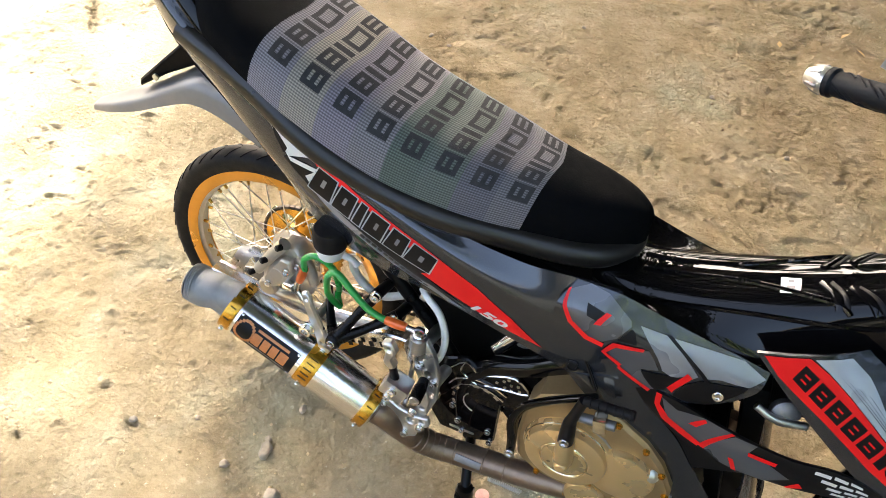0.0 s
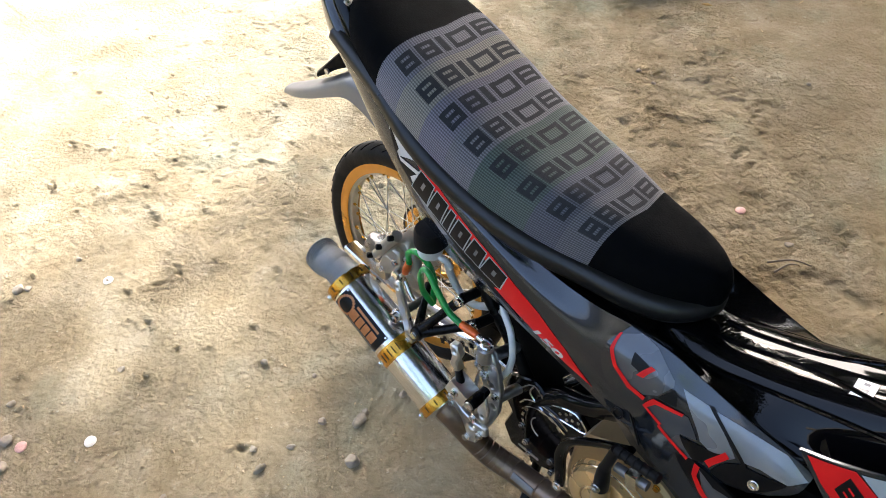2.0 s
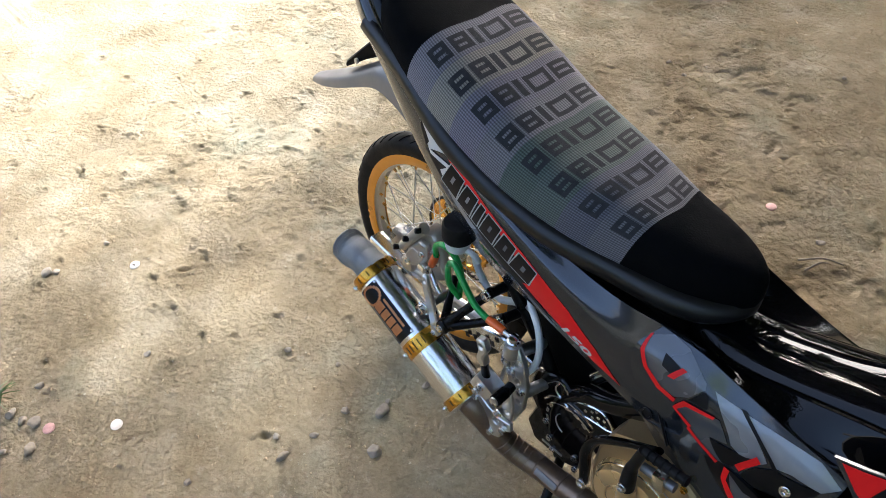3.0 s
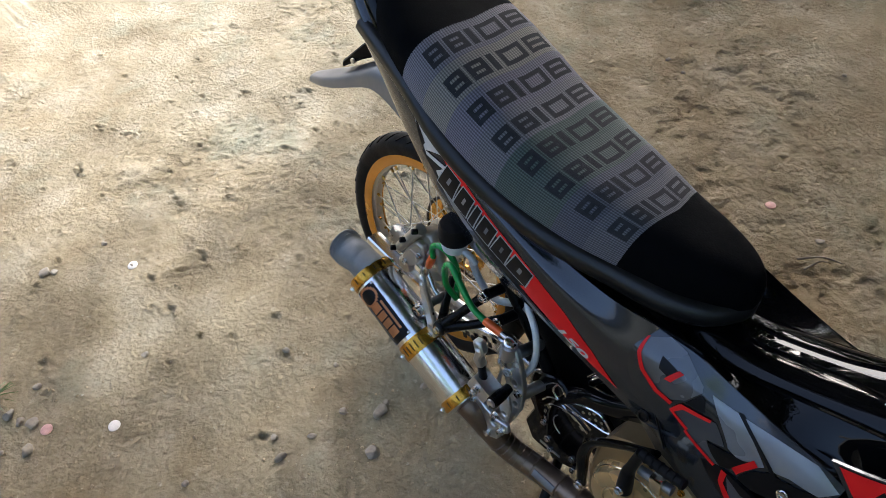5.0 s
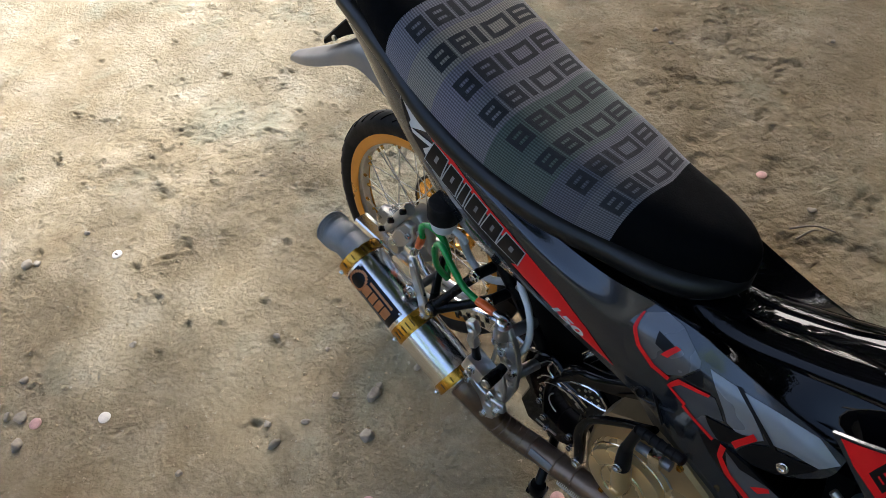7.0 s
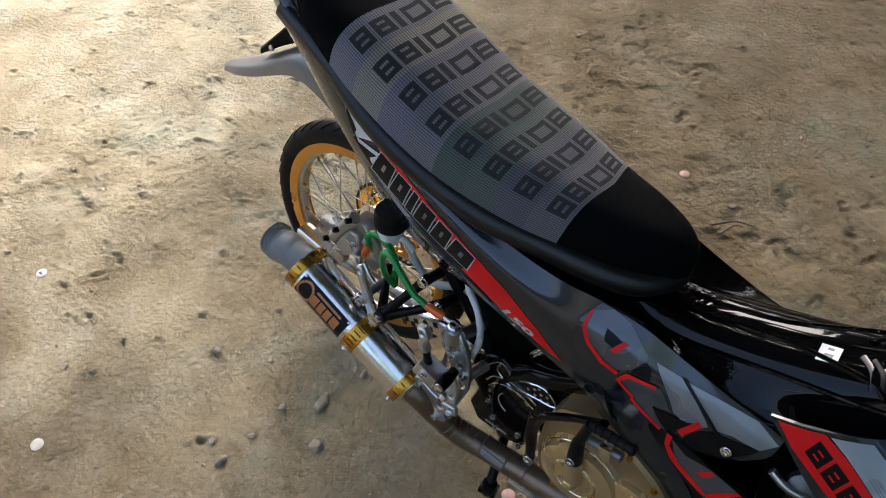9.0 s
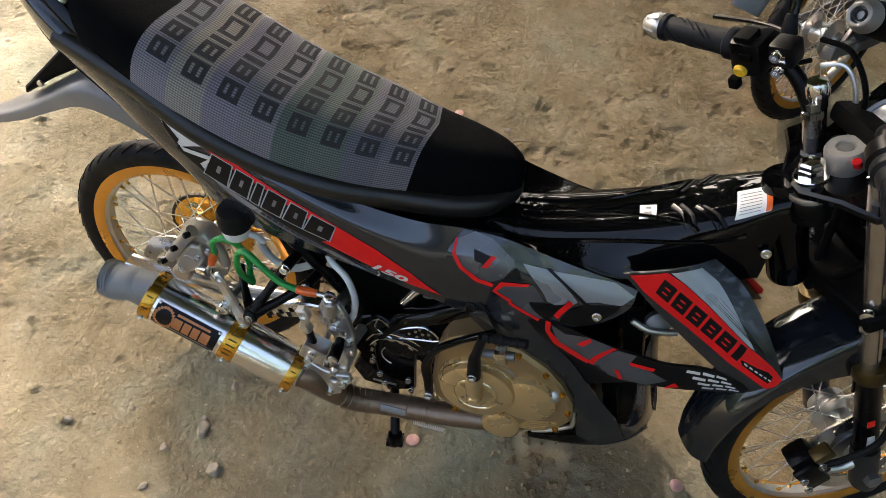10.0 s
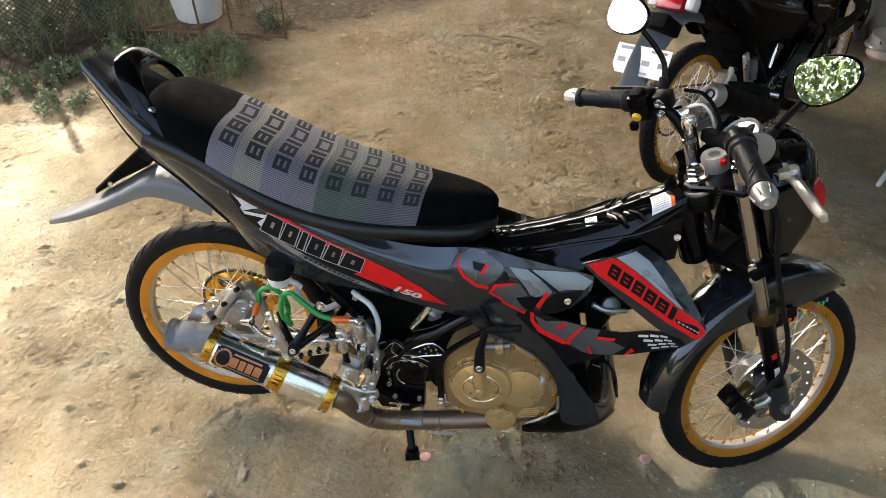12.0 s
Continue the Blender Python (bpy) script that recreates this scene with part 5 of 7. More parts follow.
run = [(REAR.x + .092 * math.cos(t), REAR.z + .092 * math.sin(t)) for t in np.linspace(math.pi * .5, math.pi * 1.5, 24)]
run += [(x, z) for x, z in zip(np.linspace(.015, .455, 33), np.linspace(REAR.z - .092, .212, 33))]
run += [(x, z) for x, z in zip(np.linspace(.455, .015, 33), np.linspace(.272, REAR.z + .092, 33))]
for (x0, z0), (x1, z1) in zip(run, run[1:]):
    k = new("chain_link", CHAIN_ME)
    k.parent, k.matrix_local = chain, Matrix.Translation(((x0 + x1) / 2, .061, (z0 + z1) / 2)) @ Matrix.Rotation(-math.atan2(z1 - z0, x1 - x0), 4, "Y")

# brake fluid cup and hoses
cup = new("brake_fluid_cup")
cup.parent = bike
cup["label"] = "white fluid cup with a black cap"
part("cup", lathe([(.016, 0), (.022, .004), (.025, .018), (.026, .030)], (.178, -.120, .490), (.05, -.05, 1), 28), WHITE_PLASTIC, cup)
part("cap", lathe([(.028, .028), (.029, .032), (.029, .058), (.026, .064), (.0, .066)], (.178, -.120, .490), (.05, -.05, 1), 28, False), RUBBER, cup, "black knurled cap")
part("nozzle", tube([(.195, -.12, .50), (.212, -.115, .492), (.222, -.11, .478)], .006, 10, 3), WHITE_PLASTIC, cup)
part("brake_hose", tube([(.127, -.125, .434), (.132, -.130, .468), (.155, -.130, .484), (.181, -.125, .467), (.191, -.120, .425), (.188, -.120, .396), (.197, -.130, .383)], .0060, 10, 6), GREEN_HOSE, bike, "green braided brake hose")
part("brake_hose", tube([(.197, -.130, .383), (.185, -.145, .422), (.192, -.155, .477), (.213, -.160, .497), (.242, -.165, .476), (.275, -.168, .450), (.308, -.166, .438)], .0060, 10, 6), GREEN_HOSE, bike, "green braided brake hose")
for a, b in (((.112, -.122, .400), (.127, -.125, .438)), ((.304, -.166, .439), (.341, -.166, .440))):
    part("hose_fitting", tube([a, Vector(a).lerp(Vector(b), .5), b], [.0072, .0084, .0070], 12, 3), ORANGE, bike, "orange hose fitting")
part("hose_end", tube([(.112, -.122, .402), (.106, -.124, .388), (.104, -.126, .376)], .0050, 10, 3), CHROME, bike)
part("hose_end", tube([(.341, -.166, .440), (.358, -.168, .442)], .0050, 10, 1), CHROME, bike)
part("fluid_hose", tube([(.214, -.112, .488), (.212, -.100, .450), (.230, -.095, .418), (.262, -.092, .405), (.300, -.085, .42)], .0072, 10, 6), WHITE_HOSE, bike, "white rubber fluid hose")
part("fluid_hose", tube([(.338, -.100, .468), (.352, -.114, .468), (.382, -.130, .457), (.399, -.140, .424), (.399, -.145, .387), (.390, -.155, .362)], .0062, 10, 6), WHITE_HOSE, bike, "white rubber fluid hose")
part("hose_clip", box((.345, -.106, .462), (.012, .012, .020), .002, turn_xyz(0, 20, 0)), ALLOY, bike)

# exhaust bracket: black arms from the frame to the middle clamp, and a bright lever behind
brk = new("exhaust_bracket")
brk.parent = bike
brk["label"] = "black bracket arms holding the muffler"
MID = Vector((.216, -.184, .362))
for a in ((.272, -.128, .453), (.306, -.126, .412)):
    part("arm", tube([a, Vector(a).lerp(MID, .5) + Vector((-.003, -.004, -.004)), MID], [.0105, .0085, .013], 10, 4), SATIN_BLACK, brk)
    part("arm_lug", tube([a, (a[0] + .01, -.085, a[2])], .010, 12, 1), SATIN_BLACK, brk)
    bolt(brk, (a[0], a[1] - .010, a[2]), r=.0085, h=.008)
part("arm", tube([(.165, -.110, .400), (.190, -.150, .378), MID], [.007, .008, .011], 10, 3), SATIN_BLACK, brk)
part("hub", lathe([(.013, -.012), (.015, -.008), (.015, .008), (.012, .011)], MID, (0, -1, 0), 18), SATIN_BLACK, brk)
part("clamp_ear", box((.200, -.192, .338), (.022, .012, .026), .003, turn_xyz(0, 25, 0)), ALLOY, brk)
bolt(brk, MID + Vector((0, -.011, 0)), r=.006)
bolt(brk, (.200, -.198, .336), r=.006)
part("bright_lever", plate([(.164, .462), (.176, .466), (.184, .440), (.196, .408), (.208, .372), (.206, .344), (.192, .338), (.186, .362), (.176, .400), (.168, .430)], .010, side_plane(-.186), [(.174, .452, .003), (.197, .352, .004)], .003), ALLOY, brk, "bright cast lever")
bolt(brk, (.174, -.196, .384), r=.011, h=.013)
part("stub", tube([(.174, -.100, .375), (.174, -.195, .384)], .008, 12, 1), STEEL, brk)

# rear-set footrest, bright machined alloy
rs = new("footrest")
rs.parent = bike
rs["label"] = "machined bright alloy rear-set footrest with a brake cylinder"
part("hanger", plate([(.350, .430), (.380, .432), (.396, .398), (.408, .350), (.406, .288), (.390, .236), (.372, .204), (.350, .200), (.346, .228), (.368, .262), (.376, .310), (.364, .345), (.346, .372), (.340, .402)], .012, side_plane(-.160), [(.360, .216, .005), (.382, .246, .006), (.394, .300, .007), (.386, .352, .007), (.366, .392, .006)], .002), ALLOY, rs, "bright drilled hanger")
for x, z in ((.372, .410), (.396, .320)):
    part("spacer", tube([(x, -.095, z - .03), (x, -.162, z)], .011, 14, 1), ALLOY, rs)
part("toe_block", plate([(.318, .438), (.336, .444), (.345, .424), (.338, .404), (.346, .388), (.335, .378), (.322, .392), (.326, .414)], .016, side_plane(-.196), [(.332, .428, .004)], .003), ALLOY, rs, "bright stop block")
part("block_arm", tube([(.336, -.204, .392), (.338, -.202, .366), (.340, -.200, .345)], [.008, .007, .009], 10, 3), SATIN_BLACK, rs)
part("pivot_block", box((.344, -.200, .330), (.046, .034, .040), .005, turn_xyz(0, 22, 0)), ALLOY, rs, "machined alloy pivot block")
part("lower_plate", plate([(.306, .276), (.326, .284), (.350, .268), (.378, .262), (.404, .268), (.408, .248), (.388, .228), (.384, .204), (.366, .192), (.348, .198), (.344, .222), (.326, .240), (.308, .254)], .010, side_plane(-.190), [(.320, .266, .006), (.372, .246, .008), (.364, .208, .005), (.394, .254, .005)], .002), ALLOY, rs, "bright lower link plate")
part("front_plate", plate([(.372, .338), (.392, .342), (.402, .308), (.400, .272), (.384, .262), (.376, .290), (.378, .316)], .008, side_plane(-.186), [(.390, .286, .005)], .002), ALLOY, rs)
part("cylinder", tube([(.364, -.170, .392), (.366, -.170, .434)], [.0165, .014], 20, 1), ALLOY, rs, "brake master cylinder")
part("cylinder_cap", lathe([(.011, 0), (.011, .010), (.0085, .012), (.0085, .020), (.004, .022)], (.366, -.170, .432), (.05, -.05, 1), 12), CHROME, rs)
part("cylinder_nozzle", tube([(.368, -.170, .410), (.384, -.164, .388), (.391, -.156, .364)], .008, 12, 3), CAST, rs)
part("peg", tube([(.386, -.185, .352), (.388, -.202, .352), (.390, -.232, .355)], [.009, .0098, .0098], 18, 3), SATIN_BLACK, rs, "knurled black peg")
for k in range(7):
    part("peg_ring", ring_lathe([(.0095, -.0016), (.0110, -.001), (.0110, .001), (.0095, .0016)], Vector((.388, -.203, .352)).lerp(Vector((.390, -.229, .355)), k / 6), (.04, -1, .08), 18), SATIN_BLACK, rs)
part("peg_end", lathe([(.009, 0), (.008, .003), (0, .003)], (.390, -.232, .355), (.04, -1, .08), 16, False), ALLOY, rs)
part("brake_pedal", tube([(.316, -.200, .268), (.302, -.214, .262), (.296, -.232, .262)], [.009, .0085, .009], 12, 4), ALLOY, rs)
part("push_rod", tube([(.352, -.184, .250), (.358, -.182, .320), (.363, -.174, .392)], .0045, 8, 2), CHROME, rs)
for x, z, y in ((.372, .372, -.172), (.358, .400, -.172), (.344, .336, -.217), (.336, .318, -.217), (.398, .335, -.172), (.320, .266, -.200), (.362, .206, -.200), (.392, .240, -.200), (.376, .276, -.200), (.344, .228, -.200)):
    bolt(rs, (x, y, z), r=.0068, h=.007)

# stand
st = new("stand")
st.parent = bike
st["label"] = "black tube stand"
for s in (-1, 1):
    foot = Vector((.481, -.163, .030)) if s < 0 else Vector((.470, .150, -.012))
    part("leg", tube([(.455, s * .085, .125), (.462, s * .105, .095), foot], .0100, 14, 3), SATIN_BLACK, st)
    part("foot", box(foot + Vector((0, 0, -.006)), (.036, .032, .010), .004, turn_xyz(LEAN_LEFT if s < 0 else LEAN_LEFT, 0, 10)), SATIN_BLACK, st)
    part("foot_lug", lathe([(.017, -.010), (.019, 0), (.015, .014)], foot, (0, .1, 1), 16), SATIN_BLACK, st)
part("cross_tube", tube([(.455, -.10, .115), (.455, .10, .115)], .013, 12, 1), SATIN_BLACK, st)

# belly cowl and nose of the lower fairing
belly = new("belly_cowl")
belly.parent = bike
belly["label"] = "dark lower cowl with an open nose"
for m_ in (False, True):
    part("cowl_side", sheet([[(.745, -.122, .112), (.800, -.122, .128), (.838, -.117, .137), (.885, -.114, .128), (.930, -.100, .135), (.962, -.070, .150)],
                             [(.750, -.114, .085), (.80, -.112, .090), (.85, -.106, .092), (.90, -.094, .095), (.945, -.075, .108), (.975, -.050, .125)],
                             [(.756, -.085, .066), (.80, -.082, .066), (.85, -.078, .066), (.90, -.068, .068), (.945, -.052, .078), (.978, -.03, .095)],
                             [(.760, 0, .060), (.80, 0, .058), (.85, 0, .058), (.90, 0, .060), (.95, 0, .070), (.985, 0, .085)]], 24, 14, .004, m_), SATIN_BLACK, belly, "dark belly pan")
    part("cowl_trim", tube([(.752, (.131 if m_ else -.131), .136), (.778, (.132 if m_ else -.132), .152), (.814, (.131 if m_ else -.131), .180), (.822, (.131 if m_ else -.131), .192), (.819, (.129 if m_ else -.129), .232)], [.0025, .004, .005, .005, .003], 10, 4), ALLOY, belly, "bright trim edge")
    nose = [[(.875, -.136, .372), (.900, -.124, .290), (.915, -.114, .215), (.932, -.101, .140)],
            [(.915, -.118, .350), (.940, -.105, .290), (.950, -.088, .215), (.965, -.070, .150)],
            [(.935, -.075, .345), (.950, -.070, .290), (.966, -.050, .215), (.980, -.035, .130)],
            [(.930, 0, .250), (.952, 0, .230), (.975, 0, .190), (.990, 0, .120)]]
    lip = [[(.908, -.113, .205), (.918, -.108, .175), (.932, -.100, .138)], [(.925, -.092, .190), (.942, -.084, .172), (.960, -.070, .148)],
           [(.930, -.060, .222), (.955, -.055, .190), (.975, -.040, .140)], [(.922, -.020, .262), (.952, -.015, .225), (.985, 0, .125)]]
    part("nose_side", sheet(nose if m_ else lip, 18, 12, .004, m_), PAINT, belly)
    part("gap_filler", sheet([[(.685, -.138, .487), (.735, -.138, .437), (.785, -.135, .387), (.825, -.130, .327)], [(.75, -.139, .430), (.80, -.139, .40), (.86, -.136, .385), (.90, -.128, .36)]], 12, 4, .003, m_), INK, belly)
# black box stands in for the shade inside the opening
part("nose_lining", box((.872, .010, .255), (.030, .16, .22), .01, turn_xyz(0, -14, 0)), MATT_BLACK, belly, "black box added to darken the open nose")
part("grommet", lathe([(.009, 0), (.0095, .002), (.007, .003), (.006, .0005), (0, .0005)], (.606, -.146, .474), (-.05, -1, .2), 20, False), INK, bike, "black rubber grommet")
part("panel_seam", tube([(.620, -.1475, .500), (.634, -.1475, .474), (.650, -.1462, .440)], .0022, 6, 4), INK, bike)
# horn and wiring behind the front cowl
part("horn", lathe([(.018, 0), (.021, .004), (.021, .016), (.016, .020), (.0, .022)], (.905, -.085, .478), (.2, -.9, .3), 28), STEEL, bike, "round grey horn")
part("cowl_stay", tube([(.865, -.110, .492), (.895, -.112, .480), (.94, -.10, .475)], .006, 10, 3), ALLOY, bike)
for p in ((.806, -.148, .523), (1.022, -.064, .648)):
    bolt(bike, p, (0, -.95, .2), r=.0062, h=.004)

# ---- steered front end: x ahead, y left, z up the fork, from the wheel's centre ----
def steered(name, label):
    ob = new(name)
    ob.parent, ob.matrix_local = bike, STEER
    ob["label"] = label
    return ob


BRONZE = surface("pale_bronze_tube", (0.56, 0.49, 0.41), 0.2, 0.95, 0.1, 30)
FOOT_GREY = surface("dark_cast_foot", (0.045, 0.045, 0.048), 0.45, 0.6, 0.2, 50, 0, 0.2, 0.06)
CALIPER_GOLD = surface("dark_gold_caliper", (0.085, 0.056, 0.018), 0.32, 0.7, 0.15, 40)
fork = steered("front_fork", "black and bronze telescopic fork")
LEGS = {-1: (Vector((-.012, -.085, 0)), Vector((.002, -.035, .605))), 1: (Vector((-.004, .085, 0)), Vector((.006, .135, .605)))}
for s, (a, b) in LEGS.items():
    d = (b - a).normalized()
    part("slider", lathe([(.014, -.040), (.021, -.036), (.0225, .02), (.0225, .055), (.0205, .062), (.0195, .065), (.0195, .235), (.0225, .240), (.0225, .258), (.016, .262)], a, d, 28), SATIN_BLACK, fork, "black fork slider")
    part("slider_foot", lathe([(.0215, -.041), (.0235, -.036), (.0238, .045), (.0225, .060), (.020, .060)], a, d, 28, False), FOOT_GREY, fork, "dark grey fork foot")
    part("stanchion", lathe([(.0148, .25), (.0148, .612)], a, d, 24), BRONZE, fork, "bronze fork tube")
    part("fork_cap", lathe([(.017, .604), (.017, .614), (.0125, .616), (.0125, .626), (.008, .629)], a, d, 6), CHROME, fork)
    part("fender_clamp", lathe([(.0255, .238), (.027, .242), (.027, .262), (.0255, .266), (.019, .266)], a, d, 28), CALIPER_GOLD, fork, "dark gold fender clamp")
    part("clamp_ear", box(a + d * .252 + Vector((.028, 0, 0)), (.030, .020, .022), .004), CALIPER_GOLD, fork)
    bolt(fork, a + d * .252 + Vector((.040, -.010, 0)), (0, -1, 0), .005)
    for h in (.365, .390):
        part("clamp_bolt", lathe([(.0095, 0), (.0105, .004), (.0095, .009), (.004, .011)], a + d * h + Vector((-.016, -.012, 0)), (-.6, -.8, 0), 14), CHROME, fork)
lower = [(-.028, -.082), (.022, -.082), (.030, -.04), (.026, .03), (.030, .11), (.022, .150), (-.028, .150), (-.034, .11), (-.046, .06), (-.046, .02), (-.034, -.04)]
part("lower_clamp", plate(lower, .030, Matrix.Translation((0, 0, .362)), (), .004), MATT_BLACK, fork)
top = [(-.020, -.068), (.022, -.068), (.035, -.03), (.030, .05), (.035, .13), (.022, .168), (-.020, .168), (-.040, .12), (-.072, .075), (-.072, .025), (-.040, -.02)]
part("top_clamp", plate(top, .016, Matrix.Translation((0, 0, .558)), (), .004), GLOSS_BLACK, fork, "black top clamp")
part("stem_ring", lathe([(.029, .520), (.030, .530), (.030, .556), (.027, .560)], (-.044, .046, -.016), (0, 0, 1), 28), SATIN_BLACK, fork)
part("stem_washer", lathe([(.0225, .5885), (.0235, .590), (.0235, .593), (.0225, .594)], (-.044, .046, -.016), (0, 0, 1), 28), CHROME, fork)
part("stem_band", lathe([(.0300, .560), (.0310, .562), (.0310, .568), (.0300, .570)], (-.044, .046, -.016), (0, 0, 1), 28), ALLOY, fork)
part("stem_nut", lathe([(.0185, .594), (.0185, .606), (.0165, .608), (.0165, .614), (.013, .617), (.0, .618)], (-.044, .046, -.016), (0, 0, 1), 6), CHROME, fork, "large chrome stem nut")
part("post_foot", lathe([(.014, .556), (.014, .615), (.0, .615)], (.014, .140, 0), (0, 0, 1), 20, False), GLOSS_BLACK, fork)
part("bar_post", lathe([(.0155, .614), (.0155, .632), (.0175, .634), (.0175, .650), (.014, .656), (.0, .656)], (.014, .140, 0), (0, 0, 1), 24, False), CHROME, fork, "chrome cap")
key = part("ignition_lock", lathe([(.026, .572), (.027, .576), (.027, .603), (.0245, .608), (.013, .608), (.011, .604), (.0, .604)], (.002, .044, 0), (0, 0, 1), 32, False), CAST, fork, "grey ignition lock")
part("lock_slot", lathe([(.0105, .604), (.0105, .6065), (.0, .6065)], (.002, .044, 0), (0, 0, 1), 20, False), STEEL, key)
part("red_tab", lathe([(.006, 0), (.006, .010), (.0, .011)], (-.004, .006, .602), (-.3, -.2, 1), 12), LENS_RED, fork, "red tab")
part("brake_cable", tube([(.01, -.07, .62), (.035, -.085, .50), (.022, -.088, .40), (.018, -.094, .30), (.012, -.108, .20), (-.01, -.112, .12), (-.06, -.105, .085), (-.10, -.095, .07)], .0055, 10, 6), RUBBER, fork, "black brake hose")
part("fork_sticker", box((-.022, -.104, .165), (.012, .002, .014), .0005), RED, fork)
part("fork_sticker", box((-.020, -.105, .115), (.012, .002, .028), .0005), WHITE_DECAL, fork)

brake_disc(front_wheel, (0, -.048, 0), (0, -1, 0), .112, "drilled steel front disc")
part("disc_carrier", lathe([(.052, 0), (.052, .004), (.030, .006), (.024, .016), (.0, .016)], (0, -.046, 0), (0, -1, 0), 32, False), ALLOY, front_wheel)
fcal = steered("front_caliper", "dark gold front brake caliper")
part("caliper_body", box((-.108, -.072, .058), (.046, .042, .080), .010, turn_xyz(0, -28, 0)), SATIN_BLACK, fcal)
part("caliper_face", box((-.112, -.098, .050), (.040, .012, .066), .005, turn_xyz(0, -28, 0)), SATIN_BLACK, fcal)
part("caliper_fin", box((-.092, -.092, .100), (.034, .024, .020), .004, turn_xyz(0, -28, 0)), CALIPER_GOLD, fcal)
part("mount", tube([(-.02, -.082, .03), (-.05, -.082, .02), (-.085, -.080, .03)], .010, 10, 3), ALLOY, fcal)
for p in ((-.098, -.104, .082), (-.120, -.104, .020), (-.128, -.104, .050)):
    bolt(fcal, p, r=.006)
part("axle", tube([(0, -.108, 0), (0, .108, 0)], .008, 12, 1), CHROME, fcal)
part("axle_nut", lathe([(.015, 0), (.015, .010), (.010, .013)], (-.012, -.106, 0), (0, -1, 0), 6), STEEL, fcal)
part("speed_drive", lathe([(.030, 0), (.034, .004), (.034, .018), (.022, .024), (.0, .024)], (0, .045, 0), (0, 1, 0), 28, False), CAST, fcal)


def fender_row(r, y):
    ang = (160, 150, 135, 120, 105, 90, 75, 60, 46, 34)
    return [(q * math.cos(radians(a)), w, q * math.sin(radians(a))) for a, q, w in zip(ang, r, y)]


centre_r = (.312, .315, .317, .319, .321, .323, .324, .320, .312, .302)
FENDER_PAINT = surface("dark_fender_paint", (0.011, 0.014, 0.018), 0.10, 0.25, 0.1, 14, 0.8, 0, 0.01)
fender = steered("front_fender", "glossy dark grey front mudguard")
rows = []
for f, dr in ((-1, None), (-.97, .018), (-.62, .004), (0, 0), (.62, .004), (.97, .018), (1, None)):
    half = [w * f for w in (.046, .050, .053, .056, .058, .058, .056, .050, .036, .012)]
    edge = (.286, .288, .286, .278, .255, .232, .225, .238, .262, .292)
    rows.append(fender_row(edge if dr is None else [c - dr for c in centre_r], half))
part("fender_shell", sheet(rows, 54, 30, .003), FENDER_PAINT, fender, "glossy dark grey shell")
part("fender_stay", plate([(-.03, .20), (.07, .19), (.075, .225), (.02, .25), (-.03, .24)], .003, side_plane(-.060)), SATIN_BLACK, fender)
HUES = [(.75, .70, .05), (.75, .10, .02), (.75, .10, .02), (.02, .35, .60), (.75, .70, .05), (.75, .10, .02), (.45, .03, .25), (.05, .45, .10), (.05, .45, .10), (.05, .25, .6)]
for k in range(10):
    f = k / 9
    h = surface("colour_print", HUES[k], .4)
    part("lettering_bar", box((.040 + .122 * f, -.0640 + .0150 * f ** 2.2, .197 - .012 * f ** 2 + .003 * math.sin(k * 2.1)), (.0062, .0030, .0085), .0004, turn_xyz(0, 20, 4 + 14 * f)), h, fender)

# handlebar, grips, levers, switches
bars = steered("handlebar", "black clip-on handlebar with patterned grips")
GR = (Vector((-.050, -.128, .712)), Vector((-.101, -.243, .698)))
GL = (Vector((-.052, .242, .693)), Vector((-.121, .350, .703)))
for side, (a, b), leg in ((-1, GR, LEGS[-1][1]), (1, GL, LEGS[1][1])):
    d = (b - a).normalized()
    part("bar", tube([leg + Vector((0, 0, .0)), leg + Vector((-.01, side * .03, .055)), a - d * .05, a], .0115, 14, 4), SATIN_BLACK, bars)
    g = part("grip", lathe([(.0225, 0), (.0240, .003), (.0240, .012), (.0200, .016), (.0184, .05), (.0180, (b - a).length - .012), (.0215, (b - a).length - .008), (.0215, (b - a).length)], a, d, 28), GRIP, bars, "black patterned rubber grip")
    f = frame_z(d)
    for k in range(4):
        for j in range(3):
            t = 2.1 * j + .5 * k
            pts = [a + d * (.024 + .022 * k + .009 * i) + f.to_3x3() @ Vector((.0184 * math.cos(t + .4 * i), .0184 * math.sin(t + .4 * i), 0)) for i in range(4)]
            part("grip_rib", tube(pts, .0016, 5, 1), GRIP, g)
    e = part("bar_end", lathe([(.0195, .001), (.0205, .005), (.0200, .014), (.0160, .026), (.0125, .034), (.006, .034), (.0055, .028), (0, .028)], b, d, 28, False), ALLOY, bars, "bright alloy bar end")
    for k in range(6):
        t = k * math.pi / 3
        part("bar_end_flute", tube([b + d * .008 + f.to_3x3() @ Vector((.0200 * math.cos(t), .0200 * math.sin(t), 0)), b + d * .026 + f.to_3x3() @ Vector((.0160 * math.cos(t), .0160 * math.sin(t), 0))], .0026, 6, 1), STEEL, e)
# left switch block
sw = new("left_switch")
sw.parent, sw.matrix_local = bike, STEER @ Matrix.Translation((-.040, .215, .690)) @ turn_xyz(0, -6, 32)
sw["label"] = "black switch block with a yellow horn button"
part("switch_body", box((0, 0, 0), (.052, .050, .058), .010), SATIN_BLACK, sw)
part("switch_top", box((-.006, .004, .031), (.030, .026, .010), .003), MATT_BLACK, sw)
part("rocker", box((-.027, -.004, .008), (.006, .020, .012), .002), MATT_BLACK, sw)
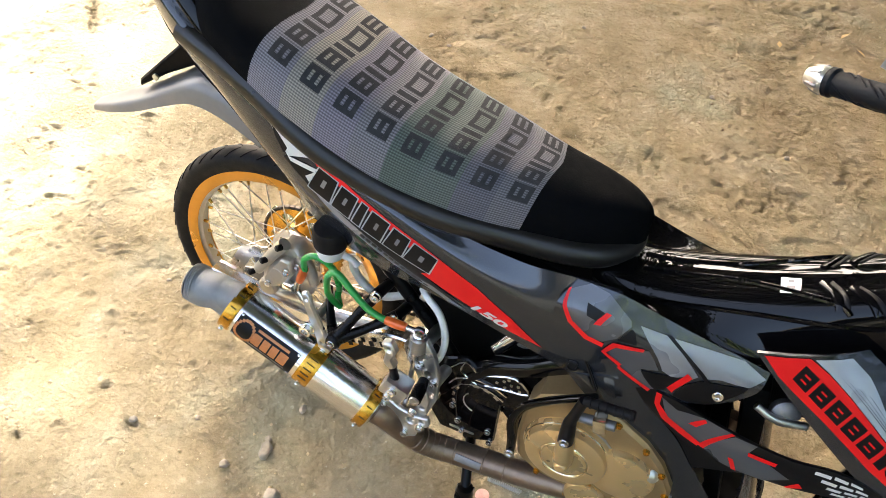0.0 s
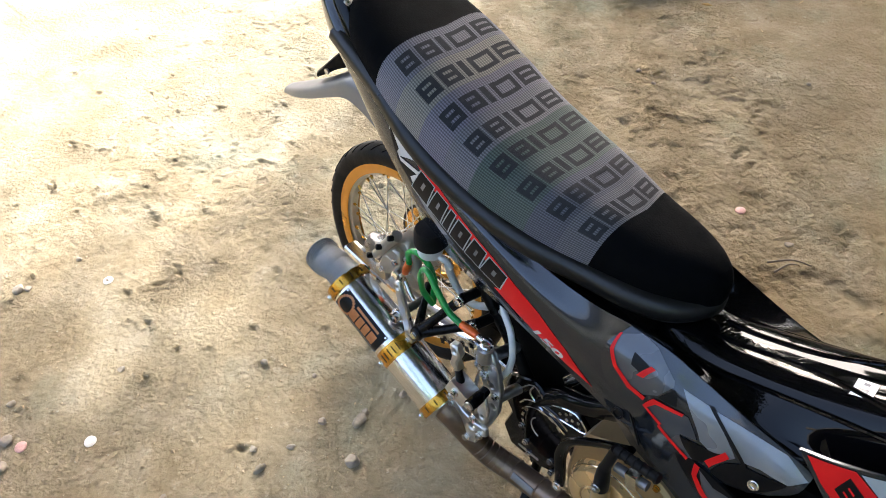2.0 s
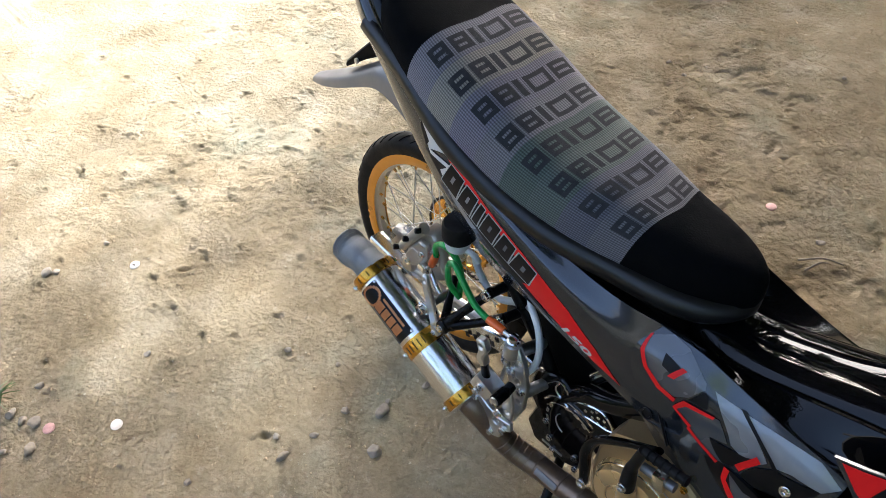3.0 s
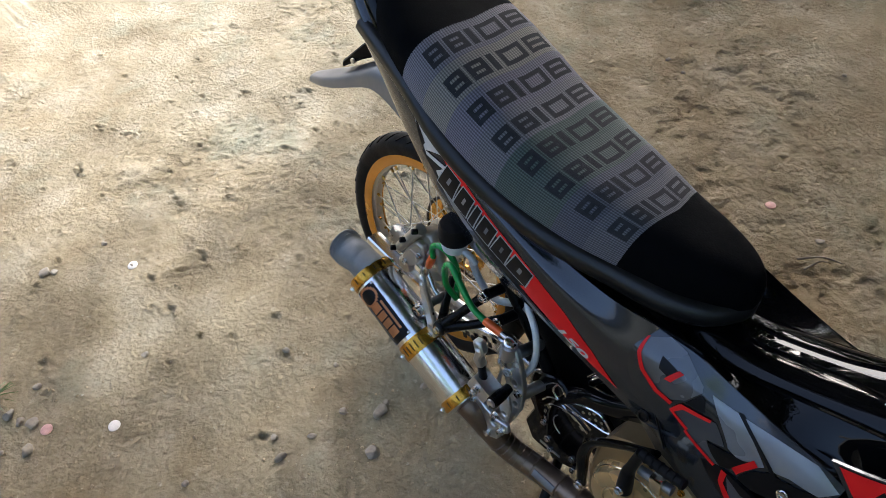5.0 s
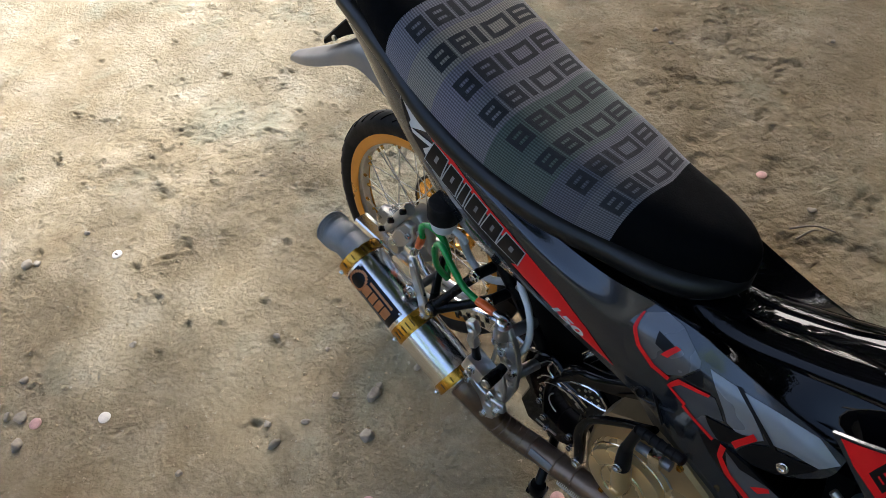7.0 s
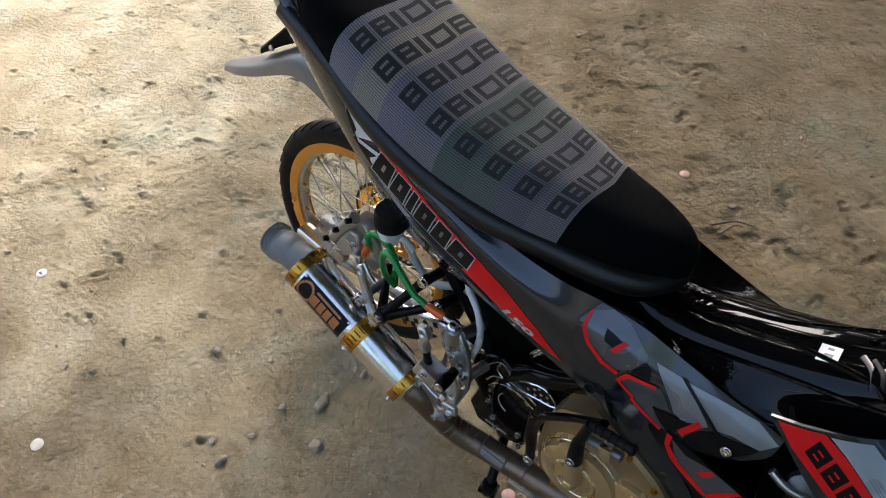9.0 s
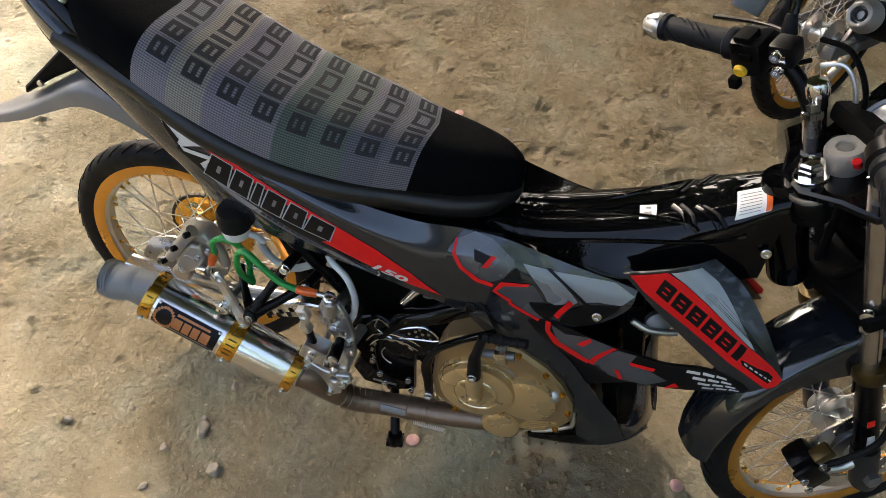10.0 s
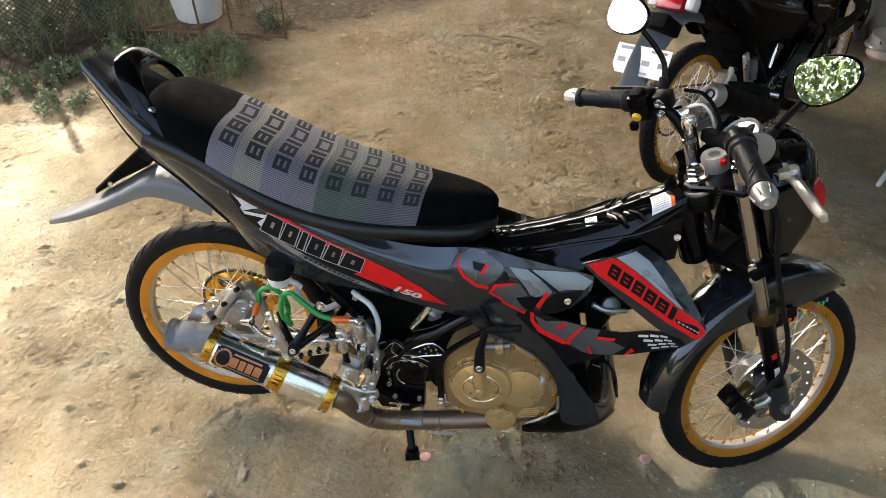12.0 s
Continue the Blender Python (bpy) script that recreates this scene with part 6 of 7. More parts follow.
part("horn_button", lathe([(.0105, 0), (.0105, .004), (.008, .007), (.0, .007)], (-.026, .006, -.016), (-1, 0, -.2), 20, False), YELLOW, sw, "yellow horn button")
part("toggle", box((-.030, .016, -.038), (.014, .016, .018), .003), MATT_BLACK, sw)
part("stem", tube([(-.02, .010, -.03), (.02, -.02, -.042), (.06, -.05, -.05)], .004, 8, 3), MATT_BLACK, sw)
part("perch", box((.004, -.048, .006), (.034, .036, .036), .006), SATIN_BLACK, sw)
for z in (.012, -.014):
    bolt(sw, (-.014, -.046, z), (-1, 0, 0), .007, h=.010)
part("perch_clamp", ring_lathe([(.013, -.010), (.018, -.010), (.018, .010), (.013, .010)], (.004, -.046, .004), (0, 1, 0), 24), CHROME, sw)
part("clutch_lever", tube([(.03, -.045, .0), (.055, -.02, -.004), (.075, .04, -.010), (.080, .12, -.014)], [.007, .006, .0055, .007], 10, 5, True, .6), SATIN_BLACK, sw)
# right side: throttle housing, brake lever, master cylinder
th = steered("throttle", "bright throttle housing and brake lever")
part("housing", lathe([(.018, -.028), (.025, -.025), (.0265, -.004), (.022, .0)], GR[0], (GR[1] - GR[0]).normalized(), 28), SATIN_BLACK, th, "black throttle housing")
part("throttle_flange", lathe([(.020, -.003), (.036, -.002), (.037, 0), (.036, .003), (.024, .004), (.0215, .004)], GR[0] + Vector((.026, .006, -.022)), (GR[1] - GR[0]).normalized(), 36), CAST, th, "bright alloy throttle flange")
part("master_cylinder", box((.010, -.090, .655), (.050, .050, .034), .008, turn_xyz(0, 0, 20)), SATIN_BLACK, th)
part("lever_perch", box((.012, -.118, .640), (.030, .030, .022), .006, turn_xyz(0, 0, -20)), SATIN_BLACK, th)
part("lever_pivot", box((.020, -.136, .630), (.020, .034, .016), .004, turn_xyz(0, 0, -30)), ALLOY, th)
lev = part("brake_lever", tube([(.014, -.118, .634), (.026, -.146, .620), (.018, -.185, .612), (-.002, -.238, .610), (-.010, -.262, .610)], [.010, .0095, .0100, .0095, .0085], 14, 5, True, .55), ALLOY, th, "polished adjustable brake lever")
part("lever_tip", box((-.0115, -.266, .610), (.012, .012, .018), .003, turn_xyz(0, 0, -18)), ALLOY, lev)
part("adjuster", lathe([(.010, -.012), (.012, -.008), (.012, .008), (.010, .012)], (.034, -.142, .622), (0, 0, 1), 18), ALLOY, lev)
part("throttle_cable", tube([(-.01, -.09, .70), (.03, -.05, .69), (.05, .01, .64), (.03, .05, .56), (-.02, .05, .48)], .004, 8, 6), RUBBER, th)
part("clutch_cable", tube([(.035, .17, .70), (.055, .13, .69), (.06, .10, .64), (.045, .09, .58), (.02, .08, .48)], .004, 8, 6), MATT_BLACK, th)
part("silver_cable", tube([(.03, .16, .665), (.050, .135, .668), (.056, .118, .640), (.050, .108, .600), (.040, .10, .56)], .0038, 8, 6), ALLOY, th)

# mirrors
def mirror_on(name, base, way, centre, face, wide, high, turn):
    mi = steered(name, "black oval rear-view mirror on a bent stem")
    part("stem", tube([base, way, centre - Vector(face) * .012], [.0065, .006, .0055], 12, 6), GLOSS_BLACK, mi)
    part("stem_boot", lathe([(.011, -.012), (.012, 0), (.009, .020), (.007, .026)], base, (Vector(way) - Vector(base)).normalized(), 16), RUBBER, mi)
    m = Matrix.Translation(centre) @ frame_z(face) @ Matrix.Rotation(radians(turn), 4, "Z")
    out = [(wide * math.copysign(abs(math.cos(t)) ** .85, math.cos(t)) * (1 + .10 * math.sin(t)), high * math.copysign(abs(math.sin(t)) ** .85, math.sin(t)) * (1 - .22 * math.cos(t))) for t in np.linspace(0, 2 * math.pi, 49)[:-1]]
    shell = bmesh.new()
    rings = []
    for k, z in ((1.0, .004), (1.05, .0), (1.03, -.008), (.85, -.020), (.5, -.028), (.02, -.030)):
        rings.append([shell.verts.new(m @ Vector((x * k, y * k, z))) for x, y in out])
    for a, b in zip(rings, rings[1:]):
        for j in range(48):
            shell.faces.new((a[j], b[j], b[(j + 1) % 48], a[(j + 1) % 48]))
    part("shell", shell, GLOSS_BLACK, mi, "black mirror shell")
    part("glass", plate([(x * .965, y * .965) for x, y in out], .003, m @ Matrix.Translation((0, 0, .0005))), MIRROR, mi, "mirror glass", smooth=False)
    return mi


mirror_on("mirror", (.020, -.105, .690), (.050, -.150, .752), Vector((.054, -.215, .815)), (-.80, -.42, .46), .050, .037, 14)
mirror_on("mirror", (.012, .215, .700), (.030, .228, .760), Vector((-.012, .258, .868)), (-.80, -.36, .60), .052, .038, -20)

# head cowl with the gauge
COWL_SIDE = surface("dark_cowl_plastic", (0.016, 0.013, 0.009), 0.22, 0.0, 0.2, 20, 0.2, 0, 0.03, 0.4)
head = steered("head_cowl", "gloss black headlamp cowl with a red marker")
shell = bmesh.new()
rings = []
for x, zc, hw, hh in ((.040, .460, .094, .120), (.055, .462, .104, .138), (.092, .468, .110, .144), (.135, .478, .102, .130), (.168, .490, .080, .100), (.190, .500, .046, .062), (.198, .503, .01, .015)):
    rings.append([shell.verts.new((x + .10 * (math.sin(t) * hh), .038 + hw * math.copysign(abs(math.cos(t)) ** .8, math.cos(t)), zc + hh * math.copysign(abs(math.sin(t)) ** .75, math.sin(t)))) for t in np.linspace(0, 2 * math.pi, 41)[:-1]])
for a, b in zip(rings, rings[1:]):
    for j in range(40):
        shell.faces.new((a[j], a[(j + 1) % 40], b[(j + 1) % 40], b[j]))
shell.faces.new(rings[0])
shell.faces.new(rings[-1][::-1])
part("cowl_shell", shell, GLOSS_BLACK, head, "gloss black cowl shell")
part("cowl_side_panel", plate([(.012, .548), (.050, .540), (.112, .540), (.129, .505), (.126, .480), (.094, .440), (.064, .384), (.016, .420)], .006, side_plane(-.072), (), .002), COWL_SIDE, head, "dark bronze lower side panel")
bolt(head, (.066, -.073, .470), (0, -1, 0), .005)
part("marker", plate([(.122, .470), (.146, .462), (.152, .500), (.138, .536), (.126, .526)], .006, side_plane(-.076), (), .002), LENS_RED, head, "red reflector marker")
part("cowl_panel", box((.085, .145, .535), (.120, .030, .12), .010, turn_xyz(15, -20, 10)), GLOSS_BLACK, head)
part("dash", box((.080, .040, .592), (.120, .170, .030), .010, turn_xyz(0, 22, 0)), MATT_BLACK, head, "black dash panel")
gauge = part("gauge", lathe([(.040, 0), (.046, .004), (.046, .016), (.042, .018)], (.070, .045, .600), (-.45, 0, .9), 36), MATT_BLACK, head)
part("gauge_rim", ring_lathe([(.040, .014), (.047, .014), (.047, .021), (.044, .023), (.040, .020)], (.070, .045, .600), (-.45, 0, .9), 40), STEEL, gauge, "dull steel gauge rim")
part("gauge_face", lathe([(.040, .0185), (.0, .0185)], (.070, .045, .600), (-.45, 0, .9), 32, False), surface("gauge_face", (.16, .16, .17), .25, 0, .1, 40, .4), gauge)
part("lamp_panel", box((.115, -.035, .602), (.050, .040, .012), .004, turn_xyz(0, 22, 0)), MATT_BLACK, head)
for k in range(3):
    part("lamp_lens", lathe([(.006, 0), (.005, .003), (0, .0035)], (.100 + .016 * k, -.038, .612 - .006 * k), (-.38, 0, .92), 14, False), GLOSS_BLACK, head)
for y in (-.03, .10):
    part("wire_loom", tube([(.02, y, .58), (.04, y * .8, .50), (.01, y * .7 + .01, .43), (-.05, .04, .36)], .007, 8, 5), MATT_BLACK, head)
part("yellow_plug", box((.015, -.015, .505), (.018, .014, .016), .003), surface("lime_plug", (.45, .55, .04), .4), head)

# ---- tail end ----
for m_ in (False, True):
    part("tail_top", sheet([[(-.200, -.036, .946), (-.13, -.075, .896), (-.06, -.098, .842), (.01, -.107, .795)], [(-.196, -.020, .944), (-.13, -.045, .896), (-.06, -.060, .838), (.01, -.065, .785)], [(-.194, 0, .942), (-.13, 0, .894), (-.06, 0, .836), (.01, 0, .785)]], 16, 8, .004, m_), PAINT, bike, "graphite tail top")
    part("tail_under", sheet([[(-.203, -.040, .918), (-.105, -.085, .797), (-.01, -.098, .718), (.08, -.106, .632)], [(-.18, -.025, .905), (-.09, -.04, .79), (0, -.045, .71), (.09, -.05, .635)], [(-.168, 0, .903), (-.085, 0, .788), (0, 0, .708), (.09, 0, .635)]], 16, 8, .004, m_), MATT_BLACK, bike)
grab = new("grab_rail")
grab.parent = bike
grab["label"] = "gloss black cast grab rail"
half_out = [(.004, -.110, .795), (-.030, -.107, .822), (-.074, -.100, .868), (-.104, -.088, .909), (-.126, -.062, .942), (-.131, -.030, .956)]
half_in = [(.010, -.096, .800), (-.012, -.092, .826), (-.044, -.086, .862), (-.060, -.076, .898), (-.076, -.054, .922), (-.084, -.026, .932)]
def across(points, ahead, up):
    """The points and their mirror images, shifted ahead and up."""
    near = [(x + ahead, y, z + up) for x, y, z in points]
    return near + [(x, -y, z) for x, y, z in near[::-1]]
crown_line = [tuple((a + b) / 2 for a, b in zip(p, q)) for p, q in zip(half_out, half_in)]
part("rail", sheet([across(half_out, .006, -.014), across(half_out, 0, 0), across(crown_line, 0, .009), across(half_in, 0, 0), across(half_in, -.004, -.012)], 60, 20, .006), GLOSS_BLACK, grab)
for s in (-1, 1):
    for p in ((-.052, s * .088, .868), (-.020, s * .095, .838)):
        part("rail_bolt", lathe([(.008, 0), (.008, .004), (.005, .007), (0, .007)], p, (.4, -s * .3, .8), 14, False), ALLOY, grab)
hug = new("rear_mudguard")
hug.parent = bike
hug["label"] = "dull grey rear mudguard with a black bracket"
hr = []
for f, dz in ((-1, -.030), (-.86, -.006), (-.4, .004), (0, .007), (.4, .004), (.86, -.006), (1, -.030)):
    hr.append([(x, w * f, z + dz * k) for x, z, w, k in ((.03, .676, .080, 1.6), (-.05, .694, .068, 1.5), (-.12, .690, .058, 1.3), (-.19, .652, .052, 1.0), (-.26, .612, .048, .8), (-.33, .578, .040, .6), (-.395, .548, .022, .4))])
part("guard", sheet(hr, 36, 18, .003), HUGGER, hug)
part("bracket", plate([(-.115, .712), (-.150, .738), (-.258, .642), (-.262, .626), (-.19, .672)], .050, side_plane(.025), (), .004), MATT_BLACK, hug, "black plate bracket")
part("bracket_bolt", lathe([(.006, 0), (.006, .004), (0, .005)], (-.215, -.026, .660), (0, -1, 0), 12, False), ALLOY, hug)

# ---- the second motorcycle, stock and black ----
BLACK_BODY = surface("black_paint", (0.0014, 0.0014, 0.0018), 0.16, 0.0, 0.2, 14, 0.0, 0, 0.002, 0.07)
DARK_CASE = surface("dull_engine_case", (0.05, 0.045, 0.036), 0.5, 0.5, 0.2, 40, 0, 0.2, 0.3)
bike2 = thing("motorcycle", "stock black underbone motorcycle with spoked wheels parked behind", "motorcycle", pose(1.36, 1.24, 0, 0, 0, 47) @ pose(0, 0, -.004, -9.8, 0, 0))
wheel("rear_wheel", bike2, Matrix.Translation((0, 0, .262)), 0.055, "gold rimmed spoked rear wheel")
wheel("front_wheel", bike2, Matrix.Translation((1.275, .02, .262)) @ turn_xyz(0, -22, 12), 0.045, "spoked front wheel")
REUSE = {"tail_fairing": BLACK_BODY, "leg_shield": BLACK_BODY, "side_cover": BLACK_BODY, "lower_wing": BLACK_BODY, "front_cowl": BLACK_BODY, "tank_cover": GLOSS_BLACK, "seat_tail": SEAT_BLACK, "seat_cover": SEAT_BLACK, "seat_nose": SEAT_BLACK, "seat_base": MATT_BLACK, "tail_top": BLACK_BODY, "tail_under": MATT_BLACK}
GROUPS = {"engine": DARK_CASE, "frame": None, "swingarm": STEEL, "grab_rail": None, "belly_cowl": None, "drive_chain": None, "rear_caliper": None}


def repaint(ob, mat):
    if mat and ob.type == "MESH":
        ob.material_slots[0].link = "OBJECT"
        ob.material_slots[0].material = mat


lift = Matrix.Translation((0, 0, -.030))
for o in list(bike.children):
    kind_name = o.name.split(".")[0]
    if kind_name in REUSE:
        c = o.copy()
        scene.collection.objects.link(c)
        c.parent, c.matrix_local = bike2, lift
        repaint(c, REUSE[kind_name])
        if "label" in c:
            c["label"] = "plain black " + kind_name.replace("_", " ")
    elif kind_name in GROUPS:
        c = copy_thing(o, lift @ o.matrix_basis)
        c.parent = bike2
        for k in c.children:
            if GROUPS[kind_name] and k.name.split(".")[0] not in ("inner_case", "kick_lever", "kick_pedal", "side_lever", "cylinder_fin", "bolt"):
                repaint(k, GROUPS[kind_name])
# straight fork, bars, cowl of the second motorcycle
ST2 = Matrix.Translation((1.275, .02, .262)) @ turn_xyz(0, -22, 12)
for o in list(bike.children):
    if o.name.split(".")[0] in ("front_fork", "front_fender", "handlebar", "head_cowl", "left_switch", "throttle"):
        c = copy_thing(o, ST2 @ (STEER.inverted() @ o.matrix_basis))
        c.parent = bike2
        for k in c.children:
            if k.name.split(".")[0] in ("fender_shell", "slider", "stanchion", "fender_clamp", "clamp_ear"):
                repaint(k, BLACK_BODY)
muf2 = new("muffler")
muf2.parent = bike2
muf2["label"] = "black stock muffler with a bright end cap"
m0, m1 = Vector((-.15, -.188, .430)), Vector((.36, -.155, .190))
part("can", tube([m0, m0.lerp(m1, .15), m0.lerp(m1, .75), m1], [.036, .046, .046, .026], 28, 4), MATT_BLACK, muf2)
part("end_cap", lathe([(.036, -.030), (.042, -.012), (.041, .004), (.036, .024), (.031, .036), (.027, .038), (.021, .036), (.018, .020), (.0, .020)], m0 + (m0 - m1).normalized() * .002, (m0 - m1).normalized(), 36, False), CAST, muf2, "bright rounded end cap")
part("tail_bore", lathe([(.016, .0), (.016, .034), (.012, .034), (.010, .01), (0, .01)], m0 + (m0 - m1).normalized() * .002, (m0 - m1).normalized(), 24, False), SATIN_BLACK, muf2)
part("heat_guard", tube([m0.lerp(m1, .2) + Vector((0, -.012, .050)), m0.lerp(m1, .6) + Vector((.02, -.012, .060)), m1 + Vector((.03, -.01, .05))], [.018, .026, .016], 14, 4, True, .35), MATT_BLACK, muf2)
rest = new("footrest")
rest.parent = bike2
rest["label"] = "bright footrest"
part("peg", tube([(.235, -.12, .31), (.265, -.215, .300)], .013, 16, 1), ALLOY, rest)
part("hanger", plate([(.16, .46), (.19, .47), (.25, .34), (.26, .29), (.22, .28), (.20, .34)], .012, side_plane(-.105), (), .003), ALLOY, rest)
part("cylinder", tube([(.225, -.125, .36), (.215, -.125, .44)], .014, 14, 1), STEEL, rest)
hug2 = new("rear_mudguard")
hug2.parent = bike2
hug2["label"] = "black rear mudguard with a white paper plate"
part("guard", tube([(.02, 0, .64), (-.10, 0, .67), (-.21, 0, .62), (-.30, 0, .54), (-.37, 0, .445)], [.05, .05, .048, .045, .040], 16, 5, True, .18), HUGGER, hug2)
part("bracket", box((-.200, 0, .650), (.11, .10, .05), .012, turn_xyz(0, 35, 0)), MATT_BLACK, hug2)
part("tail_lamp", box((-.140, 0, .705), (.05, .10, .05), .015, turn_xyz(0, 30, 0)), LENS_RED, hug2, "red tail lamp")
for s in (-1, 1):
    part("tail_lamp_side", box((-.130, s * .070, .705), (.045, .035, .045), .012, turn_xyz(0, 30, 0)), surface("clear_lens", (.6, .58, .55), .15, 0, .05, 30, .6), hug2)
PL = Matrix.Translation((-.299, 0, .556)) @ turn_xyz(0, -62, 0) @ turn_xyz(0, 0, 90)
pl = part("plate", plate([(-.105, -.046), (.105, -.046), (.105, .026), (.088, .050), (-.088, .050), (-.105, .026)], .002, PL), PAPER, hug2, "white paper plate with printed bars")
for x, y, w, h in ((-.085, .006, .034, .016), (-.020, .006, .030, .016), (.030, .006, .012, .016), (.075, .006, .030, .016), (0, .040, .070, .008), (-.060, -.034, .060, .008), (.062, -.034, .056, .010)):
    part("bar", box(PL @ Vector((x, y, .0025)), (w, h, .0006), 0, PL.to_3x3()), STEEL, pl, smooth=False)
st2 = new("side_stand")
st2.parent = bike2
st2["label"] = "black side stand"
part("leg", tube([(.42, .09, .14), (.40, .16, .07), (.385, .215, .030)], .010, 10, 3), SATIN_BLACK, st2)
logo = new("side_graphic")
logo.parent = bike2
logo["label"] = "grey lettering bars on the side panel"
for k in range(6):
    part("lettering_bar", sticker(SIDE_PANEL, [[(.30 + .07 * k, .30), (.355 + .07 * k, .30), (.345 + .07 * k, .42), (.29 + .07 * k, .42)]], .003), HUGGER, logo)
part("stripe", sticker(SIDE_PANEL, [[(.10, .55), (.50, .60), (.80, .80), (.78, .84), (.48, .65), (.10, .60)]], .003), HUGGER, logo)

# ---- shade tree, its buttress roots, and the house behind ----
def leaves(points, size, seed, droop=0.3, fold=True):
    """Folded four-cornered leaves at points, as raw arrays."""
    rs = np.random.RandomState(seed)
    n = len(points)
    d = rs.normal(size=(n, 3))
    d[:, 2] -= droop
    d /= np.linalg.norm(d, axis=1, keepdims=True)
    s = np.cross(d, rs.normal(size=(n, 3)))
    s /= np.linalg.norm(s, axis=1, keepdims=True)
    up = np.cross(s, d)
    k = (size * rs.uniform(.6, 1.3, n))[:, None]
    p = np.asarray(points)
    v = np.stack([p, p + d * k * .5 + s * k * .26 + up * k * .07, p + d * k, p + d * k * .5 - s * k * .26 + up * k * .07, p + d * k * .5], 1).reshape(-1, 3)
    if not fold:
        return np.delete(v.reshape(-1, 5, 3), 4, 1).reshape(-1, 3), np.arange(n)[:, None] * 4 + [0, 1, 2, 3]
    b = np.arange(n)[:, None] * 5
    f = np.concatenate([b + [0, 1, 4], b + [1, 2, 4], b + [0, 4, 3], b + [4, 2, 3]])
    return v, f


def raw_mesh(name, v, f, mat):
    me = bpy.data.meshes.new(name)
    me.from_pydata(v, [], np.asarray(f).tolist())
    me.materials.append(mat)
    return me


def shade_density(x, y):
    """Density of the unseen crown, set by the shade wanted at a spot of the yard: it ends over the open side and thins
    by the front wheel.
    """
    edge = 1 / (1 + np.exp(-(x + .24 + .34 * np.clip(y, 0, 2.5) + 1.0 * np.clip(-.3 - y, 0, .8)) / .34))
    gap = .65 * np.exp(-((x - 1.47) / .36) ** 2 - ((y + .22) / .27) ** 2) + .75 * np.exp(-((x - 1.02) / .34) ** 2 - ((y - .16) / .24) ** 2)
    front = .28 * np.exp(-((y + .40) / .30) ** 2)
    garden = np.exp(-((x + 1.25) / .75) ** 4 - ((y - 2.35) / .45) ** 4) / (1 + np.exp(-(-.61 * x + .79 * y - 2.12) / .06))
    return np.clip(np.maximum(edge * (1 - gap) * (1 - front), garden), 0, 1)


tree = thing("shade_tree", "broad old shade tree with spreading roots", "tree", Matrix.Translation((2.75, 3.35, 0)))
part("trunk", tube([(0, 0, -.1), (0, .02, .35), (-.05, .10, 1.2), (-.25, .3, 2.2), (-.6, .7, 3.2)], [.52, .34, .28, .25, .22], 20, 5), BARK, tree, "grey buttressed trunk")
for a, r0, ln in ((200, .20, 1.0), (235, .24, 1.1), (265, .20, .85), (165, .22, 1.2), (300, .18, .8), (20, .2, .9), (90, .2, .9)):
    c, s = math.cos(radians(a)), math.sin(radians(a))
    part("root", tube([(c * .10, s * .10, .55), (c * .32, s * .32, .24), (c * .62 * ln, s * .62 * ln, .08), (c * ln, s * ln + .03, -.03)], [.22, r0, r0 * .7, .05], 14, 5), BARK, tree, "grey buttress root")
for e in ((-3.2, 1.2, 5.4), (-5.2, 2.6, 5.6), (-4.6, .6, 5.2), (-6.8, 1.8, 5.7), (-3.0, 3.6, 5.8), (-6.0, 4.4, 5.9), (-1.2, 2.0, 5.0), (1.0, 2.2, 5.2)):
    part("limb", tube([(-.5, .6, 3.0), (-.6 + e[0] * .35, .6 + e[1] * .3, 4.2), (-.3 + e[0] * .75, .4 + e[1] * .75, 5.0), e], [.18, .12, .08, .03], 10, 5), BARK, tree)
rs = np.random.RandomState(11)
# leaves out of view, set up the sun's way from where shade should fall
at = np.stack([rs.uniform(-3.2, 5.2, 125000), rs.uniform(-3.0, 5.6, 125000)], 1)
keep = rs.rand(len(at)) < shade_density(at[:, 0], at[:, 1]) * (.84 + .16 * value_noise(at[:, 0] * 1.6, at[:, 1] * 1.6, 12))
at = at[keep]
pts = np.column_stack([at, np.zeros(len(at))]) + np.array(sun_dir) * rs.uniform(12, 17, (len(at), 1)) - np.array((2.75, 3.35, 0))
tagged(part("crown", raw_mesh("crown", *leaves(pts, .125, 3, fold=False), LEAF), None, tree, "green leafy crown out of view, placed to cast the yard's shade"), kind="stuff")
N_LOW = 20000
# boughs added overhead, unseen, to dim the sky but spare the sun spots
low = np.stack([rs.uniform(-9.5, 7.5, N_LOW), rs.uniform(-5.6, 6.5, N_LOW), rs.uniform(4.6, 8.0, N_LOW)], 1)
more = np.stack([rs.uniform(-2.5, 7.0, 9000), rs.uniform(-2.8, 5.5, 9000), rs.uniform(4.6, 8.5, 9000)], 1)
low = np.concatenate([low, more])
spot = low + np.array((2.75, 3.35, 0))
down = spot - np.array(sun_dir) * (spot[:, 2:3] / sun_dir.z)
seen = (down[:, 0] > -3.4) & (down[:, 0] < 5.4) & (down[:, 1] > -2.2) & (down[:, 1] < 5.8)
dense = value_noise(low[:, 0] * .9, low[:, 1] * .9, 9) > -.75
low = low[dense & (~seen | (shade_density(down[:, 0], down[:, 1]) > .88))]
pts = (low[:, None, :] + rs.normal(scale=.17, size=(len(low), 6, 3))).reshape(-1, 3)
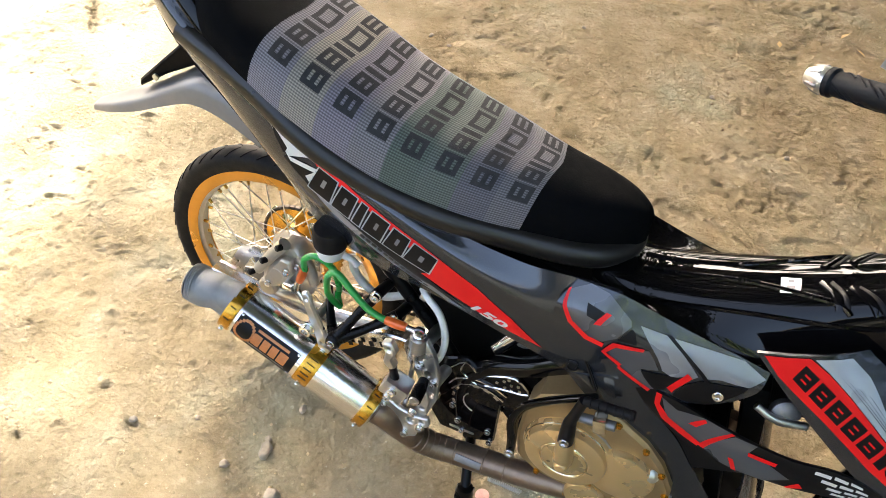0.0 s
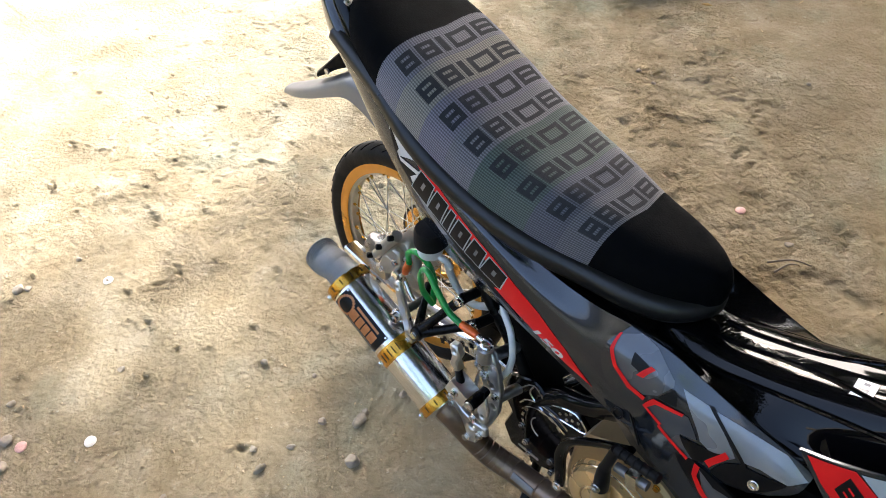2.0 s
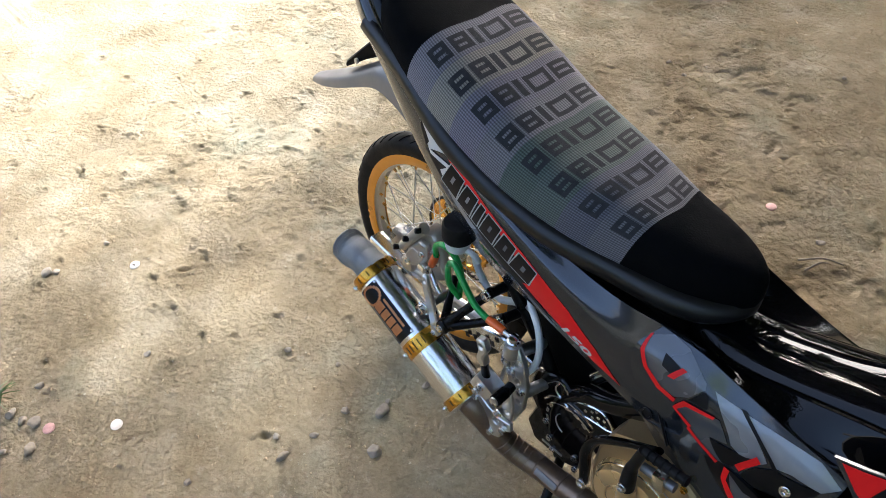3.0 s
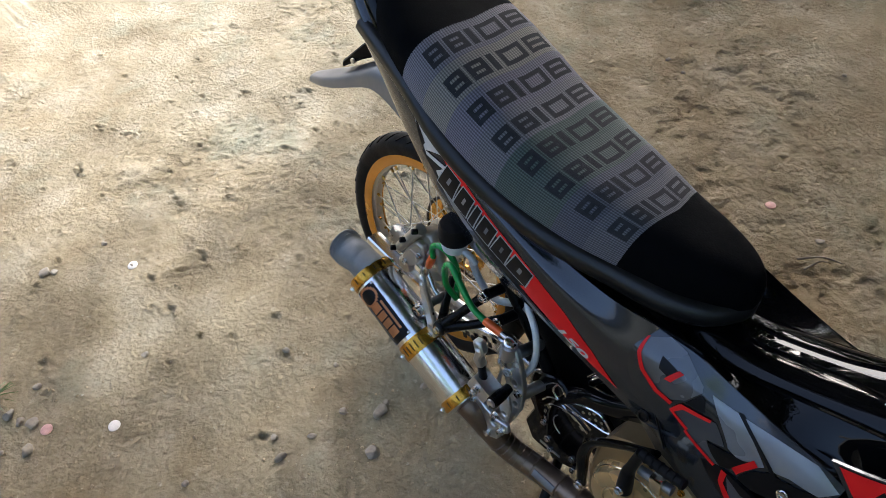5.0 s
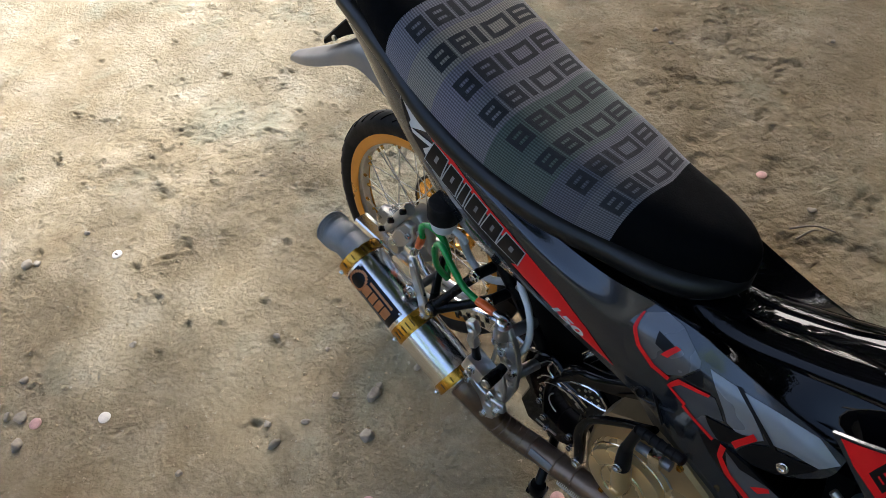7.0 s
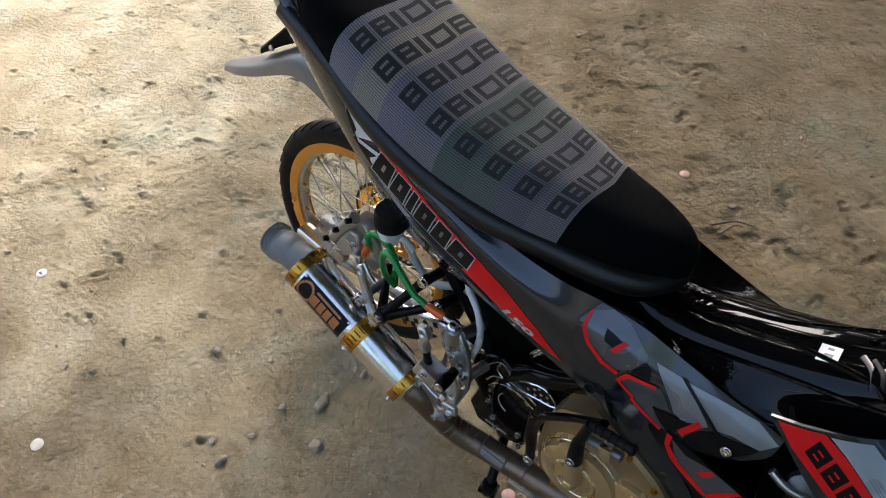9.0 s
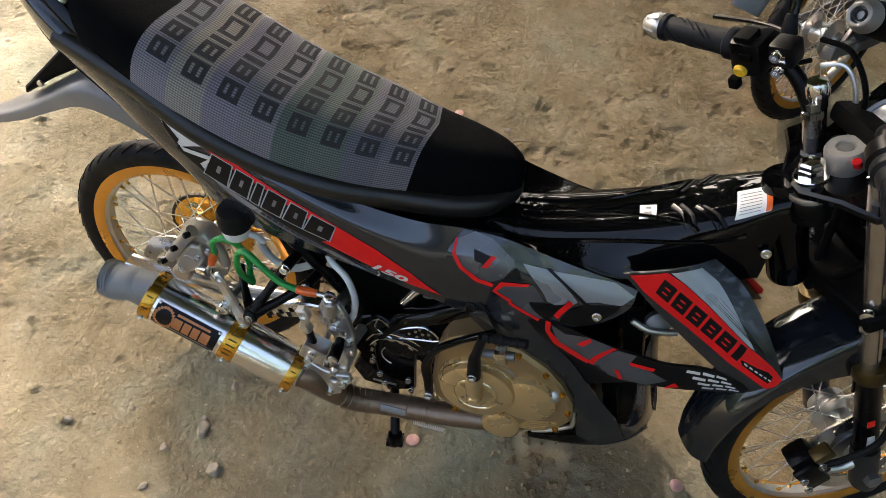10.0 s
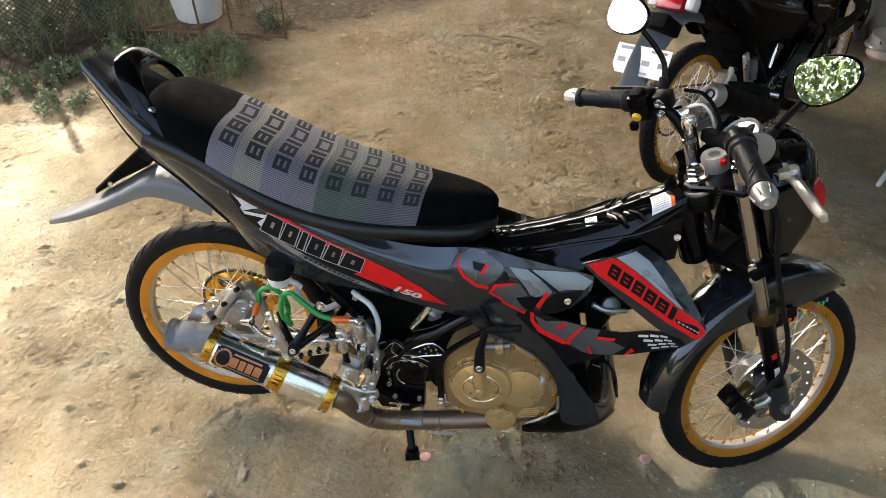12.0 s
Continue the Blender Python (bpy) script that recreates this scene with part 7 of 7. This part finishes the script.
tagged(part("lower_crown", raw_mesh("lower_crown", *leaves(pts, .28, 4), LEAF), None, tree, "leafy lower boughs out of view, added to cut the sky light"), kind="stuff")

house = thing("house", "plain pale house wall with a dark roof", "house", kind="structure")
part("wall", box((1.5, -8.2, 1.0), (16, .2, 2.0), .01), WALL, house)
part("roof", box((1.5, -8.3, 2.25), (17, 2.4, .12), .02, turn_xyz(16, 0, 0)), ROOF, house)
hedge_rs = np.random.RandomState(4)
hedge = thing("hedge", "leafy green hedge along the yard", "hedge")
hp = np.stack([hedge_rs.uniform(-9, 10, 9000), hedge_rs.normal(-6.6, .35, 9000), np.abs(hedge_rs.normal(0, .75, 9000))], 1)
tagged(part("foliage", raw_mesh("foliage", *leaves(hp, .12, 5), LEAF), None, hedge), kind="stuff")
# ring of trees out of view, added to hold back low sky light
far = thing("far_trees", "dense dark green trees, added out of view round the yard to screen the sky", "trees")
fr = np.random.RandomState(8)
N_FAR = 12500
ang = fr.uniform(-1.3, 2.7, N_FAR)
rad = fr.normal(11, 1.2, N_FAR)
high = np.where(ang < 1.95, 11.5, 4.6) * (0.72 + .28 * np.sin(ang * 9))
fp = np.stack([rad * np.cos(ang), rad * np.sin(ang), fr.uniform(0, 1, N_FAR) ** 1.1 * high], 1)
tagged(part("foliage", raw_mesh("far_foliage", *leaves(fp, .60, 6), LEAF), None, far), kind="stuff")
ang = fr.uniform(-3.2, -1.3, 84000)
rad = fr.normal(11, 1.0, 84000)
fp = np.stack([rad * np.cos(ang), rad * np.sin(ang), fr.uniform(0, 1, 84000) ** 1.1 * 3.4 * (0.75 + .25 * np.sin(ang * 9))], 1)
tagged(part("foliage", raw_mesh("far_bush", *leaves(fp, .14, 16), LEAF), None, far), kind="stuff")
for a in np.linspace(-3.0, 1.9, 20):
    part("trunk", tube([(11.3 * math.cos(a), 11.3 * math.sin(a), 0), (11.4 * math.cos(a), 11.4 * math.sin(a), 4.5)], [.2, .1], 8, 1), BARK, far)

# ---- garden corner: net fence, plant stand, pot, weeds ----
fence = thing("net_fence", "black plastic net fence sagging on thin posts", "fence")
NETM = surface("black_net", (.03, .032, .028), .6, 0, .3, 30, 0, 0, .25)
net = bmesh.new()
A, B_, H = Vector((-2.05, 1.62, 0)), Vector((-1.30, 2.35, 0)), .62
def net_at(f, h):
    p = A.lerp(B_, f)
    sag = .05 * math.sin(f * 9) + .07 * math.sin(h * 5 + f * 4)
    return Vector((p.x - sag * .7, p.y + sag * .7 + h * .12, h))
for k in range(-22, 42):
    for way in (1, -1):
        seg = []
        for j in range(13):
            h = H * j / 12
            f = (k * .026 + h * 1.0 * .95) if way > 0 else (k * .026 + .55 - h * .95)
            if 0 <= f <= 1:
                seg.append(net_at(f, h))
        if len(seg) > 1:
            add_tube(net, seg, .0028, 4, 1)
tagged(part("net", net, NETM, fence, "black diamond net"), kind="stuff")
for f in (.05, .46, .95):
    p = net_at(f, 0)
    part("post", tube([p + Vector((0, .02, -.05)), p + Vector((.01, .05, .5)), p + Vector((0, .10, 1.0))], .016, 8, 2), BARK, fence, "thin wooden post")
stand = thing("plant_stand", "rusty welded iron plant stand", "plant stand")
cs = [Vector((-1.13, 2.06, 0)), Vector((-.845, 2.06, 0)), Vector((-.50, 2.29, 0)), Vector((-.79, 2.31, 0))]
for c, lean in zip(cs, ((-.03, 0), (-.03, 0), (.0, 0), (-.02, 0))):
    part("leg", tube([c + Vector((0, 0, -.02)), c + Vector((lean[0], lean[1], .75))], .006, 8, 1), RUST, stand)
for a, b, z in ((0, 1, .115), (1, 3, .125), (0, 3, .12), (3, 2, .014), (1, 2, .40), (0, 1, .60), (2, 3, .5)):
    part("rail", tube([cs[a] + Vector((-.005, 0, z)), cs[b] + Vector((-.005, 0, z))], .0055, 8, 1), RUST, stand)
for k in range(1, 4):
    part("shelf_bar", tube([cs[0].lerp(cs[1], k / 4) + Vector((-.005, 0, .116)), cs[0].lerp(cs[1], k / 4) + Vector((.12, .22, .122))], .004, 6, 1), RUST, stand)
pot = thing("plant_pot", "white plastic pot on the iron stand", "pot", Matrix.Translation((-.915, 2.235, .128)))
part("pot_body", lathe([(.0, 0), (.105, 0), (.112, .006), (.145, .20), (.152, .205), (.155, .225), (.148, .228), (.138, .20), (.10, .02), (0, .02)], seg=40, cap=False), WHITE_PLASTIC, pot)
part("soil", lathe([(.136, .19), (.0, .195)], seg=32, cap=False), DIRT, pot)


def weed(x, y, wide, high, count, seed, label="low leafy green weeds"):
    w = thing("weed", label, "weed", Matrix.Translation((x, y, 0)), group="weeds by the fence")
    r = np.random.RandomState(seed)
    stems = bmesh.new()
    spots = []
    for _ in range(count):
        a, q = r.uniform(0, 6.28), wide * math.sqrt(r.rand())
        b = Vector((q * math.cos(a), q * math.sin(a), -.01))
        t = b + Vector((r.normal(0, high * .3), r.normal(0, high * .3), high * r.uniform(.5, 1.1)))
        m = b.lerp(t, .5) + Vector((r.normal(0, .01), r.normal(0, .01), high * .12))
        add_tube(stems, [b, m, t], [.0018, .0014, .0008], 4, 3)
        for f in r.uniform(.25, 1.0, 22):
            spots.append(b.lerp(m, min(1, f * 2)) if f < .5 else m.lerp(t, f * 2 - 1))
    tagged(part("stem", stems, WEED, w), kind="stuff")
    tagged(part("leaf_mass", raw_mesh("leaf_mass", *leaves(np.array([tuple(p + Vector(r.normal(0, .008, 3))) for p in spots]), .021, seed + 50, droop=-.2), WEED), None, w), kind="stuff")
    return w


for k, (x, y, wd, hi, n) in enumerate(((-.76, 1.90, .16, .15, 70), (-.98, 1.98, .10, .10, 26), (-1.30, 1.50, .13, .06, 22), (-1.45, 1.76, .12, .08, 26), (-1.62, 1.60, .12, .06, 24), (-1.18, 1.85, .10, .16, 26), (-1.78, 2.05, .2, .24, 40), (-1.50, 2.30, .2, .34, 60), (-1.25, 2.30, .2, .40, 50), (-1.9, 2.3, .3, .5, 60), (-.62, 2.45, .08, .10, 14), (-1.55, 2.55, .35, .7, 90), (-1.0, 2.75, .3, .6, 60), (-2.3, 2.0, .3, .5, 60), (-2.4, 2.8, .5, .9, 120))):
    weed(x, y, wd, hi, n, 100 + k)
tuft = thing("grass_tuft", "small green grass tuft", "grass", Matrix.Translation((-.60, -.87, 0)))
tb = bmesh.new()
tr_ = np.random.RandomState(3)
for _ in range(26):
    a = tr_.uniform(0, 6.28)
    add_tube(tb, [(0, 0, 0), (.02 * math.cos(a), .02 * math.sin(a), .03), (.055 * math.cos(a), .055 * math.sin(a), .03 * tr_.uniform(.4, 1.4))], [.0016, .0013, .0004], 4, 3, True, .4)
tagged(part("blade_clump", tb, LEAF, tuft), kind="stuff")

# ---- loose stones, caps, twigs ----
def stone(x, y, r, seed, squash=.6, mat=STONE, name="stone"):
    bm = bmesh.new()
    bmesh.ops.create_icosphere(bm, subdivisions=3, radius=1)
    q = np.random.RandomState(seed)
    ax = q.uniform(.75, 1.25, 3)
    off = Vector(q.uniform(-50, 50, 3))
    facets = [(Vector(q.normal(size=3)).normalized(), q.uniform(.55, .9)) for _ in range(9)]
    for v in bm.verts:
        for nrm, lim in facets:
            over = v.co.dot(nrm) - lim
            if over > 0:
                v.co -= nrm * over
        k = 1 + .16 * noise.noise(v.co * 1.3 + off) + .08 * noise.noise(v.co * 5 + off)
        v.co = Vector((v.co.x * ax[0], v.co.y * ax[1], v.co.z * squash)) * r * k
    bmesh.ops.transform(bm, matrix=Matrix.Rotation(q.uniform(0, 6.28), 4, "Z"), verts=bm.verts[:])
    ob = new(name, mesh_of(name, bm, mat))
    z = float(ground_height(np.array([x]), np.array([y]))[0])
    ob.location = (x, y, z + r * squash * .22)
    return tagged(ob, "grey river pebble half sunk in the earth", "stone", "loose pebbles")


for k, (x, y, r) in enumerate(((.063, -.23, .026), (.055, -.205, .013), (.128, -.306, .021), (-.006, -.458, .017), (.004, -.29, .014), (.002, -.378, .012), (-.055, -.44, .012), (-.938, -.618, .024), (-.92, -.60, .014), (-.554, -.86, .017), (-.489, -.827, .019), (-.515, -.847, .016), (-.429, -.863, .023), (-.228, -.288, .013), (-.47, -.913, .011), (-.112, -.224, .009), (-.477, -.545, .011), (-.918, -.449, .012), (-.10, -.64, .011), (.50, .90, .013), (-.27, 1.32, .014), (-.19, 1.29, .011), (.082, -.113, .015), (.308, -.075, .010), (-.78, -.43, .010), (-.58, -.78, .012), (.692, 1.404, .012), (.95, 1.2, .012), (.2, 1.6, .012), (-.55, .75, .015), (-.48, .86, .013), (-.40, .05, .008))):
    stone(x, y, r * .78, 300 + k)
q = np.random.RandomState(21)
count = 17000
xy = np.stack([q.uniform(-2.2, 2.4, count), q.uniform(-1.05, 2.6, count)], 1)
r = .0012 + .0052 * q.rand(count) ** 5
zz = GZ[np.abs(gx[None, :] - xy[:, :1]).argmin(1), np.abs(gy[None, :] - xy[:, 1:]).argmin(1)]
base_pts = np.column_stack([xy, zz - r * .10])
arms = np.array([[1, 0, 0], [-1, 0, 0], [0, 1, 0], [0, -1, 0], [0, 0, .8], [0, 0, -.8]])
spin = q.uniform(0, 6.28, count)
cs_, sn_ = np.cos(spin), np.sin(spin)
arm = np.stack([arms[None, :, 0] * cs_[:, None] - arms[None, :, 1] * sn_[:, None], arms[None, :, 0] * sn_[:, None] + arms[None, :, 1] * cs_[:, None], np.repeat(arms[None, :, 2], count, 0)], -1)
gv = (base_pts[:, None, :] + arm * (r[:, None] * q.uniform(.55, 1.5, (count, 6)))[..., None]).reshape(-1, 3)
tri = np.array([(0, 2, 4), (2, 1, 4), (1, 3, 4), (3, 0, 4), (2, 0, 5), (1, 2, 5), (3, 1, 5), (0, 3, 5)])
gf = (np.arange(count)[:, None, None] * 6 + tri[None]).reshape(-1, 3)
tagged(new("gravel", raw_mesh("gravel", gv, gf, CRUMB)), "fine grit and earth crumbs strewn over the yard", "gravel", kind="stuff")
clod = thing("dirt_clod", "crumbly clump of dug earth by the front wheel", "earth", Matrix.Translation((.80, -.10, 0)))
for k in range(120):
    a, d = q.uniform(0, 6.28), .10 * math.sqrt(q.rand())
    r = .0022 + .0075 * q.rand() ** 2.2
    bm = bmesh.new()
    bmesh.ops.create_icosphere(bm, subdivisions=2, radius=r)
    for v in bm.verts:
        v.co *= 1 + .75 * noise.noise(v.co / r * 1.1 + Vector((k, 0, 0)))
    bmesh.ops.translate(bm, verts=bm.verts[:], vec=(d * 1.2 * math.cos(a), d * math.sin(a), r * .4))
    part("crumb", bm, SOIL, clod)
CAP = surface("faded_cap", (.55, .30, .26), .5, 0, .35, 120, 0, .2, .3)
CAP_W = surface("pale_cap", (.66, .60, .54), .5, 0, .25, 120, 0, .2, .3)
for k, (x, y, m) in enumerate(((-.345, -.69, CAP_W), (-.45, -.81, CAP), (.24, -.40, CAP), (.51, -.13, CAP), (.66, -.26, CAP), (1.07, -.08, CAP), (-.78, -.43, CAP_W), (.34, .93, CAP))):
    bm = lathe([(.0, .0022), (.012, .0024), (.0138, .0014), (.0145, -.001), (.0125, -.001), (0, .0005)], seg=21, cap=False)
    ob = new("bottle_cap", mesh_of("bottle_cap", bm, m))
    ob.matrix_world = pose(x, y, float(ground_height(np.array([x]), np.array([y]))[0]) + .0005, 6 * math.sin(k), 7 * math.cos(k * 2), 40 * k)
    tagged(ob, "flattened faded bottle cap pressed into the earth", "bottle cap", "bottle caps")
for k, (x0, y0, x1, y1, r) in enumerate(((.41, 2.45, .60, 2.42, .005), (.62, 2.48, .83, 2.36, .004), (.49, .80, .58, .86, .003), (.52, .78, .55, .84, .003), (1.2, 2.3, 1.36, 2.26, .005))):
    ob = new("twig", mesh_of("twig", tube([(x0, y0, .004), ((x0 + x1) / 2, (y0 + y1) / 2 + .01, .012), (x1, y1, .005)], [r, r * .8, r * .5], 6, 4), BARK))
    tagged(ob, "dry brown twig lying on the earth", "twig", "twigs")
for k in range(30):
    x, y = q.uniform(-.6, 2.4), q.uniform(1.7, 3.0)
    v, f = leaves(np.array([[0, 0, 0]]), .055, 400 + k)
    ob = new("fallen_leaf", raw_mesh("fallen_leaf", v * np.array([1, 1, .25]), f, LEAF_DRY))
    ob.location = (x, y, .012)
    tagged(ob, "dry yellow fallen leaf", "leaf", "fallen leaves")

# ---- plastic chair leg and pan by the tree ----
chair = thing("plastic_chair", "white plastic chair with splayed tapered legs", "chair", Matrix.Translation((2.46, 1.13, 0)) @ turn_xyz(0, 0, 20))
for sx, sy in ((-1, -1), (1, -1), (-1, 1), (1, 1)):
    part("leg", tube([(sx * .27, sy * .25, .0), (sx * .22, sy * .21, .42)], [.014, .024], 8, 1, True, .7), WHITE_PLASTIC, chair)
part("seat", box((0, 0, .43), (.46, .44, .025), .01), WHITE_PLASTIC, chair)
part("backrest", box((0, .22, .66), (.42, .025, .42), .01, turn_xyz(-12, 0, 0)), WHITE_PLASTIC, chair)
pan = thing("metal_pan", "dented aluminium pan lying upside down", "pan", Matrix.Translation((2.58, 2.50, .0)))
part("pan_body", lathe([(.0, .115), (.085, .115), (.095, .108), (.100, .06), (.108, .052), (.108, .045), (.098, .045)], seg=32, cap=False), ALLOY, pan)
part("cloth", lathe([(.07, .0), (.085, .02), (.075, .045), (.03, .055), (0, .055)], (-.02, -.03, 0), (0, 0, 1), 18), surface("pale_rag", (.42, .33, .26), .9, 0, .2, 30), pan)
